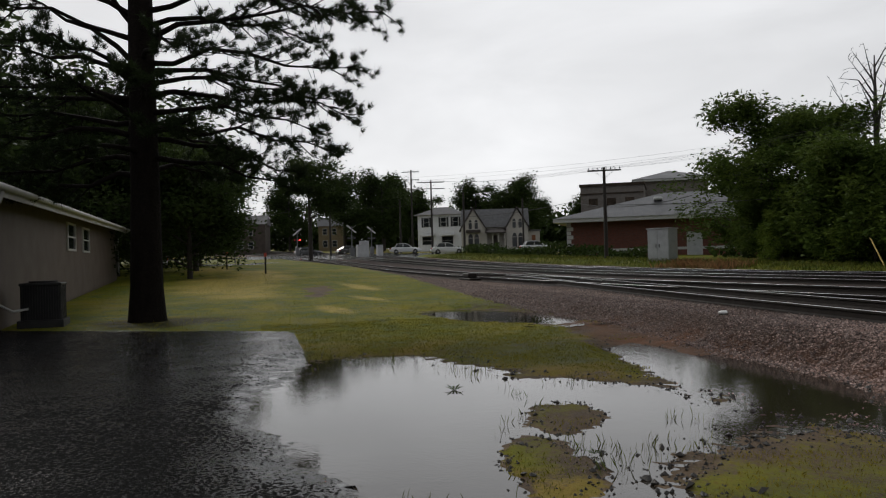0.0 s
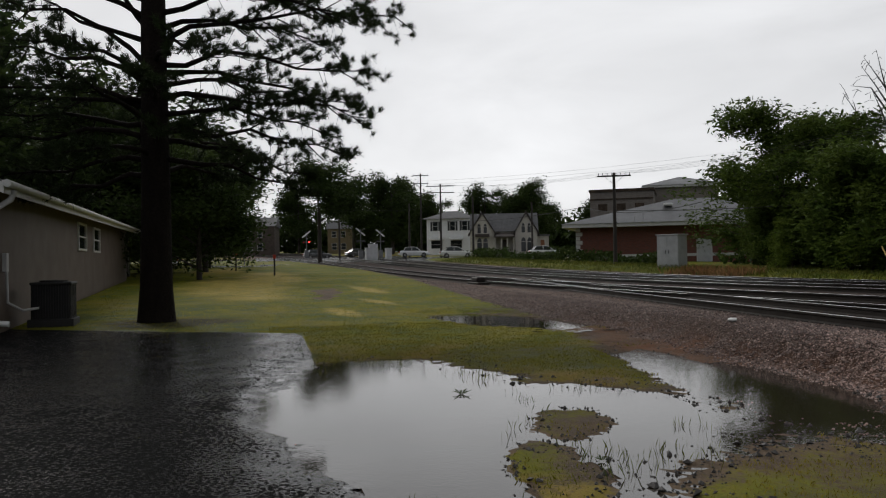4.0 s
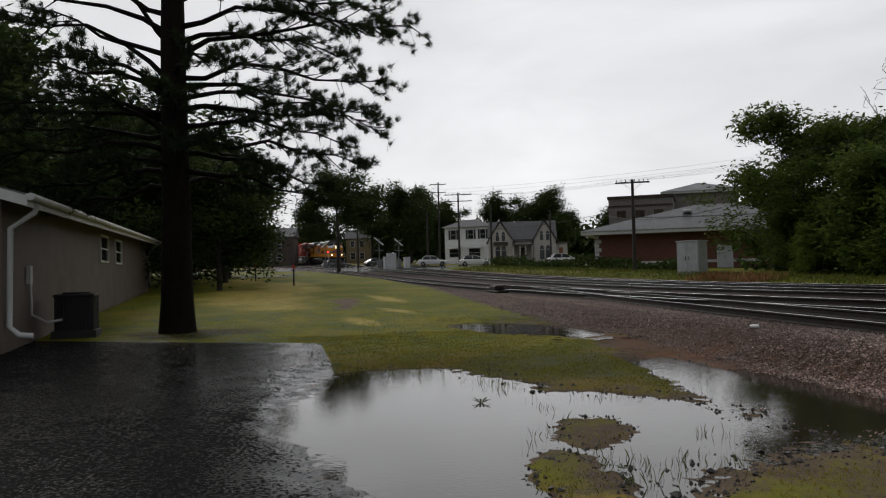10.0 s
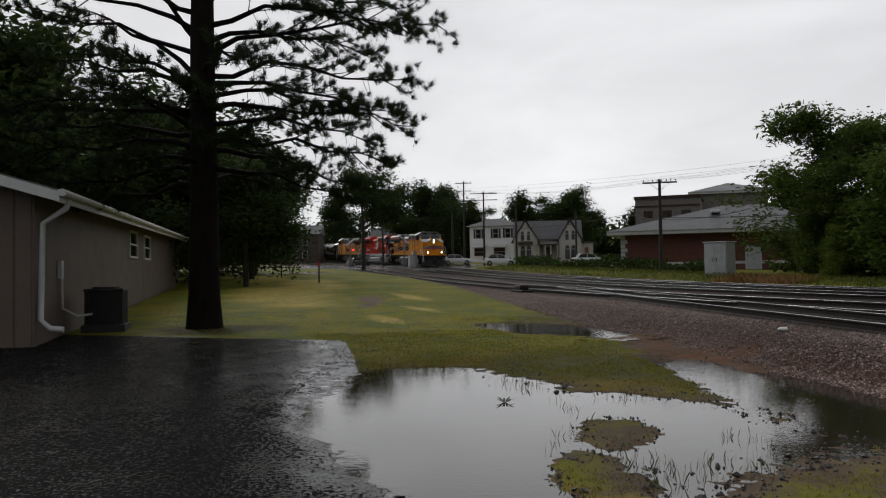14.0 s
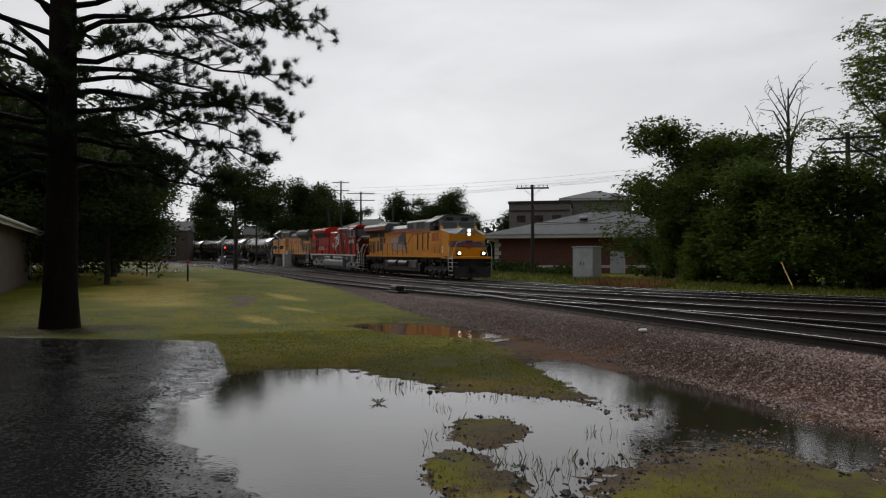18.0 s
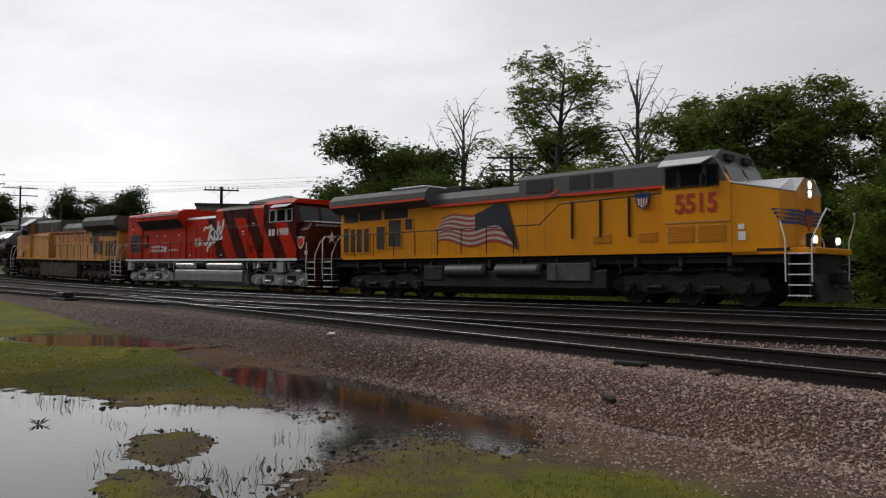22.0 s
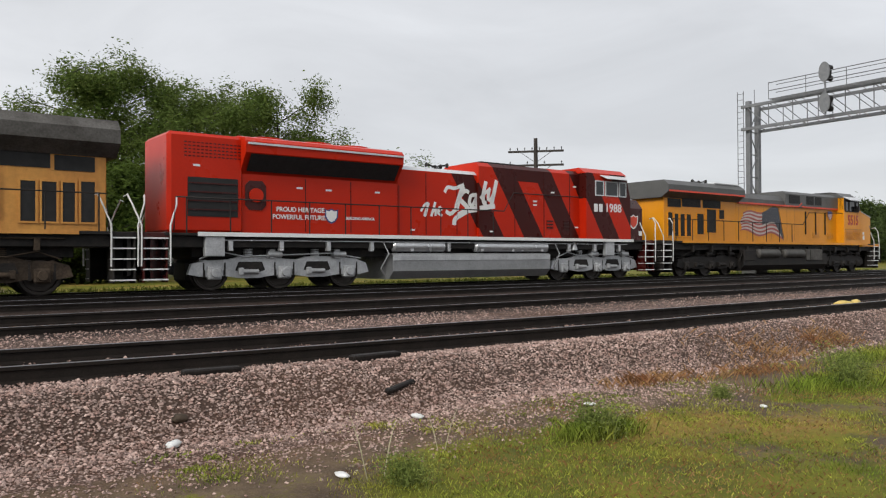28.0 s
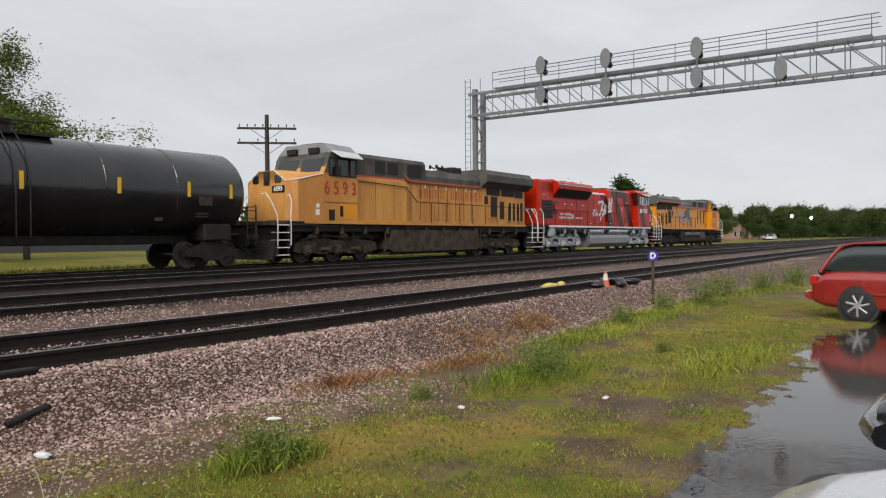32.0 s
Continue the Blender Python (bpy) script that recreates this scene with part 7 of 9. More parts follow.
def wire(pts, sag, r=0.012):
    w = MB()
    for a, b in zip(pts[:-1], pts[1:]):
        a, b = Vector(a), Vector(b)
        w.tube([a.lerp(b, i / 8) - Vector((0, 0, sag * 4 * (i / 8) * (1 - i / 8))) for i in range(9)], r, 4)
    return tagged(w.made("overhead_wire", WIRE), "thin dark overhead wire strung between poles", "wire", group="overhead wires")


for dy in (-1.0, -0.4, 0.4, 1.0):
    wire([(-104.7, 26.2 + dy, 12.4), (-54.7, 27.6 + dy, 8.2), (-29.5, 32.7 + dy, 8.4)], 0.5, 0.008)
for dz in (0, 0.5):
    wire([(-117, 13.4, 12.5 + dz), (-114.2, 25.5, 13.4 + dz), (-60, 60, 13.0 + dz)], 0.8, 0.012)
wire([(-117, 13.4, 10.0), (-104.7, 26.2, 9.5)], 0.6, 0.025)
wire([(-150, -6, 10.0), (-117, 13.4, 10.5)], 0.8, 0.025)
wire([(-54.7, 27.6, 5.3), (-29.5, 32.7, 4.4), (6, 40, 5.2)], 0.25, 0.03)
wire([(-104.7, 26.2, 7.5), (-66, 30, 6.4), (-45, 29, 5.2)], 0.6, 0.03)

# ---------------------------------------------------------------- level crossing
SIGN_RED = glow("crossing_lamp_red", (1.0, 0.04, 0.03), 8.0)
for cx, cy, turn in ((-100.6, 14.3, 0), (-110.6, 18.6, 0), (-117.5, 8.5, 180)):
    g = thing("crossing_signal", "railway crossing mast with white crossbuck and red lamps", "crossing signal", (cx, cy, float(base_rise(cx)) + 0.1), -90 + turn, "crossing signals")
    MB().cyl((0, 0, 0), (0, 0, 3.9), 0.07, n=10).made("mast", GALV, g)
    for s in (-1, 1):
        bk = MB().add([(-0.6 * s - 0.08, -0.1, 3.1), (-0.6 * s + 0.08, -0.1, 3.0), (0.6 * s + 0.08, -0.1, 4.0), (0.6 * s - 0.08, -0.1, 4.1), (-0.6 * s - 0.08, -0.08, 3.1), (-0.6 * s + 0.08, -0.08, 3.0), (0.6 * s + 0.08, -0.08, 4.0), (0.6 * s - 0.08, -0.08, 4.1)], [(0, 1, 2, 3), (7, 6, 5, 4), (0, 4, 5, 1), (1, 5, 6, 2), (2, 6, 7, 3), (3, 7, 4, 0)])
        bk.made("crossbuck", WHITE_P, g)
        MB().cyl((s * 0.4, -0.12, 2.35), (s * 0.4, -0.06, 2.35), 0.24, n=16).made("lamp_backing", UNDER, g)
        MB().cyl((s * 0.4, -0.14, 2.35), (s * 0.4, -0.12, 2.35), 0.11, n=16).made("lamp", SIGN_RED if s > 0 else NUM_RED, g, "red crossing lamp")
    MB().box(-0.55, 0.55, -0.06, 0.06, 2.3, 2.4).made("lamp_arm", GALV, g)
    MB().box(-0.3, 0.3, -0.2, 0.3, 0, 1.1, 0.03).made("gate_mechanism", GALV, g)
for cx, cy, w, h in ((-103.5, 15.8, 0.9, 1.7), (-105.0, 16.6, 1.2, 2.2), (-107.5, 19.2, 0.8, 1.6), (-80.0, -0.4, 0.45, 0.6), (-86.0, -3.4, 0.4, 0.8)):
    c = thing("relay_box", "pale grey steel railway relay box", "equipment box", (cx, cy, ground_z(cx, cy)), -80, "relay boxes")
    if h < 1:
        MB().cyl((0, 0, -0.1), (0, 0, 1.6), 0.06, n=8).made("post", GALV, c)
        MB().box(-w / 2, w / 2, -0.2, 0.2, 1.5, 1.5 + h, 0.02).made("body", CABINET, c)
    else:
        MB().box(-w / 2, w / 2, -0.35, 0.35, -0.1, h, 0.03).made("body", CABINET, c)
    MB().box(-w / 2 - 0.05, w / 2 + 0.05, -0.4, 0.4, h if h > 1 else 1.5 + h, (h if h > 1 else 1.5 + h) + 0.05).made("lid", CABINET, c)
for cx, cy, h in ((-60.0, -0.9, 1.15), (-48.5, 1.55, 1.1)):
    c = thing("marker_post", "short dark steel marker post in the grass", "post", (cx, cy, ground_z(cx, cy)), 0, "marker posts")
    MB().box(-0.05, 0.05, -0.05, 0.05, -0.2, h, 0.01).made("post", UNDER, c)
    MB().box(-0.06, 0.06, -0.09, 0.09, h - 0.05, h + 0.18, 0.01).made("marker_head", NUM_RED, c)

# ---------------------------------------------------------------- signal gantry
gan = thing("signal_gantry", "galvanized steel truss gantry over the tracks with oval signal heads", "signal gantry", (42.0, 0, 0.3))
GY0, GY1, GB, GT = 3.6, 27.5, 8.85, 10.2
for y, nm in ((GY0, "near"), (GY1, "far")):
    c = MB().box(-0.6, 0.6, y - 0.5, y + 0.5, -0.2, 0.5, 0.04).made("footing", CONCRETE, gan)
    for s in (-1, 1):
        MB().box(s * 0.45 - 0.13, s * 0.45 + 0.13, y - 0.14, y + 0.14, 0.3, GT + 0.35, 0.01).made("leg", GALV, gan)
    br = MB()
    for k in range(7):
        z = 0.6 + k * 1.35
        s = 1 if k % 2 else -1
        br.tube([(s * 0.45, y, z), (-s * 0.45, y, z + 1.35)], 0.04, 6).tube([(-0.45, y, z), (0.45, y, z)], 0.035, 6)
    br.made("leg_bracing", GALV, gan)
for s in (-1, 1):
    for z in (GB, GT):
        MB().box(s * 0.75 - 0.055, s * 0.75 + 0.055, GY0 - 0.3, GY1 + 0.3, z - 0.09, z + 0.09, 0.01).made("chord", GALV, gan)
    n = 16
    for k in range(n):
        y0, y1 = GY0 + (GY1 - GY0) * k / n, GY0 + (GY1 - GY0) * (k + 1) / n
        MB().tube([(s * 0.75, y0, GB), (s * 0.75, y1, GT)], 0.027, 6).made("diagonal", GALV, gan)
        MB().cyl((s * 0.75, y1, GB), (s * 0.75, y1, GT), 0.028, n=6).made("vertical", GALV, gan)
deck = MB()
for k in range(28):
    y = GY0 + (GY1 - GY0) * k / 28
    deck.tube([(-0.75, y, GB), (0.75, y + 0.4, GB)], 0.025, 5)
    deck.tube([(-0.75, y, GT), (0.75, y + 0.4, GT)], 0.02, 5)
tagged(deck.made("lacing", GALV, gan), kind="stuff")
grate = MB()
for x in (-1.5, -1.35, -1.2, -1.05, -0.9):
    grate.box(x - 0.008, x + 0.008, GY0 + 1.8, GY1 - 2.0, GT + 0.02, GT + 0.05)
for k in range(40):
    y = GY0 + 1.8 + k * (GY1 - GY0 - 3.8) / 39
    grate.box(-1.52, -0.82, y - 0.008, y + 0.008, GT + 0.025, GT + 0.045)
grate.made("walkway", GALV, gan, "open steel grating walkway")
for z in (GT + 0.5, GT + 0.95):
    MB().tube([(-1.55, GY0 + 1.5, z), (-1.55, GY1 - 2.0, z)], 0.025).made("walkway_rail", GALV, gan)
    MB().tube([(-0.8, GY0 + 1.5, z), (-0.8, GY1 - 2.0, z)], 0.02).made("walkway_rail", GALV, gan)
for k in range(10):
    y = GY0 + 1.8 + k * (GY1 - GY0 - 3.8) / 9
    MB().cyl((-1.55, y, GT), (-1.55, y, GT + 0.95), 0.02, n=6).made("rail_post", GALV, gan)
MB().cyl((0.45, GY1 + 0.2, GT), (0.45, GY1 + 0.2, GT + 1.2), 0.02, n=6).made("lightning_rod", GALV, gan)
lad = MB()
for s in (-0.2, 0.2):
    lad.cyl((-0.6, GY1 + 0.45 + s, 0.2), (-0.6, GY1 + 0.45 + s, GT + 1.0), 0.025, n=6)
for k in range(30):
    lad.cyl((-0.6, GY1 + 0.25, 0.6 + k * 0.36), (-0.6, GY1 + 0.65, 0.6 + k * 0.36), 0.015, n=5)
lad.made("ladder", GALV, gan)


SIGNAL_GREY = mat("dull_signal_paint", (0.16, 0.165, 0.17), 0.5, 0, 0.2, 5, 40, 0.1)


def signal_head(y, z):
    y -= 0.4
    o = [(0.30 * math.cos(a), z + 0.54 * math.sin(a)) for a in [6.283 * k / 24 for k in range(24)]]
    b = MB().prism([(y + p, q) for p, q in o], "x", -1.72, -1.66).made("signal_head", SIGNAL_GREY, gan, "oval grey signal head")
    MB().prism([(y + p * 0.75, z + (q - z) * 0.8) for p, q in o], "x", -1.66, -1.35).made("signal_case", UNDER, b)
    for dz in (0.28, -0.28):
        MB().cyl((-1.36, y, z + dz), (-1.05, y, z + dz), 0.16, n=12).made("hood", UNDER, b)
    MB().cyl((-1.7, y + 0.15, z), (-0.75, y + 0.15, z), 0.04, n=6).made("bracket", GALV, b)
    MB().cyl((-1.6, y, GB), (-1.6, y, z), 0.05, n=6).made("mast", GALV, b)


for y, zz in ((22.55, (9.45, 11.1)), (18.55, (9.42, 10.95)), (13.6, (9.3, 10.78)), (9.6, (9.2,))):
    for z in zz:
        signal_head(y, z)

# ---------------------------------------------------------------- cars
TYRE = mat("tyre_rubber", (0.02, 0.02, 0.02), 0.8, 0, 0.3, 6, 60, 0.3)
RIM = mat("alloy_rim", (0.45, 0.45, 0.46), 0.35, 0.5, 0.15, 6, 40, 0.03)
TAIL = mat("tail_lamp_red", (0.45, 0.02, 0.015), 0.12, 0, 0.1, 5, 30, 0.0)
AMBER = mat("amber_lens", (0.75, 0.22, 0.04), 0.12, 0, 0.1, 5, 30, 0.0)
BUMPER = mat("black_plastic", (0.025, 0.025, 0.026), 0.5, 0, 0.2, 5, 40, 0.1)
CAR_GLASS = mat("tinted_car_glass", (0.025, 0.032, 0.032), 0.05, 0, 0.1, 3, 20, 0.0, spec=0.7)
LAMP_CHROME = mat("lamp_reflector", (0.78, 0.79, 0.80), 0.2, 0.2, 0.25, 9, 30, 0.05)
LAMP_BOWL = mat("lamp_bowl", (0.62, 0.63, 0.66), 0.10, 0.9, 0.2, 7, 30, 0.05)


def car_paint(name, col, metal=0.3):
    return mat(name, col, 0.28, metal, 0.06, 1.5, 200, 0.02, coat=0.9)


def section(y, w, zb, zt, r, n=6):
    """A rounded box outline across a car at length y."""
    pts = []
    for cx, cz, a0, rr in ((w - r, zt - r, 0, r), (-w + r, zt - r, 90, r), (-w + 0.1, zb + 0.1, 180, 0.1), (w - 0.1, zb + 0.1, 270, 0.1)):
        for i in range(n + 1):
            a = math.radians(a0 + 90 * i / n)
            pts.append((cx + rr * math.cos(a), y, cz + rr * math.sin(a)))
    return pts


def car(label, at, turn, paint, wagon=False, detail=False):
    """A passenger car; its nose points to local +y."""
    c = thing("car", label, "car", at, turn, "parked cars")
    hl = 2.2
    st = [(-hl, 0.62, 0.42, 0.66, 0.12), (-hl + 0.06, 0.76, 0.34, 0.78, 0.16), (-hl + 0.3, 0.82, 0.26, 0.92 if wagon else 0.95, 0.16), (-1.2, 0.84, 0.22, 0.93, 0.15), (0.0, 0.85, 0.20, 0.92, 0.15), (0.8, 0.85, 0.20, 0.91, 0.18),
          (1.3, 0.84, 0.22, 0.86, 0.22), (1.7, 0.82, 0.24, 0.80, 0.24), (1.95, 0.78, 0.26, 0.73, 0.24), (2.1, 0.70, 0.30, 0.66, 0.2), (2.2, 0.56, 0.34, 0.58, 0.11)]
    # finer stations for a smooth skin
    fine = []
    for a, b in zip(st[:-1], st[1:]):
        for k in range(4):
            fine.append([p + (q - p) * k / 4 for p, q in zip(a, b)])
    fine.append(list(st[-1]))
    sm = fine[:1]
    for i in range(1, len(fine) - 1):
        sm.append([fine[i][0]] + [(fine[i - 1][j] + 2 * fine[i][j] + fine[i + 1][j]) / 4 for j in range(1, 5)])
    sm.append(fine[-1])
    MB().loft([section(*s) for s in sm]).made("body", paint, c)
    rear = -2.05 if wagon else -1.6
    gh_ = [(rear, 0.72, 0.85, 0.95, 0.05), (rear + 0.35, 0.70, 0.85, 1.36, 0.14), (rear + 0.6, 0.66, 0.85, 1.42, 0.16), (-0.2, 0.66, 0.85, 1.44, 0.16), (0.25, 0.68, 0.85, 1.38, 0.14), (0.95, 0.74, 0.85, 0.93, 0.05)]
    MB().loft([section(*s) for s in gh_]).made("cabin_glass", CAR_GLASS, c, "tinted windows")
    MB().loft([section(y, w * 0.93, zt - 0.05, zt + 0.015, 0.03) for y, w, zb, zt, r in gh_[1:5]]).made("roof", paint, c)
    for s in (-1, 1):
        for y0, y1 in ((0.95, 0.22), (-0.35, -0.35), (rear + 0.05, rear + 0.4)):
            MB().tube([(s * 0.745, y0, 0.90), (s * 0.70, (y0 + y1) / 2, 1.18), (s * 0.645, y1, 1.40)], 0.035, 6).made("pillar", paint, c)
        MB().box(s * 0.80, s * 0.93, 0.62, 0.78, 0.92, 1.04, 0.03).made("mirror", paint, c)
        MB().box(s * 0.845, s * 0.862, -1.1, 0.75, 0.50, 0.54, 0.006).made("side_trim", paint, c)
        for y in (-1.32, 1.34):
            a = MB()
            a.cyl((s * 0.60, y, 0.31), (s * 0.838, y, 0.31), 0.36, n=28)
            a.made("wheel_arch", BUMPER, c)
            w = MB()
            w.loft([[(s * x, y + r * math.cos(t), 0.31 + r * math.sin(t)) for t in [6.283 * k / 28 for k in range(28)]] for x, r in ((0.66, 0.22), (0.67, 0.30), (0.70, 0.315), (0.82, 0.315), (0.855, 0.30), (0.858, 0.215))])
            wh_ = w.made("wheel", TYRE, c)
            rm = MB().cyl((s * 0.80, y, 0.31), (s * 0.845, y, 0.31), 0.215, n=24)
            for k in range(7):
                t = 6.283 * k / 7
                rm.tube([(s * 0.862, y + 0.04 * math.cos(t), 0.31 + 0.04 * math.sin(t)), (s * 0.858, y + 0.20 * math.cos(t + 0.2), 0.31 + 0.20 * math.sin(t + 0.2))], 0.025, 5)
            rm.cyl((s * 0.84, y, 0.31), (s * 0.872, y, 0.31), 0.05, n=12)
            rm.made("rim", RIM, wh_, "light alloy rim")
        # lamps
        n_, c_ = Vector((s * 0.69, 0.50, 0.53)).normalized(), Vector((s * 0.69, 1.985, 0.625))
        u_ = Vector((-s * 0.40, 0.88, -0.28))
        u_ = (u_ - n_ * u_.dot(n_)).normalized()
        v_ = n_.cross(u_) * (1 if s < 0 else -1)

        def lamp(k, lift, a0=0.0, b0=0.0, n=24):
            r = []
            for i in range(n):
                th = 6.28318 * i / n
                a, b = a0 + k * 0.128 * math.cos(th), b0 + k * (0.078 + 0.012 * math.cos(th)) * math.sin(th)
                r.append(tuple(c_ + u_ * a + v_ * b + n_ * (lift - 1.3 * (a * a + b * b))))
            return r
        MB().loft([lamp(1.03, -0.03), lamp(1.03, 0.034), lamp(1.0, 0.034), lamp(1.0, 0.02)], False).made("headlight_frame", BUMPER, c)
        hd = MB().loft([lamp(1.0, -0.02), lamp(1.0, 0.028)], False).made("headlight", LAMP_CHROME, c, "clear wrap-around headlight")
        for a0, b0, k in ((0.06, 0.022, 0.34), (0.055, -0.03, 0.28), (-0.005, -0.01, 0.30)):
            MB().loft([lamp(k, 0.026, a0, b0), lamp(k * 0.92, 0.036, a0, b0), lamp(k * 0.6, 0.030, a0, b0)], False).made("reflector_bowl", LAMP_BOWL, hd)
        MB().loft([lamp(0.36, 0.026, -0.068, -0.024, 4), lamp(0.33, 0.036, -0.068, -0.024, 4)], False).made("turn_lens", AMBER, hd, "amber turn lens")
        MB().box(s * 0.50, s * 0.80, -2.17, -2.06, 0.66, 0.84, 0.02).made("tail_lamp", TAIL, c, "red tail lamp")
    MB().tube([(-0.74, -2.18, 0.46), (-0.6, -2.26, 0.46), (0.6, -2.26, 0.46), (0.74, -2.18, 0.46)], 0.085, 8).made("rear_bumper", paint, c)
    MB().tube([(-0.66, 2.14, 0.42), (-0.4, 2.24, 0.42), (0.4, 2.24, 0.42), (0.66, 2.14, 0.42)], 0.08, 8).made("front_bumper", paint, c)
    MB().box(-0.25, 0.25, -2.20, -2.17, 0.60, 0.72).made("plate", WHITE_TRIM, c, "blank licence plate")
    MB().box(-0.3, 0.3, 2.17, 2.212, 0.46, 0.53, 0.01).made("grille", BUMPER, c)
    if detail:
        for s in (-1, 1):
            MB().cyl((s * 0.3, 1.15, 0.885), (s * 0.3, 1.15, 0.905), 0.02, n=8).made("washer_nozzle", BUMPER, c)
            MB().tube([(s * 0.1, 0.98, 0.935), (s * 0.62, 0.9, 0.99)], 0.01, 5).made("wiper", BUMPER, c)
    return c


SILVER_CAR = car_paint("silver_car_paint", (0.62, 0.63, 0.65), 0.45)
RED_CAR = car_paint("red_car_paint", (0.30, 0.018, 0.014), 0.2)
BLACK_CAR = car_paint("black_car_paint", (0.012, 0.013, 0.016), 0.2)
WHITE_CAR = car_paint("white_car_paint", (0.62, 0.63, 0.64), 0.0)
DARK_CAR = car_paint("dark_grey_car_paint", (0.05, 0.052, 0.055), 0.3)
car("silver sedan parked facing the tracks in shallow water", (3.79, -1.0, -0.045), 0, SILVER_CAR, detail=True)
car("black sedan parked facing the tracks", (7.05, -1.15, -0.03), 0, BLACK_CAR)
car("red station wagon parked with its tail to the tracks", (17.6, 1.2, -0.02), 172, RED_CAR, wagon=True)
for x, y, t, p, lab in ((-107.8, 23.0, -12, WHITE_CAR, "white hatchback on the street by the crossing"), (-95.5, 25.9, -10, WHITE_CAR, "white sedan parked behind the tracks"), (-90.8, 36.1, -8, WHITE_CAR, "white sedan parked before the cottage"),
                        (-122.0, 10.5, 10, DARK_CAR, "dark car waiting at the crossing"), (-130.0, 18.0, 20, DARK_CAR, "dark car beyond the crossing"), (-69.0, -6.8, 100, SILVER_CAR, "silver car on the side street behind the lawn")):
    car(lab, (x, y, ground_z(x, y)), t, p)
for k in range(4):
    x, y = 195 + 7 * k, 46 + 2 * k
    car("parked car far down the line", (x, y, ground_z(x, y)), 90, (WHITE_CAR, SILVER_CAR, DARK_CAR, WHITE_CAR)[k])

# ---------------------------------------------------------------- small things beside the tracks
SIGN_BLUE = mat("blue_sign_face", (0.045, 0.030, 0.30), 0.35, 0, 0.08, 5, 40, 0.02)
ds = thing("letter_sign", "round blue sign with a white letter D on a rusty post", "sign", (18.4, 7.05, ground_z(18.4, 7.05)), 110)
MB().box(-0.035, 0.035, -0.02, 0.02, -0.2, 1.05).made("post", UNDER_BROWN, ds)
disc = MB().cyl((0, -0.02, 1.12), (0, -0.045, 1.12), 0.122, n=28).made("disc", SIGN_BLUE, ds)
words("D", 0.18, WHITE_P, disc, "letter", pose(0, -0.05, 1.12, 90, 0, 0), "white letter D", 0.008)
ds.rotation_euler = (0, 0, radians(-69))

CONE_O = mat("faded_orange_plastic", (0.50, 0.13, 0.05), 0.6, 0, 0.2, 6, 40, 0.1)
cone = thing("traffic_cone", "faded orange and white traffic cone by the rails", "traffic cone", (17.9, 8.0, ground_z(17.9, 8.0)))
cone.scale = (0.82, 0.82, 0.82)
MB().box(-0.17, 0.17, -0.17, 0.17, 0, 0.03, 0.008).made("base", CONE_O, cone)
MB().cyl((0, 0, 0.03), (0, 0, 0.20), 0.12, 0.085, 20).made("cone", CONE_O, cone)
MB().cyl((0, 0, 0.20), (0, 0, 0.38), 0.085, 0.050, 20).made("white_band", WHITE_TRIM, cone, "white band")
MB().cyl((0, 0, 0.38), (0, 0, 0.46), 0.050, 0.032, 20).made("tip", CONE_O, cone)
BAG = mat("black_plastic_bag", (0.012, 0.012, 0.013), 0.3, 0, 0.3, 6, 20, 0.3)


def lump(name, at, size, m, label, category, seed, group=""):
    """An uneven rounded lump."""
    rr = np.random.RandomState(seed)
    rings = []
    for j in range(1, 7):
        t = math.pi * j / 7
        rings.append([(size[0] * math.sin(t) * math.cos(a) * rr.uniform(0.8, 1.2), size[1] * math.sin(t) * math.sin(a) * rr.uniform(0.8, 1.2), size[2] * (1 - math.cos(t)) * 0.5 * rr.uniform(0.9, 1.1)) for a in [6.283 * k / 12 for k in range(12)]])
    o = MB().loft(rings).made(name, m)
    o.matrix_world = pose(*at, 0, 0, seed * 47)
    return tagged(o, label, category, group)


for i, (x, y, s) in enumerate(((18.6, 7.95, 0.26), (17.35, 8.05, 0.3), (19.1, 7.85, 0.24), (18.2, 7.75, 0.2))):
    lump("plastic_bag", (x, y, ground_z(x, y)), (s, s * 0.6, 0.17), BAG, "crumpled black plastic sheet by the rails", "plastic bag", i + 1, "black bags")
YEL = mat("pale_yellow_foam", (0.62, 0.45, 0.13), 0.7, 0, 0.2, 6, 40, 0.2)
for i, (x, y) in enumerate(((16.6, 8.75), (17.3, 8.85))):
    lump("foam_block", (x, y, RAIL_Z - 0.16), (0.22, 0.1, 0.14), YEL, "pale yellow lump lying on the ties", "debris", 11 + i, "yellow lumps")
LITTER = mat("white_litter", (0.70, 0.70, 0.68), 0.5, 0, 0.15, 8, 40, 0.1)
for i, (x, y, s) in enumerate(((3.95, 6.12, 0.06), (5.7, 5.6, 0.045), (19.0, 6.3, 0.07), (7.0, 4.5, 0.04), (2.45, 4.75, 0.05), (-11.65, 8.05, 0.10), (8.2, 3.6, 0.04), (1.75, 6.3, 0.07))):
    lump("litter", (x, y, ground_z(x, y)), (s * 1.5, s * 0.8, s * 0.7), LITTER, "scrap of white litter on the ground", "litter", 21 + i, "litter")
for i, (x, y, s) in enumerate(((0.3, 6.45, 0.12), (-4.2, 8.0, 0.1), (1.9, 6.65, 0.08), (-6.1, 4.6, 0.045), (-4.6, 4.9, 0.04), (-6.3, 3.35, 0.035), (-5.4, 3.3, 0.04), (-5.9, 2.3, 0.03))):
    lump("dark_stone", (x, y, ground_z(x, y) - 0.02), (s, s * 0.8, s * 0.9), UNDER_BROWN, "dark wet stone on the muddy ground", "stone", 41 + i, "dark stones")


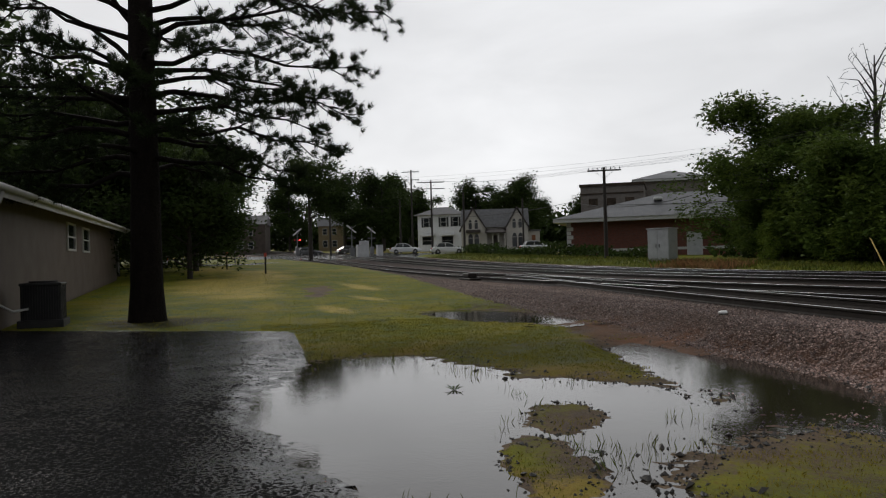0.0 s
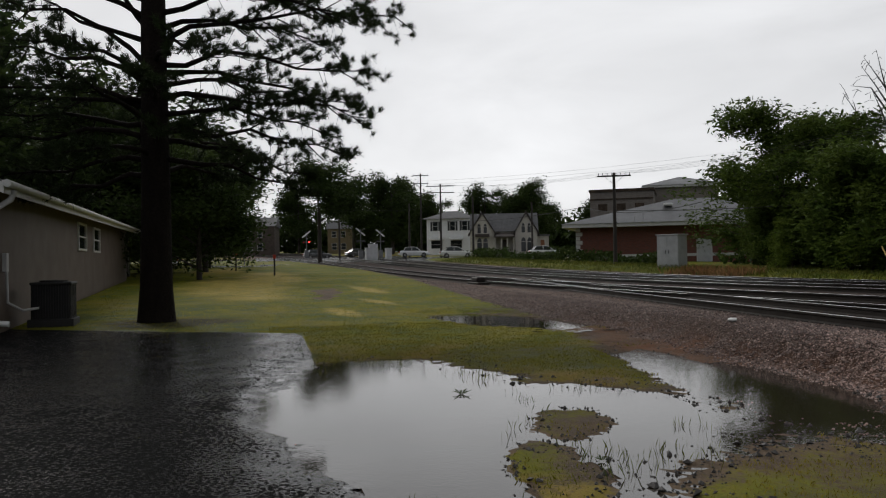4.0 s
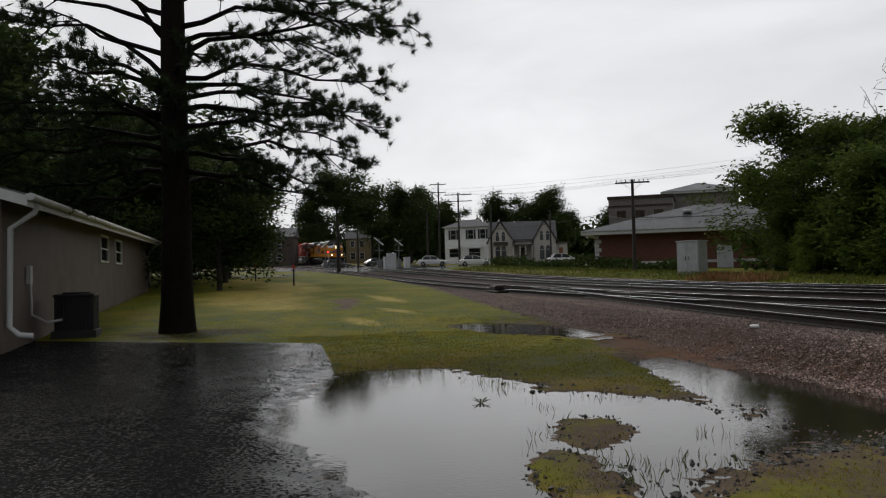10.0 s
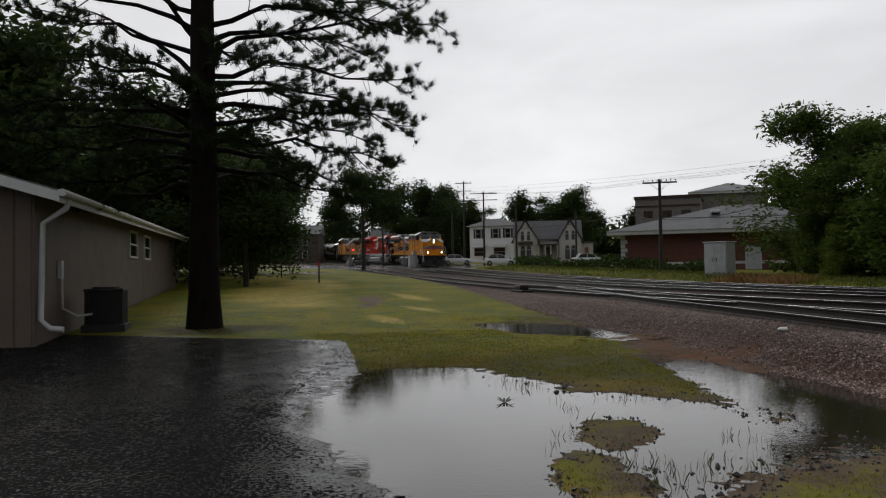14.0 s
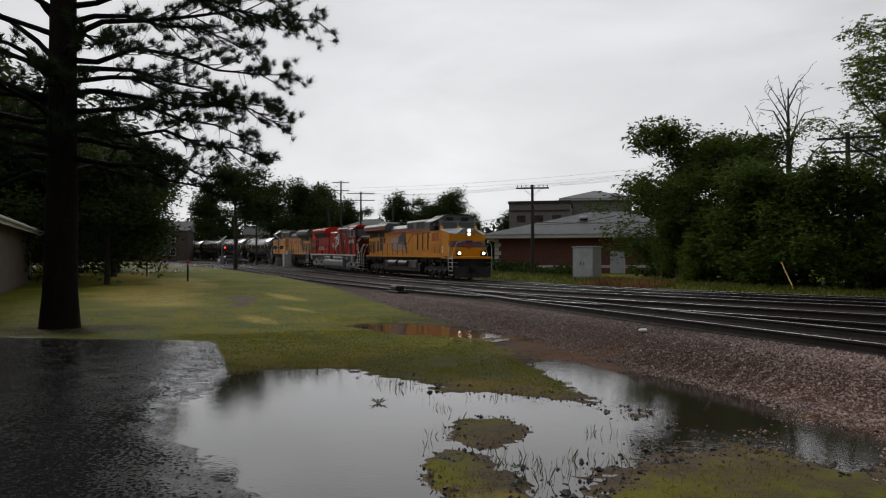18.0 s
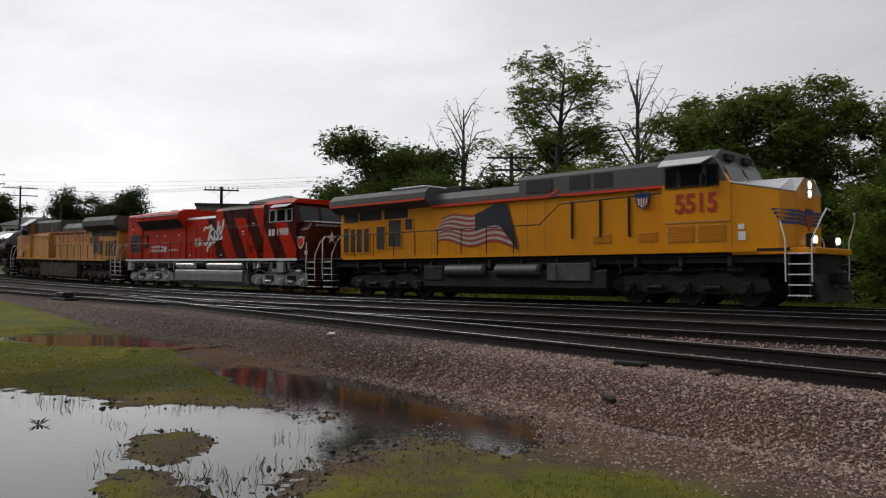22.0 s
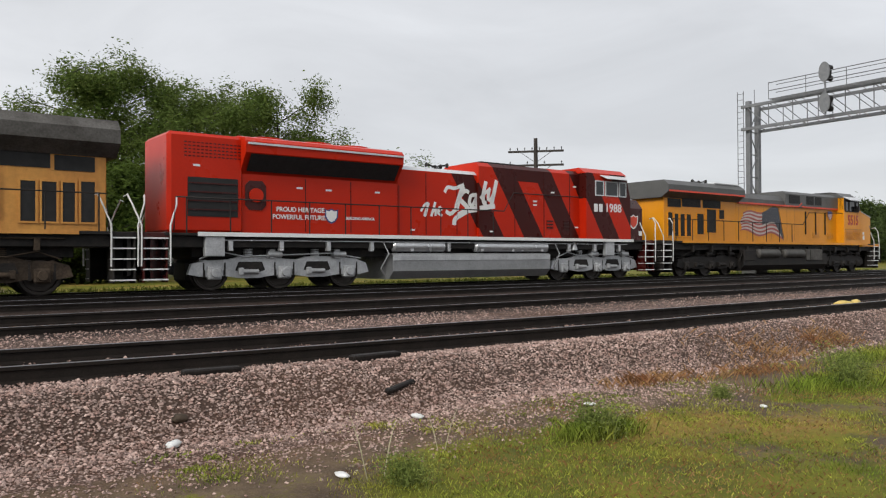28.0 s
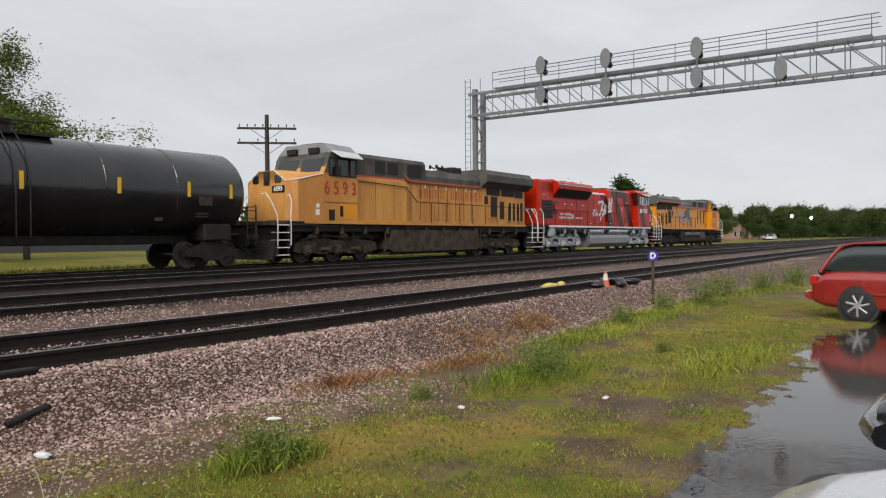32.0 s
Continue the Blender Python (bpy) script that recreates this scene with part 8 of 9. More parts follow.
def plank(name, at, l, w, h, turn, label, tilt=0):
    o = MB().box(-l / 2, l / 2, -w / 2, w / 2, 0, h, 0.015).made(name, TIE)
    o.matrix_world = pose(*at, 0, tilt, turn)
    return tagged(o, label, "timber", group="broken timbers")


plank("wood_stick", (-1.35, 7.55, ground_z(-1.35, 7.55) - 0.01), 0.62, 0.07, 0.05, 10, "short dark broken stick on the ballast")
plank("broken_tie", (4.15, 6.75, ground_z(4.15, 6.75) - 0.01), 0.45, 0.08, 0.05, 22, "dark broken piece of a tie", -6)
plank("broken_tie", (4.2, 7.35, ground_z(4.2, 7.35)), 0.62, 0.14, 0.07, 5, "dark weathered timber beside the rail")
plank("broken_tie", (2.4, 7.35, ground_z(2.4, 7.35)), 0.55, 0.13, 0.06, -4, "dark weathered timber beside the rail")
plank("broken_tie", (-5.3, 8.0, ground_z(-5.3, 8.0)), 0.4, 0.16, 0.06, 4, "dark weathered timber beside the rail")
plank("wood_stick", (-4.9, 6.95, ground_z(-4.9, 6.95)), 0.35, 0.06, 0.05, -30, "short dark broken stick on the ballast")
ml = thing("metal_pole_end", "yellow slanting guy-wire guard behind the tracks", "pole", (-28.6, 28.3, 0.4))
MB().cyl((0, 0, 0.0), (-1.4, 0.5, 1.5), 0.03, n=8).made("pole", YEL, ml)

sg = thing("ground_sign", "white notice board lying tilted in the grass with unreadable lines", "sign", (-0.95, 4.70, ground_z(-0.95, 4.70) + 0.03), 2)
b = MB().box(-0.30, 0.30, -0.012, 0.012, 0.0, 0.46, 0.004)
bo = b.made("board", WHITE_P, sg)
bo.matrix_local = pose(0, -0.1, 0.02, -83, 0, 0)
for r in range(4):
    x = -0.26
    k = 0
    while x < 0.24:
        w = 0.03 + 0.06 * ((r * 7 + k * 5) % 5) / 4
        MB().box(x, min(x + w, 0.27), -0.016, -0.0125, 0.375 - r * 0.09, 0.41 - r * 0.09).made("text_bar", SIGN_BLUE, bo)
        x += w + 0.02
        k += 1
for s in (-0.22, 0.22):
    MB().box(s - 0.015, s + 0.015, -0.05, -0.03, -0.15, 0.01).made("stake", UNDER_BROWN, sg)

# ---------------------------------------------------------------- trees
BARK = mat("dark_bark", (0.040, 0.032, 0.026), 0.85, 0, 0.35, 4, 25, 0.6, streak=0.2)
PINE_BARK = mat("pine_bark", (0.013, 0.010, 0.008), 0.9, 0, 0.45, 5, 18, 1.0, spec=0.08, streak=0.25, bdist=0.04)
DEAD_WOOD = mat("grey_dead_wood", (0.085, 0.075, 0.068), 0.85, 0, 0.3, 4, 25, 0.3)


def leaf_mat(name, a, b, vary=0.4):
    m = mat(name, a, 0.5, 0, 0.25, 0.5, 8, 0, col2=b, rand=-vary, spec=0.04)
    n, l = m.node_tree.nodes, m.node_tree.links
    p = n["Principled BSDF"]
    tr, mx = n.new("ShaderNodeBsdfTranslucent"), n.new("ShaderNodeMixShader")
    mx.inputs[0].default_value = 0.38
    l.new(p.inputs["Base Color"].links[0].from_socket, tr.inputs["Color"])
    l.new(p.outputs[0], mx.inputs[1])
    l.new(tr.outputs[0], mx.inputs[2])
    l.new(mx.outputs[0], n["Material Output"].inputs["Surface"])
    return m


LEAF_SUMAC = leaf_mat("broad_green_leaves", (0.052, 0.088, 0.018), (0.095, 0.130, 0.026))
LEAF = leaf_mat("green_leaves", (0.105, 0.160, 0.036), (0.175, 0.220, 0.052))
LEAF_DARK = leaf_mat("dark_green_leaves", (0.030, 0.050, 0.014), (0.050, 0.072, 0.020))
LEAF_BRIGHT = leaf_mat("yellow_green_leaves", (0.095, 0.150, 0.024), (0.155, 0.20, 0.036))
LEAF_FAR = leaf_mat("far_green_leaves", (0.050, 0.078, 0.024), (0.085, 0.115, 0.036))
LEAF_WEED = leaf_mat("pale_weed_leaves", (0.15, 0.20, 0.048), (0.25, 0.28, 0.085), 0.55)
LEAF_WILLOW = leaf_mat("willow_leaves", (0.085, 0.132, 0.030), (0.14, 0.18, 0.045))
GRASS = leaf_mat("grass_blade", (0.15, 0.150, 0.017), (0.25, 0.205, 0.028))
GRASS_VERGE = leaf_mat("verge_blade", (0.060, 0.085, 0.016), (0.13, 0.13, 0.028))
GRASS_LAWN = leaf_mat("lawn_blade", (0.15, 0.165, 0.012), (0.32, 0.265, 0.03))
GRASS_LUSH = leaf_mat("grass_blade_lush", (0.15, 0.215, 0.030), (0.38, 0.36, 0.075), 0.75)
STRAW = mat("dry_grass", (0.31, 0.19, 0.085), 0.7, 0, 0.3, 2, 30, 0, col2=(0.17, 0.070, 0.03), rand=-0.6, spec=0.1)
NEEDLE = leaf_mat("pine_needles", (0.016, 0.026, 0.010), (0.024, 0.036, 0.012))


def limbs(rnd, h, spread_, count, trunk_frac, lean=0.0, rise=0.55):
    """Paths of the trunk, the boughs and their twigs; returns paths with radii, and the twig points that bear leaves."""
    paths, tips = [], []
    top = np.array([lean, 0, h * 0.92])
    tr = [np.array([0, 0, -0.3]), np.array([0.05 * lean, 0, h * 0.3]), np.array([0.4 * lean + rnd.normal(0, 0.15), rnd.normal(0, 0.15), h * 0.6]), top]
    r0 = 0.018 * h + 0.05
    paths.append((tr, [r0, r0 * 0.8, r0 * 0.5, r0 * 0.12]))
    tips.append(top)
    for k in range(count):
        f = trunk_frac + (0.95 - trunk_frac) * (k + rnd.rand() * 0.8) / count
        i = min(2, int(f * 3))
        a = rnd.uniform(0, 6.283)
        s = np.array(tr[0]) * 0
        zz = f * h * 0.92
        cx = lean * f
        ln = spread_ * (1.1 - 0.65 * ((f - trunk_frac) / (1 - trunk_frac)) ** 1.5) * rnd.uniform(0.6, 1.15)
        d = np.array([math.cos(a), math.sin(a), 0])
        p0 = np.array([cx, 0, zz])
        p1 = p0 + d * ln * 0.45 + np.array([0, 0, ln * rise * 0.5])
        p2 = p0 + d * ln + np.array([0, 0, ln * rise * rnd.uniform(0.5, 1.1)])
        rb = r0 * 0.42 * (1 - 0.6 * f)
        paths.append(([p0, p1, p2], [rb, rb * 0.6, rb * 0.15]))
        for j in range(6):
            u = 0.35 + 0.65 * (j + rnd.rand()) / 6
            q = p0 + (p2 - p0) * u + np.array([0, 0, ln * 0.06])
            e_ = q + rnd.normal(0, 1, 3) * np.array([1, 1, 0.7]) * ln * 0.24
            paths.append(([q, (q + e_) / 2 + np.array([0, 0, 0.1]), e_], [rb * 0.3, rb * 0.2, 0.012]))
            tips += [e_, (q + e_) / 2]
        tips.append(p2)
    return paths, np.array(tips)


def leaves(rnd, tips, per, size, scatter, m, name, droop=0.0):
    n = len(tips) * per
    c = np.repeat(tips, per, 0) + rnd.normal(0, 1, (n, 3)) * scatter * np.array([1, 1, 0.75])
    if droop:
        c[:, 2] -= np.abs(rnd.normal(0, droop, n))
    u = rnd.normal(0, 1, (n, 3))
    u[:, 2] = u[:, 2] * 0.5 - droop * 0.8
    u /= np.linalg.norm(u, axis=1, keepdims=True)
    w = np.cross(u, rnd.normal(0, 1, (n, 3)))
    w /= np.linalg.norm(w, axis=1, keepdims=True)
    ln = size * rnd.uniform(0.6, 1.4, (n, 1))
    v = np.stack([c - u * ln, c + w * ln * 0.34, c + u * ln, c - w * ln * 0.34], 1)
    f = np.arange(4 * n).reshape(-1, 4)
    return raw_mesh(name, v.reshape(-1, 3), f, m)


def fronds(rnd, tips, per, size, scatter, m, name):
    """Feathery compound leaves: stalks that spread from each twig end and droop, with leaflets in pairs."""
    n, pairs = len(tips) * per, 7
    c = np.repeat(tips, per, 0) + rnd.normal(0, 1, (n, 3)) * scatter * np.array([1, 1, 0.9])
    a = rnd.uniform(0, 6.283, n)
    d = np.stack([np.cos(a), np.sin(a), rnd.uniform(-0.5, 1.1, n)], -1)
    d /= np.linalg.norm(d, axis=1, keepdims=True)
    side = np.stack([-np.sin(a), np.cos(a), np.zeros(n)], -1)
    ln = size * rnd.uniform(0.6, 1.3, (n, 1))
    quads = []
    for j in range(pairs):
        u = 0.18 + 0.82 * (j + 0.5) / pairs
        at = c + d * ln * u - np.array([0, 0, 1.0]) * ln * 0.45 * u * u
        for sg in (-1, 1):
            ld = side * sg * 0.85 + d * 0.45 + np.array([0, 0, -0.30]) + rnd.normal(0, 0.16, (n, 3))
            ld /= np.linalg.norm(ld, axis=1, keepdims=True)
            w = np.cross(ld, d) + rnd.normal(0, 0.25, (n, 3))
            w = np.cross(ld, w)
            w /= np.linalg.norm(w, axis=1, keepdims=True)
            ll = ln * (0.40 - 0.16 * abs(u - 0.45))
            quads.append(np.stack([at, at + ld * ll * 0.45 + w * ll * 0.17, at + ld * ll, at + ld * ll * 0.45 - w * ll * 0.17], 1))
    v = np.concatenate(quads).reshape(-1, 3)
    return raw_mesh(name, v, np.arange(len(v)).reshape(-1, 4), m)


def tree_kind(seed, h, spread_, count, per, size, m, scatter=0.45, frac=0.3, lean=0.0, rise=0.55, droop=0.0, label="", bark=BARK, group="trees behind the tracks", feather=0.0, fill=40):
    rnd = np.random.RandomState(seed)
    paths, tips = limbs(rnd, h, spread_, count, frac, lean, rise)
    t = thing("tree", label, "tree", group=group)
    w = MB()
    for k, (p, r) in enumerate(paths):
        w.tube([tuple(q) for q in p], r, 8 if k == 0 else 5)
    w.made("trunk", bark, t, "trunk and branches")
    if per:
        me = leaves(rnd, tips, fill if feather else per, size, scatter * (1.2 if feather else 1.0), m, "crown", droop)
        if feather:
            bm = bmesh.new()
            bm.from_mesh(fronds(rnd, tips, per, feather, scatter, m, "fronds"))
            bm.from_mesh(me)
            bm.to_mesh(me)
            bm.free()
        cr = new("crown", me)
        cr.parent = t
        tagged(cr, "leafy crown")
    return t


def put(kind, x, y, s=1.0, turn=0, z=None, sz=None):
    return copy_thing(kind, pose(x, y, ground_z(x, y) if z is None else z, 0, 0, turn) @ Matrix.Diagonal((s, s, sz or s, 1)))


def place_first(t, x, y, turn=0):
    t.matrix_world = pose(x, y, ground_z(x, y), 0, 0, turn)
    return t


# trees beside the brick building and along the far side
sumac = place_first(tree_kind(3, 10.6, 4.8, 22, 8, 0.16, LEAF_SUMAC, 0.40, 0.04, feather=0.58, fill=60, label="broad leafy green tree beside the brick building"), -43.0, 33.4)
ailanthus = place_first(tree_kind(5, 16.2, 4.8, 19, 6, 0.12, LEAF, 0.28, 0.40, 0.8, feather=0.60, fill=22, label="tall open-crowned green tree with visible branches"), -32.2, 39.8, 40)
dead = place_first(tree_kind(9, 13.5, 2.6, 18, 0, 0, LEAF, frac=0.35, rise=1.6, label="bare grey dead tree among green ones", bark=DEAD_WOOD), -38.6, 37.8)
put(dead, -27.2, 42.0, 1.08, 70)
put(sumac, -39.4, 34.6, 0.9, 200)
bushy = place_first(tree_kind(12, 6.4, 3.4, 18, 8, 0.14, LEAF_SUMAC, 0.40, 0.0, feather=0.56, fill=60, label="dense dark green bushy tree behind the tracks"), -36.0, 32.2)
bright = place_first(tree_kind(15, 7.2, 3.2, 13, 8, 0.13, LEAF_BRIGHT, 0.34, 0.03, feather=0.58, label="yellow-green leafy bush behind the tracks"), -25.5, 34.4)
mid = place_first(tree_kind(18, 12.2, 4.2, 18, 8, 0.13, LEAF, 0.30, 0.15, feather=0.64, label="leafy green tree in the row behind the tracks"), -17.6, 41.5)
for x, y, s, t in ((-33.0, 31.2, 1.0, 50), (-29.0, 32.0, 0.95, 120), (-21.0, 32.5, 0.85, 200), (-15.5, 34.5, 0.9, 10), (-9.5, 38.5, 1.0, 80), (-41.2, 31.6, 0.62, 140), (-3.0, 41, 0.85, 30), (4, 43, 0.9, 170), (9.0, 44, 0.95, 250)):
    put(bushy, x, y, s, t)
for x, y, s, t in ((-38.4, 30.6, 0.42, 70), (-24.0, 38.0, 1.0, 160), (-31.8, 30.8, 0.55, 20), (-9.5, 31.5, 0.62, 110), (-5.5, 32.0, 0.60, 230), (-2.0, 31.5, 0.52, 310), (-14.0, 31.6, 0.56, 15)):
    put(bright, x, y, s, t)
for x, y, s, t in ((-21.6, 39.0, 0.86, 90), (-13.6, 43.6, 0.86, 200), (-10.6, 45.2, 0.80, 300), (-16.0, 42.4, 0.88, 20), (-19.2, 40.4, 0.9, 150), (-34.0, 43, 0.95, 30), (-24, 44, 0.98, 250), (-44.0, 38, 0.8, 130), (-1.6, 60, 1.12, 30)):
    put(mid, x, y, s, t)
willow = place_first(tree_kind(22, 14.2, 6.4, 24, 190, 0.12, LEAF_WILLOW, 0.5, 0.15, rise=0.5, droop=0.3, label="large rounded light green willow-like tree"), 15.4, 54.5)
put(willow, 22.3, 53.5, 0.98, 100)
put(willow, 10.2, 54.0, 1.0, 220)
put(mid, 25.8, 52.5, 0.86, 60)

# crossing and town trees
oak = place_first(tree_kind(31, 14.5, 6.0, 18, 75, 0.26, LEAF_DARK, 0.80, 0.2, label="large dark green broadleaf tree in the town", group="town trees"), -147, 27)
for x, y, s, t in ((-150, 36, 0.74, 40), (-150, 20, 0.98, 90), (-162, 30, 1.05, 200), (-160, 50, 0.95, 20), (-152, 56, 0.98, 130), (-165, 64, 0.9, 310), (-150, 72, 0.72, 10), (-140, 86, 0.62, 75), (-128, 66, 0.60, 190), (-118, 60, 0.62, 250), (-125, 78, 0.65, 90),
                   (-182, 40, 1.0, 0), (-190, 12, 1.1, 50), (-175, -14, 1.1, 100), (-160, -26, 1.1, 170), (-108, 58, 0.5, 210), (-100, 64, 0.55, 20), (-92, 66, 0.6, 290), (-84, 64, 0.6, 140)):
    put(oak, x, y, s, t)
street_tree = place_first(tree_kind(35, 12.5, 4.2, 15, 70, 0.20, LEAF_DARK, 0.55, 0.42, label="dark leafy street tree near the crossing", group="town trees"), -92, 8.2)
# dark wood behind the lawn and the low building
shade = place_first(tree_kind(41, 11.5, 5.4, 18, 90, 0.22, LEAF_DARK, 0.75, 0.08, label="dense dark tree behind the lawn", group="trees behind the lawn"), -52, -7.5)
for x, y, s, t in ((-44, -2.6, 0.62, 50), (-58, -3.0, 0.85, 90), (-62, -10, 1.1, 200), (-48, -14, 1.15, 10), (-38, -14, 1.1, 130), (-32, -16, 1.1, 250), (-72, -3.4, 0.7, 20), (-75, -12, 1.1, 300), (-42, -20, 1.25, 75), (-84, -8, 1.0, 160), (-28, -20, 1.1, 20), (-95, -14, 1.1, 210), (-54.0, -11.0, 0.9, 110)):
    put(shade, x, y, s, t)
# far trees down the line to the right
far_tree = place_first(tree_kind(51, 9.0, 4.6, 15, 55, 0.30, LEAF_FAR, 0.75, 0.1, label="far green tree down the line", group="far trees"), 122, 52)
conifer = place_first(tree_kind(55, 11.0, 2.2, 22, 30, 0.30, LEAF_DARK, 0.5, 0.08, rise=-0.15, label="dark conifer far down the line", group="far trees"), 112, 48)
for k in range(26):
    a = random.random()
    x, y = 135 + 9 * k + 6 * a, 62 + 2.2 * k + 14 * random.random()
    put(far_tree, x, y, 0.85 + 0.35 * random.random() + 0.01 * k, 360 * random.random())
for x, y, s in ((185, 55, 0.75), (200, 50, 0.6), (172, 52, 0.7), (165, 60, 0.9), (150, 55, 0.85), (136, 58, 0.95), (300, 40, 1.0), (330, 30, 1.2), (360, 22, 1.3), (330, 5, 1.2), (380, -10, 1.3), (290, 60, 1.2), (235, 62, 0.9), (250, 58, 0.9), (262, 66, 1.1), (275, 60, 0.95), (285, 74, 1.2), (300, 64, 1.1), (315, 72, 1.2), (310, 52, 1.0), (330, 62, 1.2), (340, 48, 1.1), (350, 76, 1.4), (365, 56, 1.3), (380, 44, 1.3), (395, 70, 1.5), (410, 52, 1.4), (255, 76, 1.1), (225, 74, 1.0), (240, 48, 0.6), (270, 44, 0.7)):
    put(far_tree, x, y, s, 40 * s * 7)



def wood_belt(pts, h, n, m, label, seed, depth=6.0, size=0.55):
    """A far belt of bushes and trees along a line: uneven crowns of many leaf clumps."""
    rnd = np.random.RandomState(seed)
    p = np.array(pts, float)
    seg = np.hypot(*np.diff(p, axis=0).T)
    s = np.concatenate([[0], np.cumsum(seg)])
    u = rnd.uniform(0, s[-1], n)
    x, y = np.interp(u, s, p[:, 0]), np.interp(u, s, p[:, 1])
    top = h * (0.66 + 0.22 * np.sin(u * 0.31 + seed) + 0.14 * np.sin(u * 0.83 + 2 * seed) + 0.10 * np.sin(u * 2.1) + 0.06 * np.sin(u * 4.7))
    c = np.stack([x + rnd.normal(0, depth / 3, n), y + rnd.normal(0, depth / 3, n), 0 * u], -1)
    c[:, 2] = land(c[:, 0], c[:, 1]) + top * rnd.uniform(0.0, 1.0, n) ** 0.75
    a = rnd.normal(0, 1, (n, 3))
    a /= np.linalg.norm(a, axis=1, keepdims=True)
    w = np.cross(a, rnd.normal(0, 1, (n, 3)))
    w /= np.linalg.norm(w, axis=1, keepdims=True)
    ln = size * rnd.uniform(0.6, 1.5, (n, 1))
    v = np.stack([c - a * ln, c + w * ln * 0.5, c + a * ln, c - w * ln * 0.5], 1)
    return tagged(new("far_wood", raw_mesh("far_wood", v.reshape(-1, 3), np.arange(4 * n).reshape(-1, 4), m)), label, "woods", kind="stuff")


wood_belt(((-215, -70), (-205, 10), (-195, 60), (-170, 92), (-120, 98)), 11, 26000, LEAF_DARK, "far dark belt of trees beyond the town", 1, 9, 0.8)
wood_belt(((-125, 98), (-70, 92), (-20, 88), (40, 90)), 7.5, 22000, LEAF_DARK, "dark belt of bushes and trees behind the buildings", 2, 8, 0.6)
wood_belt(((-100, -24), (-60, -24), (-25, -26)), 6, 12000, LEAF_DARK, "dense dark undergrowth behind the lawn", 3, 7, 0.5)
wood_belt(((-92, 27.4), (-75, 28.0), (-50, 29.6)), 1.3, 5000, LEAF_DARK, "low dark shrubs before the houses", 6, 1.5, 0.16)
wood_belt(((-50, 36.5), (-20, 38), (10, 46)), 3.4, 9000, LEAF_DARK, "tangled dark undergrowth behind the tracks", 4, 4, 0.3)
wood_belt(((40, 92), (120, 96), (230, 92), (340, 80), (460, 50), (520, 0), (540, -80)), 8, 24000, LEAF_FAR, "far hazy belt of trees down the line", 5, 12, 0.9)

# ---------------------------------------------------------------- pine beside the lot
prnd = np.random.RandomState(77)
PX, PY = PINE_AT
pine = thing("pine_tree", "tall dark pine with long bare-stemmed boughs and tufted needles", "tree", (PX, PY, ground_z(PX, PY)))
MB().tube([(0, 0, -0.3), (0.0, 0, 0.05), (0, 0, 0.8), (0.05, 0.02, 3.0), (0.1, 0.0, 7.0), (0.15, 0.05, 12.0), (0.2, 0, 17.0)], [0.54, 0.44, 0.375, 0.335, 0.285, 0.19, 0.05], 18).made("trunk", PINE_BARK, pine, "straight dark trunk")
tufts = []
boughs = []
# foot height, bearing, length, first rise, later fall, share that bears needles, weight of needles
for k in range(17):
    z = 8.6 + 7.8 * (k / 17) + prnd.uniform(-0.2, 0.2)
    boughs.append((z, k * 137.5 + prnd.uniform(-20, 20), (5.2 - 0.42 * (z - 8.6)) * prnd.uniform(0.8, 1.1), prnd.uniform(0.25, 0.5), prnd.uniform(0.2, 0.4), 0.4, 0.8))
for k in range(6):
    z = 3.6 + 2.6 * k / 6
    boughs.append((z, 150 + k * 47 % 90, 4.2 * prnd.uniform(0.8, 1.1), prnd.uniform(0.0, 0.3), prnd.uniform(0.1, 0.3), 0.4, 0.8))
    boughs.append((z + 0.3, -30 + k * 41 % 80, 4.0 * prnd.uniform(0.8, 1.1), prnd.uniform(0.0, 0.3), prnd.uniform(0.1, 0.3), 0.4, 0.8))
boughs += [(6.55, 77, 5.7, 0.42, 0.28, 0.14, 1.5), (7.3, 66, 5.2, 0.30, 0.36, 0.2, 1.3), (6.1, 72, 5.2, 0.16, 0.26, 0.22, 1.2), (5.9, 92, 4.6, 0.22, 0.34, 0.25, 1.1), (5.3, 80, 4.9, 0.10, 0.20, 0.3, 1.2), (4.9, 62, 4.3, 0.06, 0.18, 0.3, 1.0),
           (4.5, 76, 4.6, 0.06, 0.22, 0.3, 1.1), (4.3, 95, 3.7, 0.02, 0.2, 0.3, 1.0), (5.6, 56, 3.9, 0.15, 0.3, 0.3, 1.0), (6.9, 100, 4.3, 0.35, 0.34, 0.25, 1.1), (7.9, 82, 5.0, 0.36, 0.40, 0.25, 1.1), (3.9, 70, 3.5, -0.02, 0.2, 0.35, 0.9),
           (5.7, 258, 4.4, 0.42, 0.18, 0.5, 0.5), (5.9, 246, 4.2, 0.85, 0.25, 0.55, 0.45), (6.6, 262, 3.9, 0.40, 0.14, 0.5, 0.55), (6.8, 236, 3.2, 1.25, 0.30, 0.55, 0.45), (7.1, 270, 4.6, 0.40, 0.16, 0.5, 0.55), (7.6, 254, 4.2, 0.55, 0.2, 0.5, 0.5),
           (5.0, 262, 4.6, 0.22, 0.14, 0.25, 1.2), (4.7, 248, 4.4, 0.18, 0.12, 0.25, 1.2), (4.3, 270, 4.6, 0.12, 0.16, 0.25, 1.2), (3.8, 256, 4.2, 0.05, 0.14, 0.25, 1.2), (3.4, 266, 3.8, -0.02, 0.14, 0.3, 1.1), (5.2, 282, 4.2, 0.2, 0.2, 0.3, 1.1)]
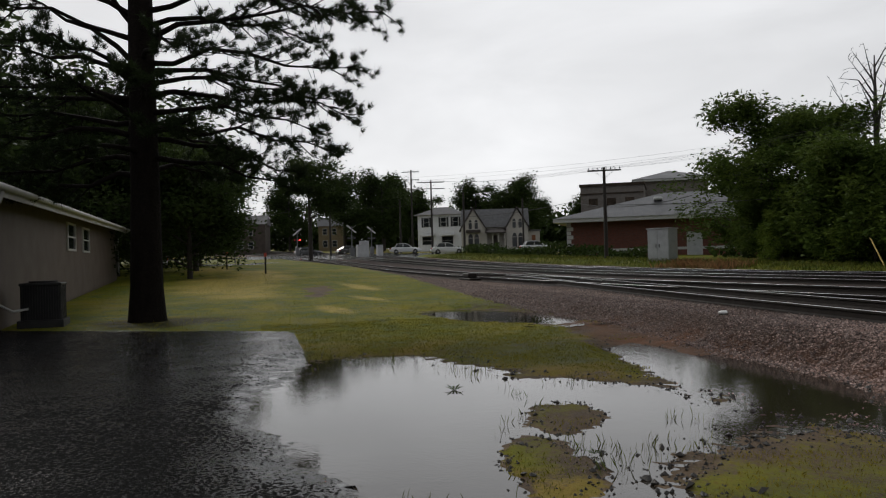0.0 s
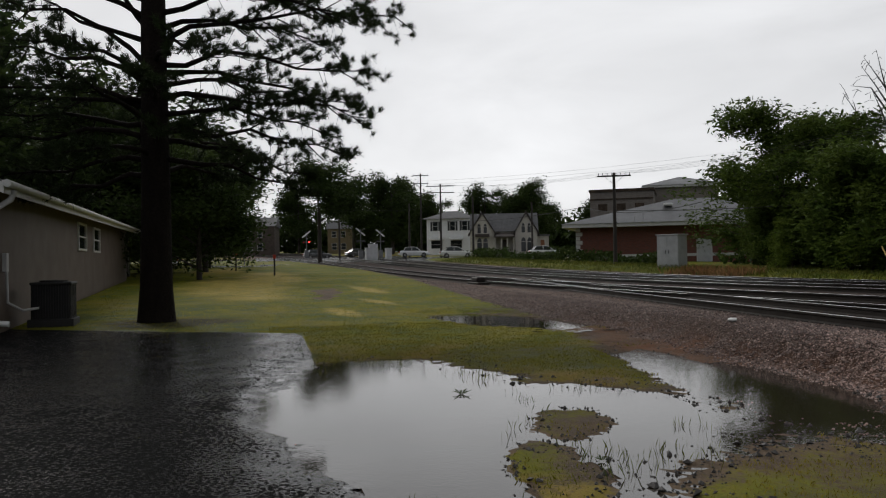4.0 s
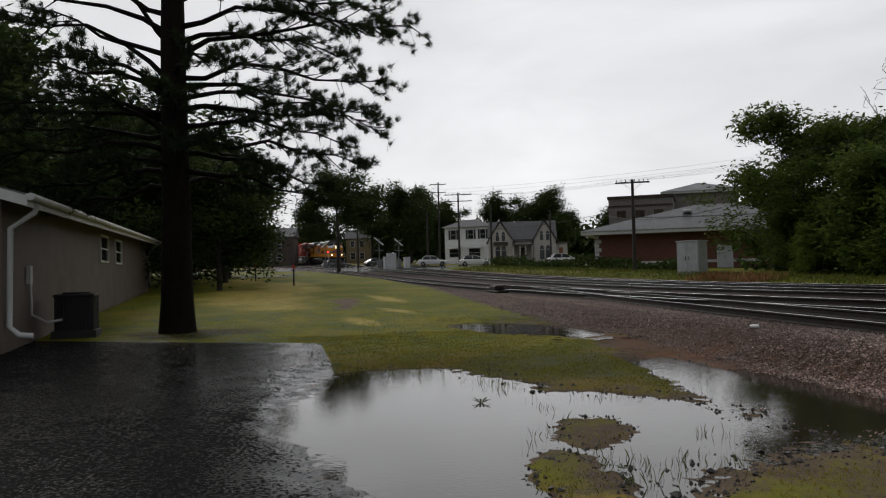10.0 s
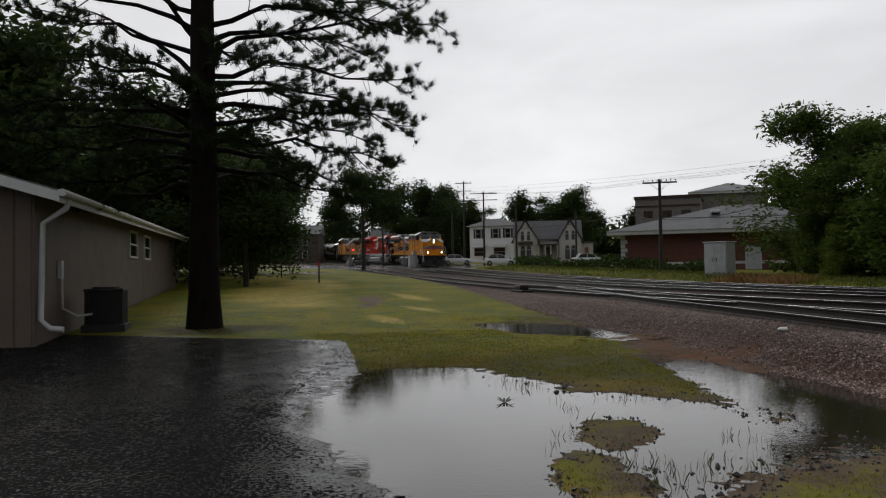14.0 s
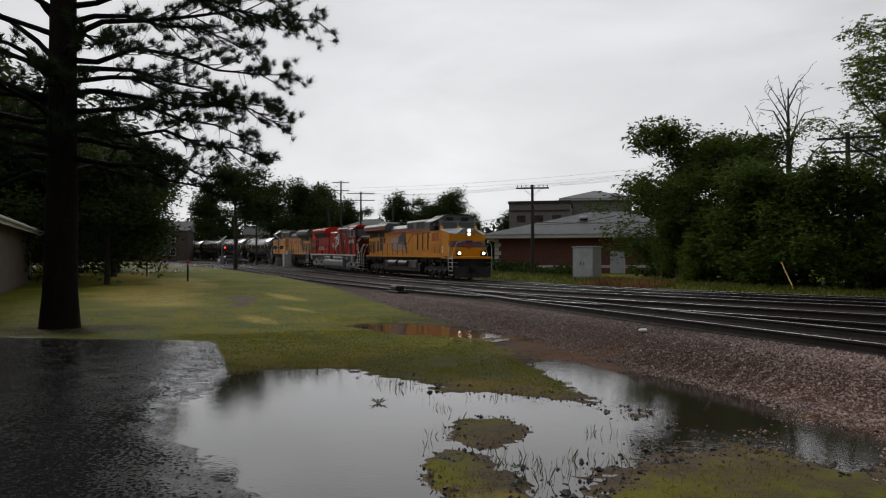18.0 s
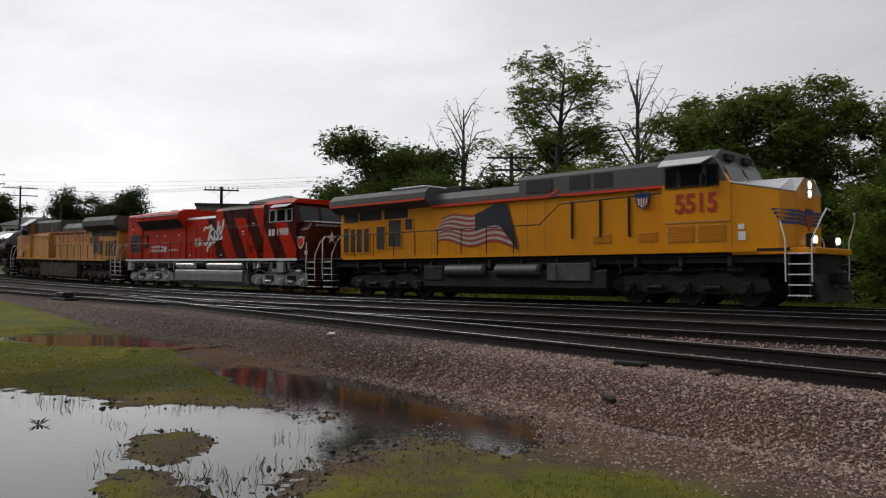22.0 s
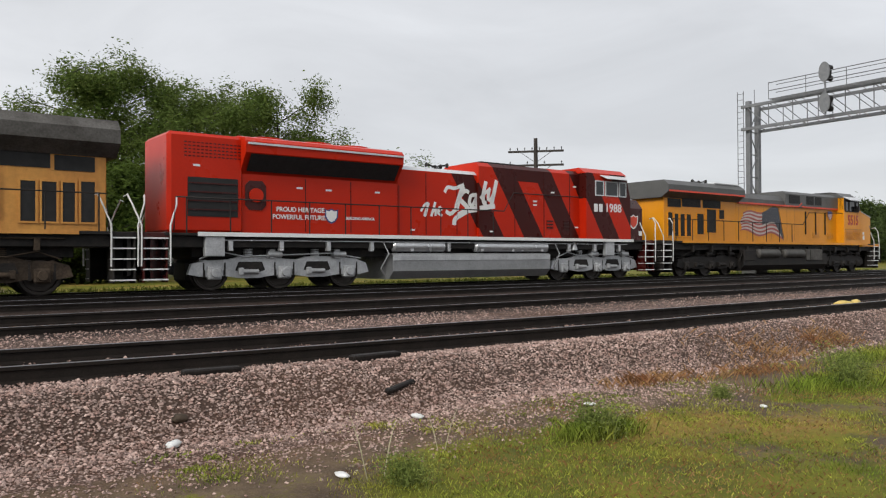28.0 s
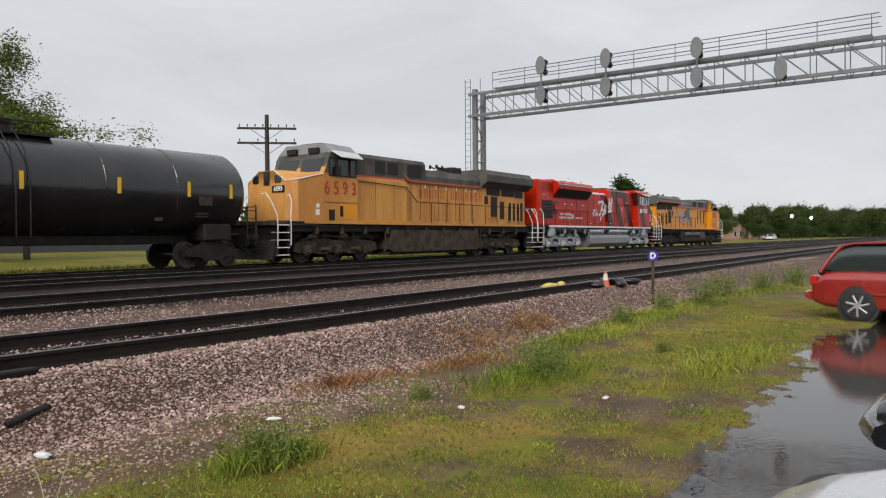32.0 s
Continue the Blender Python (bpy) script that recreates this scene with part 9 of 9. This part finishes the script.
for z, a, ln, up, fall, bare, dense in boughs:
    d = np.array([math.cos(radians(a)), math.sin(radians(a)), 0])
    side = np.array([-d[1], d[0], 0])
    kink = prnd.uniform(-1, 1, 7) * ln * 0.035
    bend = prnd.uniform(-0.25, 0.25)
    us = [0, 0.15, 0.32, 0.5, 0.68, 0.85, 1.0]
    pts = [np.array([0.05, 0, z]) + d * ln * u + side * ln * bend * u * u + np.array([0, 0, ln * (up * u - fall * u * u * 1.2 + 0.10 * max(0, u - 0.7)) + kink[i] * (u > 0)]) for i, u in enumerate(us)]
    tw = MB().tube([tuple(p) for p in pts], [0.085, 0.068, 0.054, 0.042, 0.030, 0.020, 0.010], 6)
    nb = int(15 * dense)
    for j in range(nb):
        u = bare + (1 - bare) * (j + prnd.rand()) / nb
        i = max(q for q in range(6) if us[q] <= u)
        q = pts[i] + (pts[i + 1] - pts[i]) * ((u - us[i]) / (us[i + 1] - us[i]))
        sg = 1 if j % 2 else -1
        tl = ln * (0.26 - 0.14 * u) * prnd.uniform(0.7, 1.3)
        e_ = q + (d * prnd.uniform(0.5, 1.0) + side * sg * prnd.uniform(0.3, 0.9)) * tl + np.array([0, 0, prnd.uniform(-0.55, 0.40) * tl])
        m_ = (q + e_) / 2 + np.array([0, 0, prnd.uniform(-0.10, 0.02)])
        tw.tube([tuple(q), tuple(m_), tuple(e_)], [0.020, 0.013, 0.006], 4)
        for w_ in range(5):
            f_ = 0.40 + 0.62 * (w_ + prnd.rand()) / 5
            c = q + (e_ - q) * f_ + prnd.normal(0, 0.05, 3)
            dd = (e_ - q) / max(0.01, np.linalg.norm(e_ - q)) + prnd.normal(0, 0.25, 3) + np.array([0, 0, 0.45])
            tufts.append((c, dd / np.linalg.norm(dd)))
        if prnd.rand() < 0.35:
            h_ = q + np.array([prnd.normal(0, 0.15), prnd.normal(0, 0.15), -prnd.uniform(0.3, 0.8)])
            tw.tube([tuple(q), tuple((q + h_) / 2 + side * 0.08), tuple(h_)], [0.010, 0.007, 0.004], 4)
    for w_ in range(6):
        tufts.append((pts[6] + prnd.normal(0, 0.10, 3), d * 0.8 + np.array([0, 0, 0.5])))
    tw.made("bough", PINE_BARK, pine, "bare-stemmed bough")
tc_ = np.array([t[0] for t in tufts])
td = np.array([t[1] for t in tufts])
per = 52
n = len(tc_) * per
dirs = np.repeat(td, per, 0) * 0.85 + prnd.normal(0, 0.55, (n, 3))
dirs /= np.linalg.norm(dirs, axis=1, keepdims=True)
base = np.repeat(tc_, per, 0) + prnd.normal(0, 0.025, (n, 3))
wv = np.cross(dirs, prnd.normal(0, 1, (n, 3)))
wv /= np.linalg.norm(wv, axis=1, keepdims=True)
ln_ = prnd.uniform(0.10, 0.22, (n, 1))
nv = np.stack([base - wv * 0.0065, base + wv * 0.0065, base + dirs * ln_], 1)
nd = new("needles", raw_mesh("needles", nv.reshape(-1, 3), np.arange(3 * n).reshape(-1, 3), NEEDLE))
nd.parent = pine
tagged(nd, "dark green needle tufts")

# ---------------------------------------------------------------- weeds and low plants
def weed(seed, h, n, m, label, leaf=0.05):
    rnd = np.random.RandomState(seed)
    t = thing("weed", label, "weed", group="tall weeds in the grass")
    st = MB()
    tips = []
    for k in range(n):
        a, l_ = rnd.uniform(0, 6.283), h * rnd.uniform(0.6, 1.1)
        b0 = np.array([rnd.normal(0, 0.08), rnd.normal(0, 0.08), -0.03])
        e_ = b0 + np.array([math.cos(a) * l_ * 0.35, math.sin(a) * l_ * 0.35, l_])
        st.tube([tuple(b0), tuple((b0 + e_) / 2 + np.array([0, 0, 0.05])), tuple(e_)], [0.005, 0.004, 0.002], 4)
        for u in np.linspace(0.15, 1.0, 9):
            tips.append(b0 + (e_ - b0) * u)
    st.made("stalk_tuft", m, t)
    cr = new("foliage", leaves(rnd, np.array(tips), 7, leaf * 0.36, 0.075, m, "foliage"))
    cr.parent = t
    return t


w1 = place_first(weed(61, 0.30, 30, LEAF_WEED, "bushy grey-green weed clump in the grass"), 4.82, 4.64)
w2 = place_first(weed(63, 0.40, 26, LEAF_WEED, "bright leafy weed clump by the siding"), 8.8, 4.6)
for x, y, s, t in ((9.3, 4.9, 1.0, 40), (14.0, 5.9, 1.0, 90), (16.8, 6.2, 1.2, 250), (18.8, 6.0, 1.5, 20), (21, 6.2, 1.6, 110), (24, 6.0, 1.6, 200), (27, 5.8, 1.7, 40)):
    put(w2, x, y, s, t)
for x, y, s, t in ((2.75, 4.4, 0.7, 30), (7.2, 5.1, 0.5, 300), (11.4, 4.2, 0.6, 10)):
    put(w1, x, y, s, t)
PALE_STALK = mat("pale_dry_stalk", (0.50, 0.46, 0.30), 0.7, 0, 0.2, 6, 30, 0)
w3 = place_first(weed(67, 0.50, 2, PALE_STALK, "tall thin pale dry weed stalk", 0.025), 2.66, 4.5)
put(w3, 3.5, 5.0, 0.7, 90)
ros = thing("rosette_plant", "low dark broad-leaved plant standing in the puddle", "plant", (-8.55, 2.35, WATER - 0.02))
rl = MB()
for k in range(9):
    a = 6.283 * k / 9 + 0.2
    c, s = math.cos(a), math.sin(a)
    rl.add([(0, 0, 0.02), (0.10 * c - 0.022 * s, 0.10 * s + 0.022 * c, 0.08), (0.19 * c, 0.19 * s, 0.06 + 0.05 * (k % 2)), (0.10 * c + 0.022 * s, 0.10 * s - 0.022 * c, 0.08)], [(0, 1, 2, 3)])
rl.made("leaf_rosette", LEAF_DARK, ros)
ros.scale = (0.68, 0.68, 0.68)
put(ros, -5.35, 2.55, 0.55, 40, WATER)

# ---------------------------------------------------------------- loose stones and grass
rs = np.random.RandomState(7)


def stones(name, n, pick, lo, hi, m, label, category):
    x, y, ok = pick(n)
    x, y = x[ok], y[ok]
    z = land(x, y)
    n = len(x)
    unit = np.array([(1, 0, 0), (-1, 0, 0), (0, 1, 0), (0, -1, 0), (0, 0, 1), (0, 0, -1)], float)
    tri = np.array([(0, 2, 4), (2, 1, 4), (1, 3, 4), (3, 0, 4), (2, 0, 5), (1, 2, 5), (3, 1, 5), (0, 3, 5)])
    s = rs.uniform(lo, hi, (n, 1, 1)) * rs.uniform(0.6, 1.25, (n, 6, 1)) * np.array([1, 1, 0.75])
    a = rs.uniform(0, 6.28, n)
    b = rs.uniform(-0.6, 0.6, n)
    c, d = np.cos(a), np.sin(a)
    p = unit[None] * s + rs.normal(0, 0.12, (n, 6, 3)) * s
    q = np.stack([p[..., 0] * c[:, None] - p[..., 1] * d[:, None], p[..., 0] * d[:, None] + p[..., 1] * c[:, None], p[..., 2] + p[..., 0] * b[:, None]], -1)
    q += np.stack([x, y, z + s[:, 0, 0] * 0.25], -1)[:, None]
    f = (tri[None] + 6 * np.arange(n)[:, None, None]).reshape(-1, 3)
    return tagged(new(name, raw_mesh(name, q.reshape(-1, 3), f, m)), label, category, kind="stuff")


def pick_ballast(n):
    x = np.where(rs.rand(n) < 0.8, np.where(rs.rand(n) < 0.55, rs.uniform(-11, 9, n), rs.uniform(-24, 22, n)), rs.uniform(-45, 45, n))
    u = rs.rand(n)
    y = np.where(u < 0.72, toe(x) + rs.uniform(-0.35, 1.9, n), toe(x) + rs.uniform(1.5, 9.0, n))
    return x, y, (y > toe(x) - 0.35 * rs.rand(n))


def pick_dry_frontlit_side(n):
    x, y, ok = pick_ballast(n)
    return x, y, ok & (x > -8.5 + rs.normal(0, 1.6, n))


# stones that take the wet colour with backlit shade painted in
def pick_wet_backlit_side(n):
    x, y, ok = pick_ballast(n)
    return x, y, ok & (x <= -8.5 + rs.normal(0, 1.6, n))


stones("ballast_stones", 105000, pick_dry_frontlit_side, 0.008, 0.024, BALLAST, "pinkish grey crushed stone ballast", "ballast")
stones("wet_ballast_stones", 105000, pick_wet_backlit_side, 0.008, 0.026, BALLAST_WET_BACKLIT, "wet pinkish crushed stone ballast by the puddles, coloured darker as backlit", "ballast")


def pick_road(n):
    x, y = rs.uniform(-8, 8, n), rs.uniform(4.6, 6.8, n)
    return x, y, (y < toe(x) + 0.3) & (rs.rand(n) < smooth01(4.6, 6.0, y))


stones("gravel", 26000, pick_road, 0.006, 0.018, BALLAST, "fine gravel and grit scattered on mud", "gravel")
DARKSTONE = mat("dark_clod", (0.028, 0.022, 0.017), 0.5, 0, 0.4, 9, 60, 0.4)


def pick_clod(n):
    x, y = rs.uniform(-13, -3, n), rs.uniform(0.8, 6.8, n)
    w = wet_mask(x, y)
    return x, y, (w > -0.30) & (w < np.where(rs.rand(n) < 0.22, 0.45, 0.16)) & (y > lot_edge(x)) & (rs.rand(n) < 0.25 + 0.75 * smooth01(-9.5, -7.0, x))


stones("mud_lumps", 900, pick_clod, 0.018, 0.038, DARKSTONE, "dark wet lumps of mud at the puddle edges", "mud clods")
stones("mud_clods", 11000, pick_clod, 0.004, 0.020, DARKSTONE, "dark wet clods and leaves at the puddle edges", "mud clods")



def blades(name, n, pick, h0, h1, m, label, width=0.006, lean=0.5):
    x, y, ok = pick(n)
    x, y = x[ok], y[ok]
    n = len(x)
    z = land(x, y)
    h = rs.uniform(h0, h1, n)
    a = rs.uniform(0, 6.28, n)
    w = width * rs.uniform(0.6, 1.5, n)
    dx, dy = np.cos(a) * w, np.sin(a) * w
    lx, ly = rs.normal(0, lean, n) * h, rs.normal(0, lean, n) * h
    v = np.stack([np.stack([x - dx, y - dy, z - 0.01], -1), np.stack([x + dx, y + dy, z - 0.01], -1), np.stack([x + lx * 0.45 + dx * 0.7, y + ly * 0.45 + dy * 0.7, z + h * 0.6], -1), np.stack([x + lx, y + ly, z + h], -1)], 1)
    f = (np.array([(0, 1, 2), (0, 2, 3)])[None] + 4 * np.arange(n)[:, None, None]).reshape(-1, 3)
    return tagged(new(name, raw_mesh(name, v.reshape(-1, 3), f, m)), label, "grass", kind="stuff")


def grassy(x, y, level=0.45):
    s, a, g = zones(x, y)
    return (g + 0.5 * wob(x, y, 3.3, 1.2) + rs.uniform(-0.25, 0.25, len(x)) > level + 0.15) & (s < 0.45) & (a < 0.3)


def pick_left(n):
    x, y = rs.uniform(-17, -0.8, n), rs.uniform(0.4, 7.2, n)
    return x, y, grassy(x, y) & (wet_mask(x, y) < 0.05)


def pick_lawn(n):
    x, y = -16 - 34 * rs.rand(n) ** 1.5, rs.uniform(-6, 7.5, n)
    return x, y, grassy(x, y, 0.3)


def brown_field(x, y):
    """Above 0 where the rough grass has died back."""
    return 0.55 * wob(x, y, 0.9, 6.0) + 0.55 * wob(x, y, 2.7, 2.2) + 0.45 * wob(x, y, 7.5, 5.0) - 0.02


def pick_right(n):
    x, y = -1.8 + 22 * rs.rand(n) ** 1.35, rs.uniform(1.6, 7.0, n)
    return x, y, grassy(x, y, 0.34) & (y > lot_edge(x) - 0.1) & (brown_field(x, y) + rs.uniform(-0.45, 0.45, n) < 0.08)


def pick_dead(n):
    x, y = -1.8 + 22 * rs.rand(n) ** 1.35, rs.uniform(1.6, 7.0, n)
    return x, y, grassy(x, y, 0.25) & (y > lot_edge(x) - 0.1) & (brown_field(x, y) + rs.uniform(-0.45, 0.45, n) > -0.10)


def pick_verge(n):
    x, y = rs.uniform(-90, 60, n), rs.uniform(26.3, 31, n)
    y = y + track_off(x)
    return x, y, np.ones(n, bool)


blades("short_grass", 150000, pick_left, 0.007, 0.030, GRASS, "short yellow-green mossy grass on wet ground", 0.003)
blades("lawn_grass", 36000, pick_lawn, 0.008, 0.03, GRASS_LAWN, "mown lawn grass with yellowed patches", 0.006)
blades("rough_grass", 300000, pick_right, 0.008, 0.034, GRASS_LUSH, "rough green grass along the siding", 0.0019)


def pick_tall(n):
    c = np.array([(9.0, 4.8, 1.0, 0.35), (12.3, 5.7, 1.6, 0.35), (15.5, 6.0, 1.6, 0.4), (19.0, 6.1, 2.0, 0.4), (24.0, 6.0, 2.6, 0.5), (4.8, 4.6, 0.3, 0.15), (11.0, 3.2, 1.2, 0.3)])
    k = rs.randint(0, len(c), n)
    x, y = c[k, 0] + rs.normal(0, 0.6, n) * c[k, 2], c[k, 1] + rs.normal(0, 0.6, n) * c[k, 3]
    return x, y, (y < toe(x)) & (y > lot_edge(x))


blades("tall_grass", 20000, pick_tall, 0.04, 0.15, GRASS_LUSH, "tall feathery grass beside the siding", 0.0018, 0.3)


def pick_clump(n):
    k = rs.randint(0, 230, n)
    cx, cy = 1.6 + 17 * rs.rand(230) ** 1.2, rs.uniform(1.8, 6.4, 230)
    r = rs.uniform(0.04, 0.16, 230)
    x, y = cx[k] + rs.normal(0, 1, n) * r[k], cy[k] + rs.normal(0, 1, n) * r[k]
    return x, y, (y < toe(x) - 0.2) & (y > lot_edge(x) + 0.05)


blades("weed_clumps", 26000, pick_clump, 0.010, 0.034, GRASS_LUSH, "broad-leaved weed clumps among the rough grass", 0.0022, 0.7)
blades("dead_blades", 150000, pick_dead, 0.006, 0.028, STRAW, "dead brown blades in patches among the rough grass", 0.0016, 0.9)
stones("leaf_litter", 2600, pick_right, 0.004, 0.012, STRAW, "small tan leaf scraps and seed heads in the rough grass", "leaf litter")
blades("verge_grass", 22000, pick_verge, 0.08, 0.30, GRASS_VERGE, "long grass behind the tracks", 0.02)


def pick_reed(n):
    x, y = rs.uniform(-12, -4.5, n), rs.uniform(0.9, 4.0, n)
    w = wet_mask(x, y)
    return x, y, (w > -0.15) & (w < 0.40) & (wob(x, y, 2.7, 4.0) + rs.uniform(-0.3, 0.3, n) > 0.15)


blades("standing_grass", 5200, pick_reed, 0.03, 0.13, GRASS_VERGE, "thin grass stalks standing in the puddle", 0.0013, 0.22)


def pick_dry(n):
    c = np.array([(10.6, 6.7, 1.1), (12.5, 6.9, 0.7), (9.0, 5.9, 1.0), (7.3, 6.2, 0.6)])
    k = rs.randint(0, len(c), n)
    x, y = c[k, 0] + rs.normal(0, 0.6, n) * c[k, 2], c[k, 1] + rs.normal(0, 0.2, n) * c[k, 2]
    return x, y, np.ones(n, bool)


blades("dry_weeds", 2400, pick_dry, 0.03, 0.13, STRAW, "rust-brown dead weeds at the foot of the ballast", 0.0026, 0.6)


def pick_dryfar(n):
    x = rs.uniform(-42, -35, n)
    return x, rs.uniform(26.2, 28.2, n) + track_off(x), np.ones(n, bool)


blades("dry_verge", 900, pick_dryfar, 0.15, 0.5, STRAW, "dry tan grass beside the far track", 0.02, 0.4)

motions()
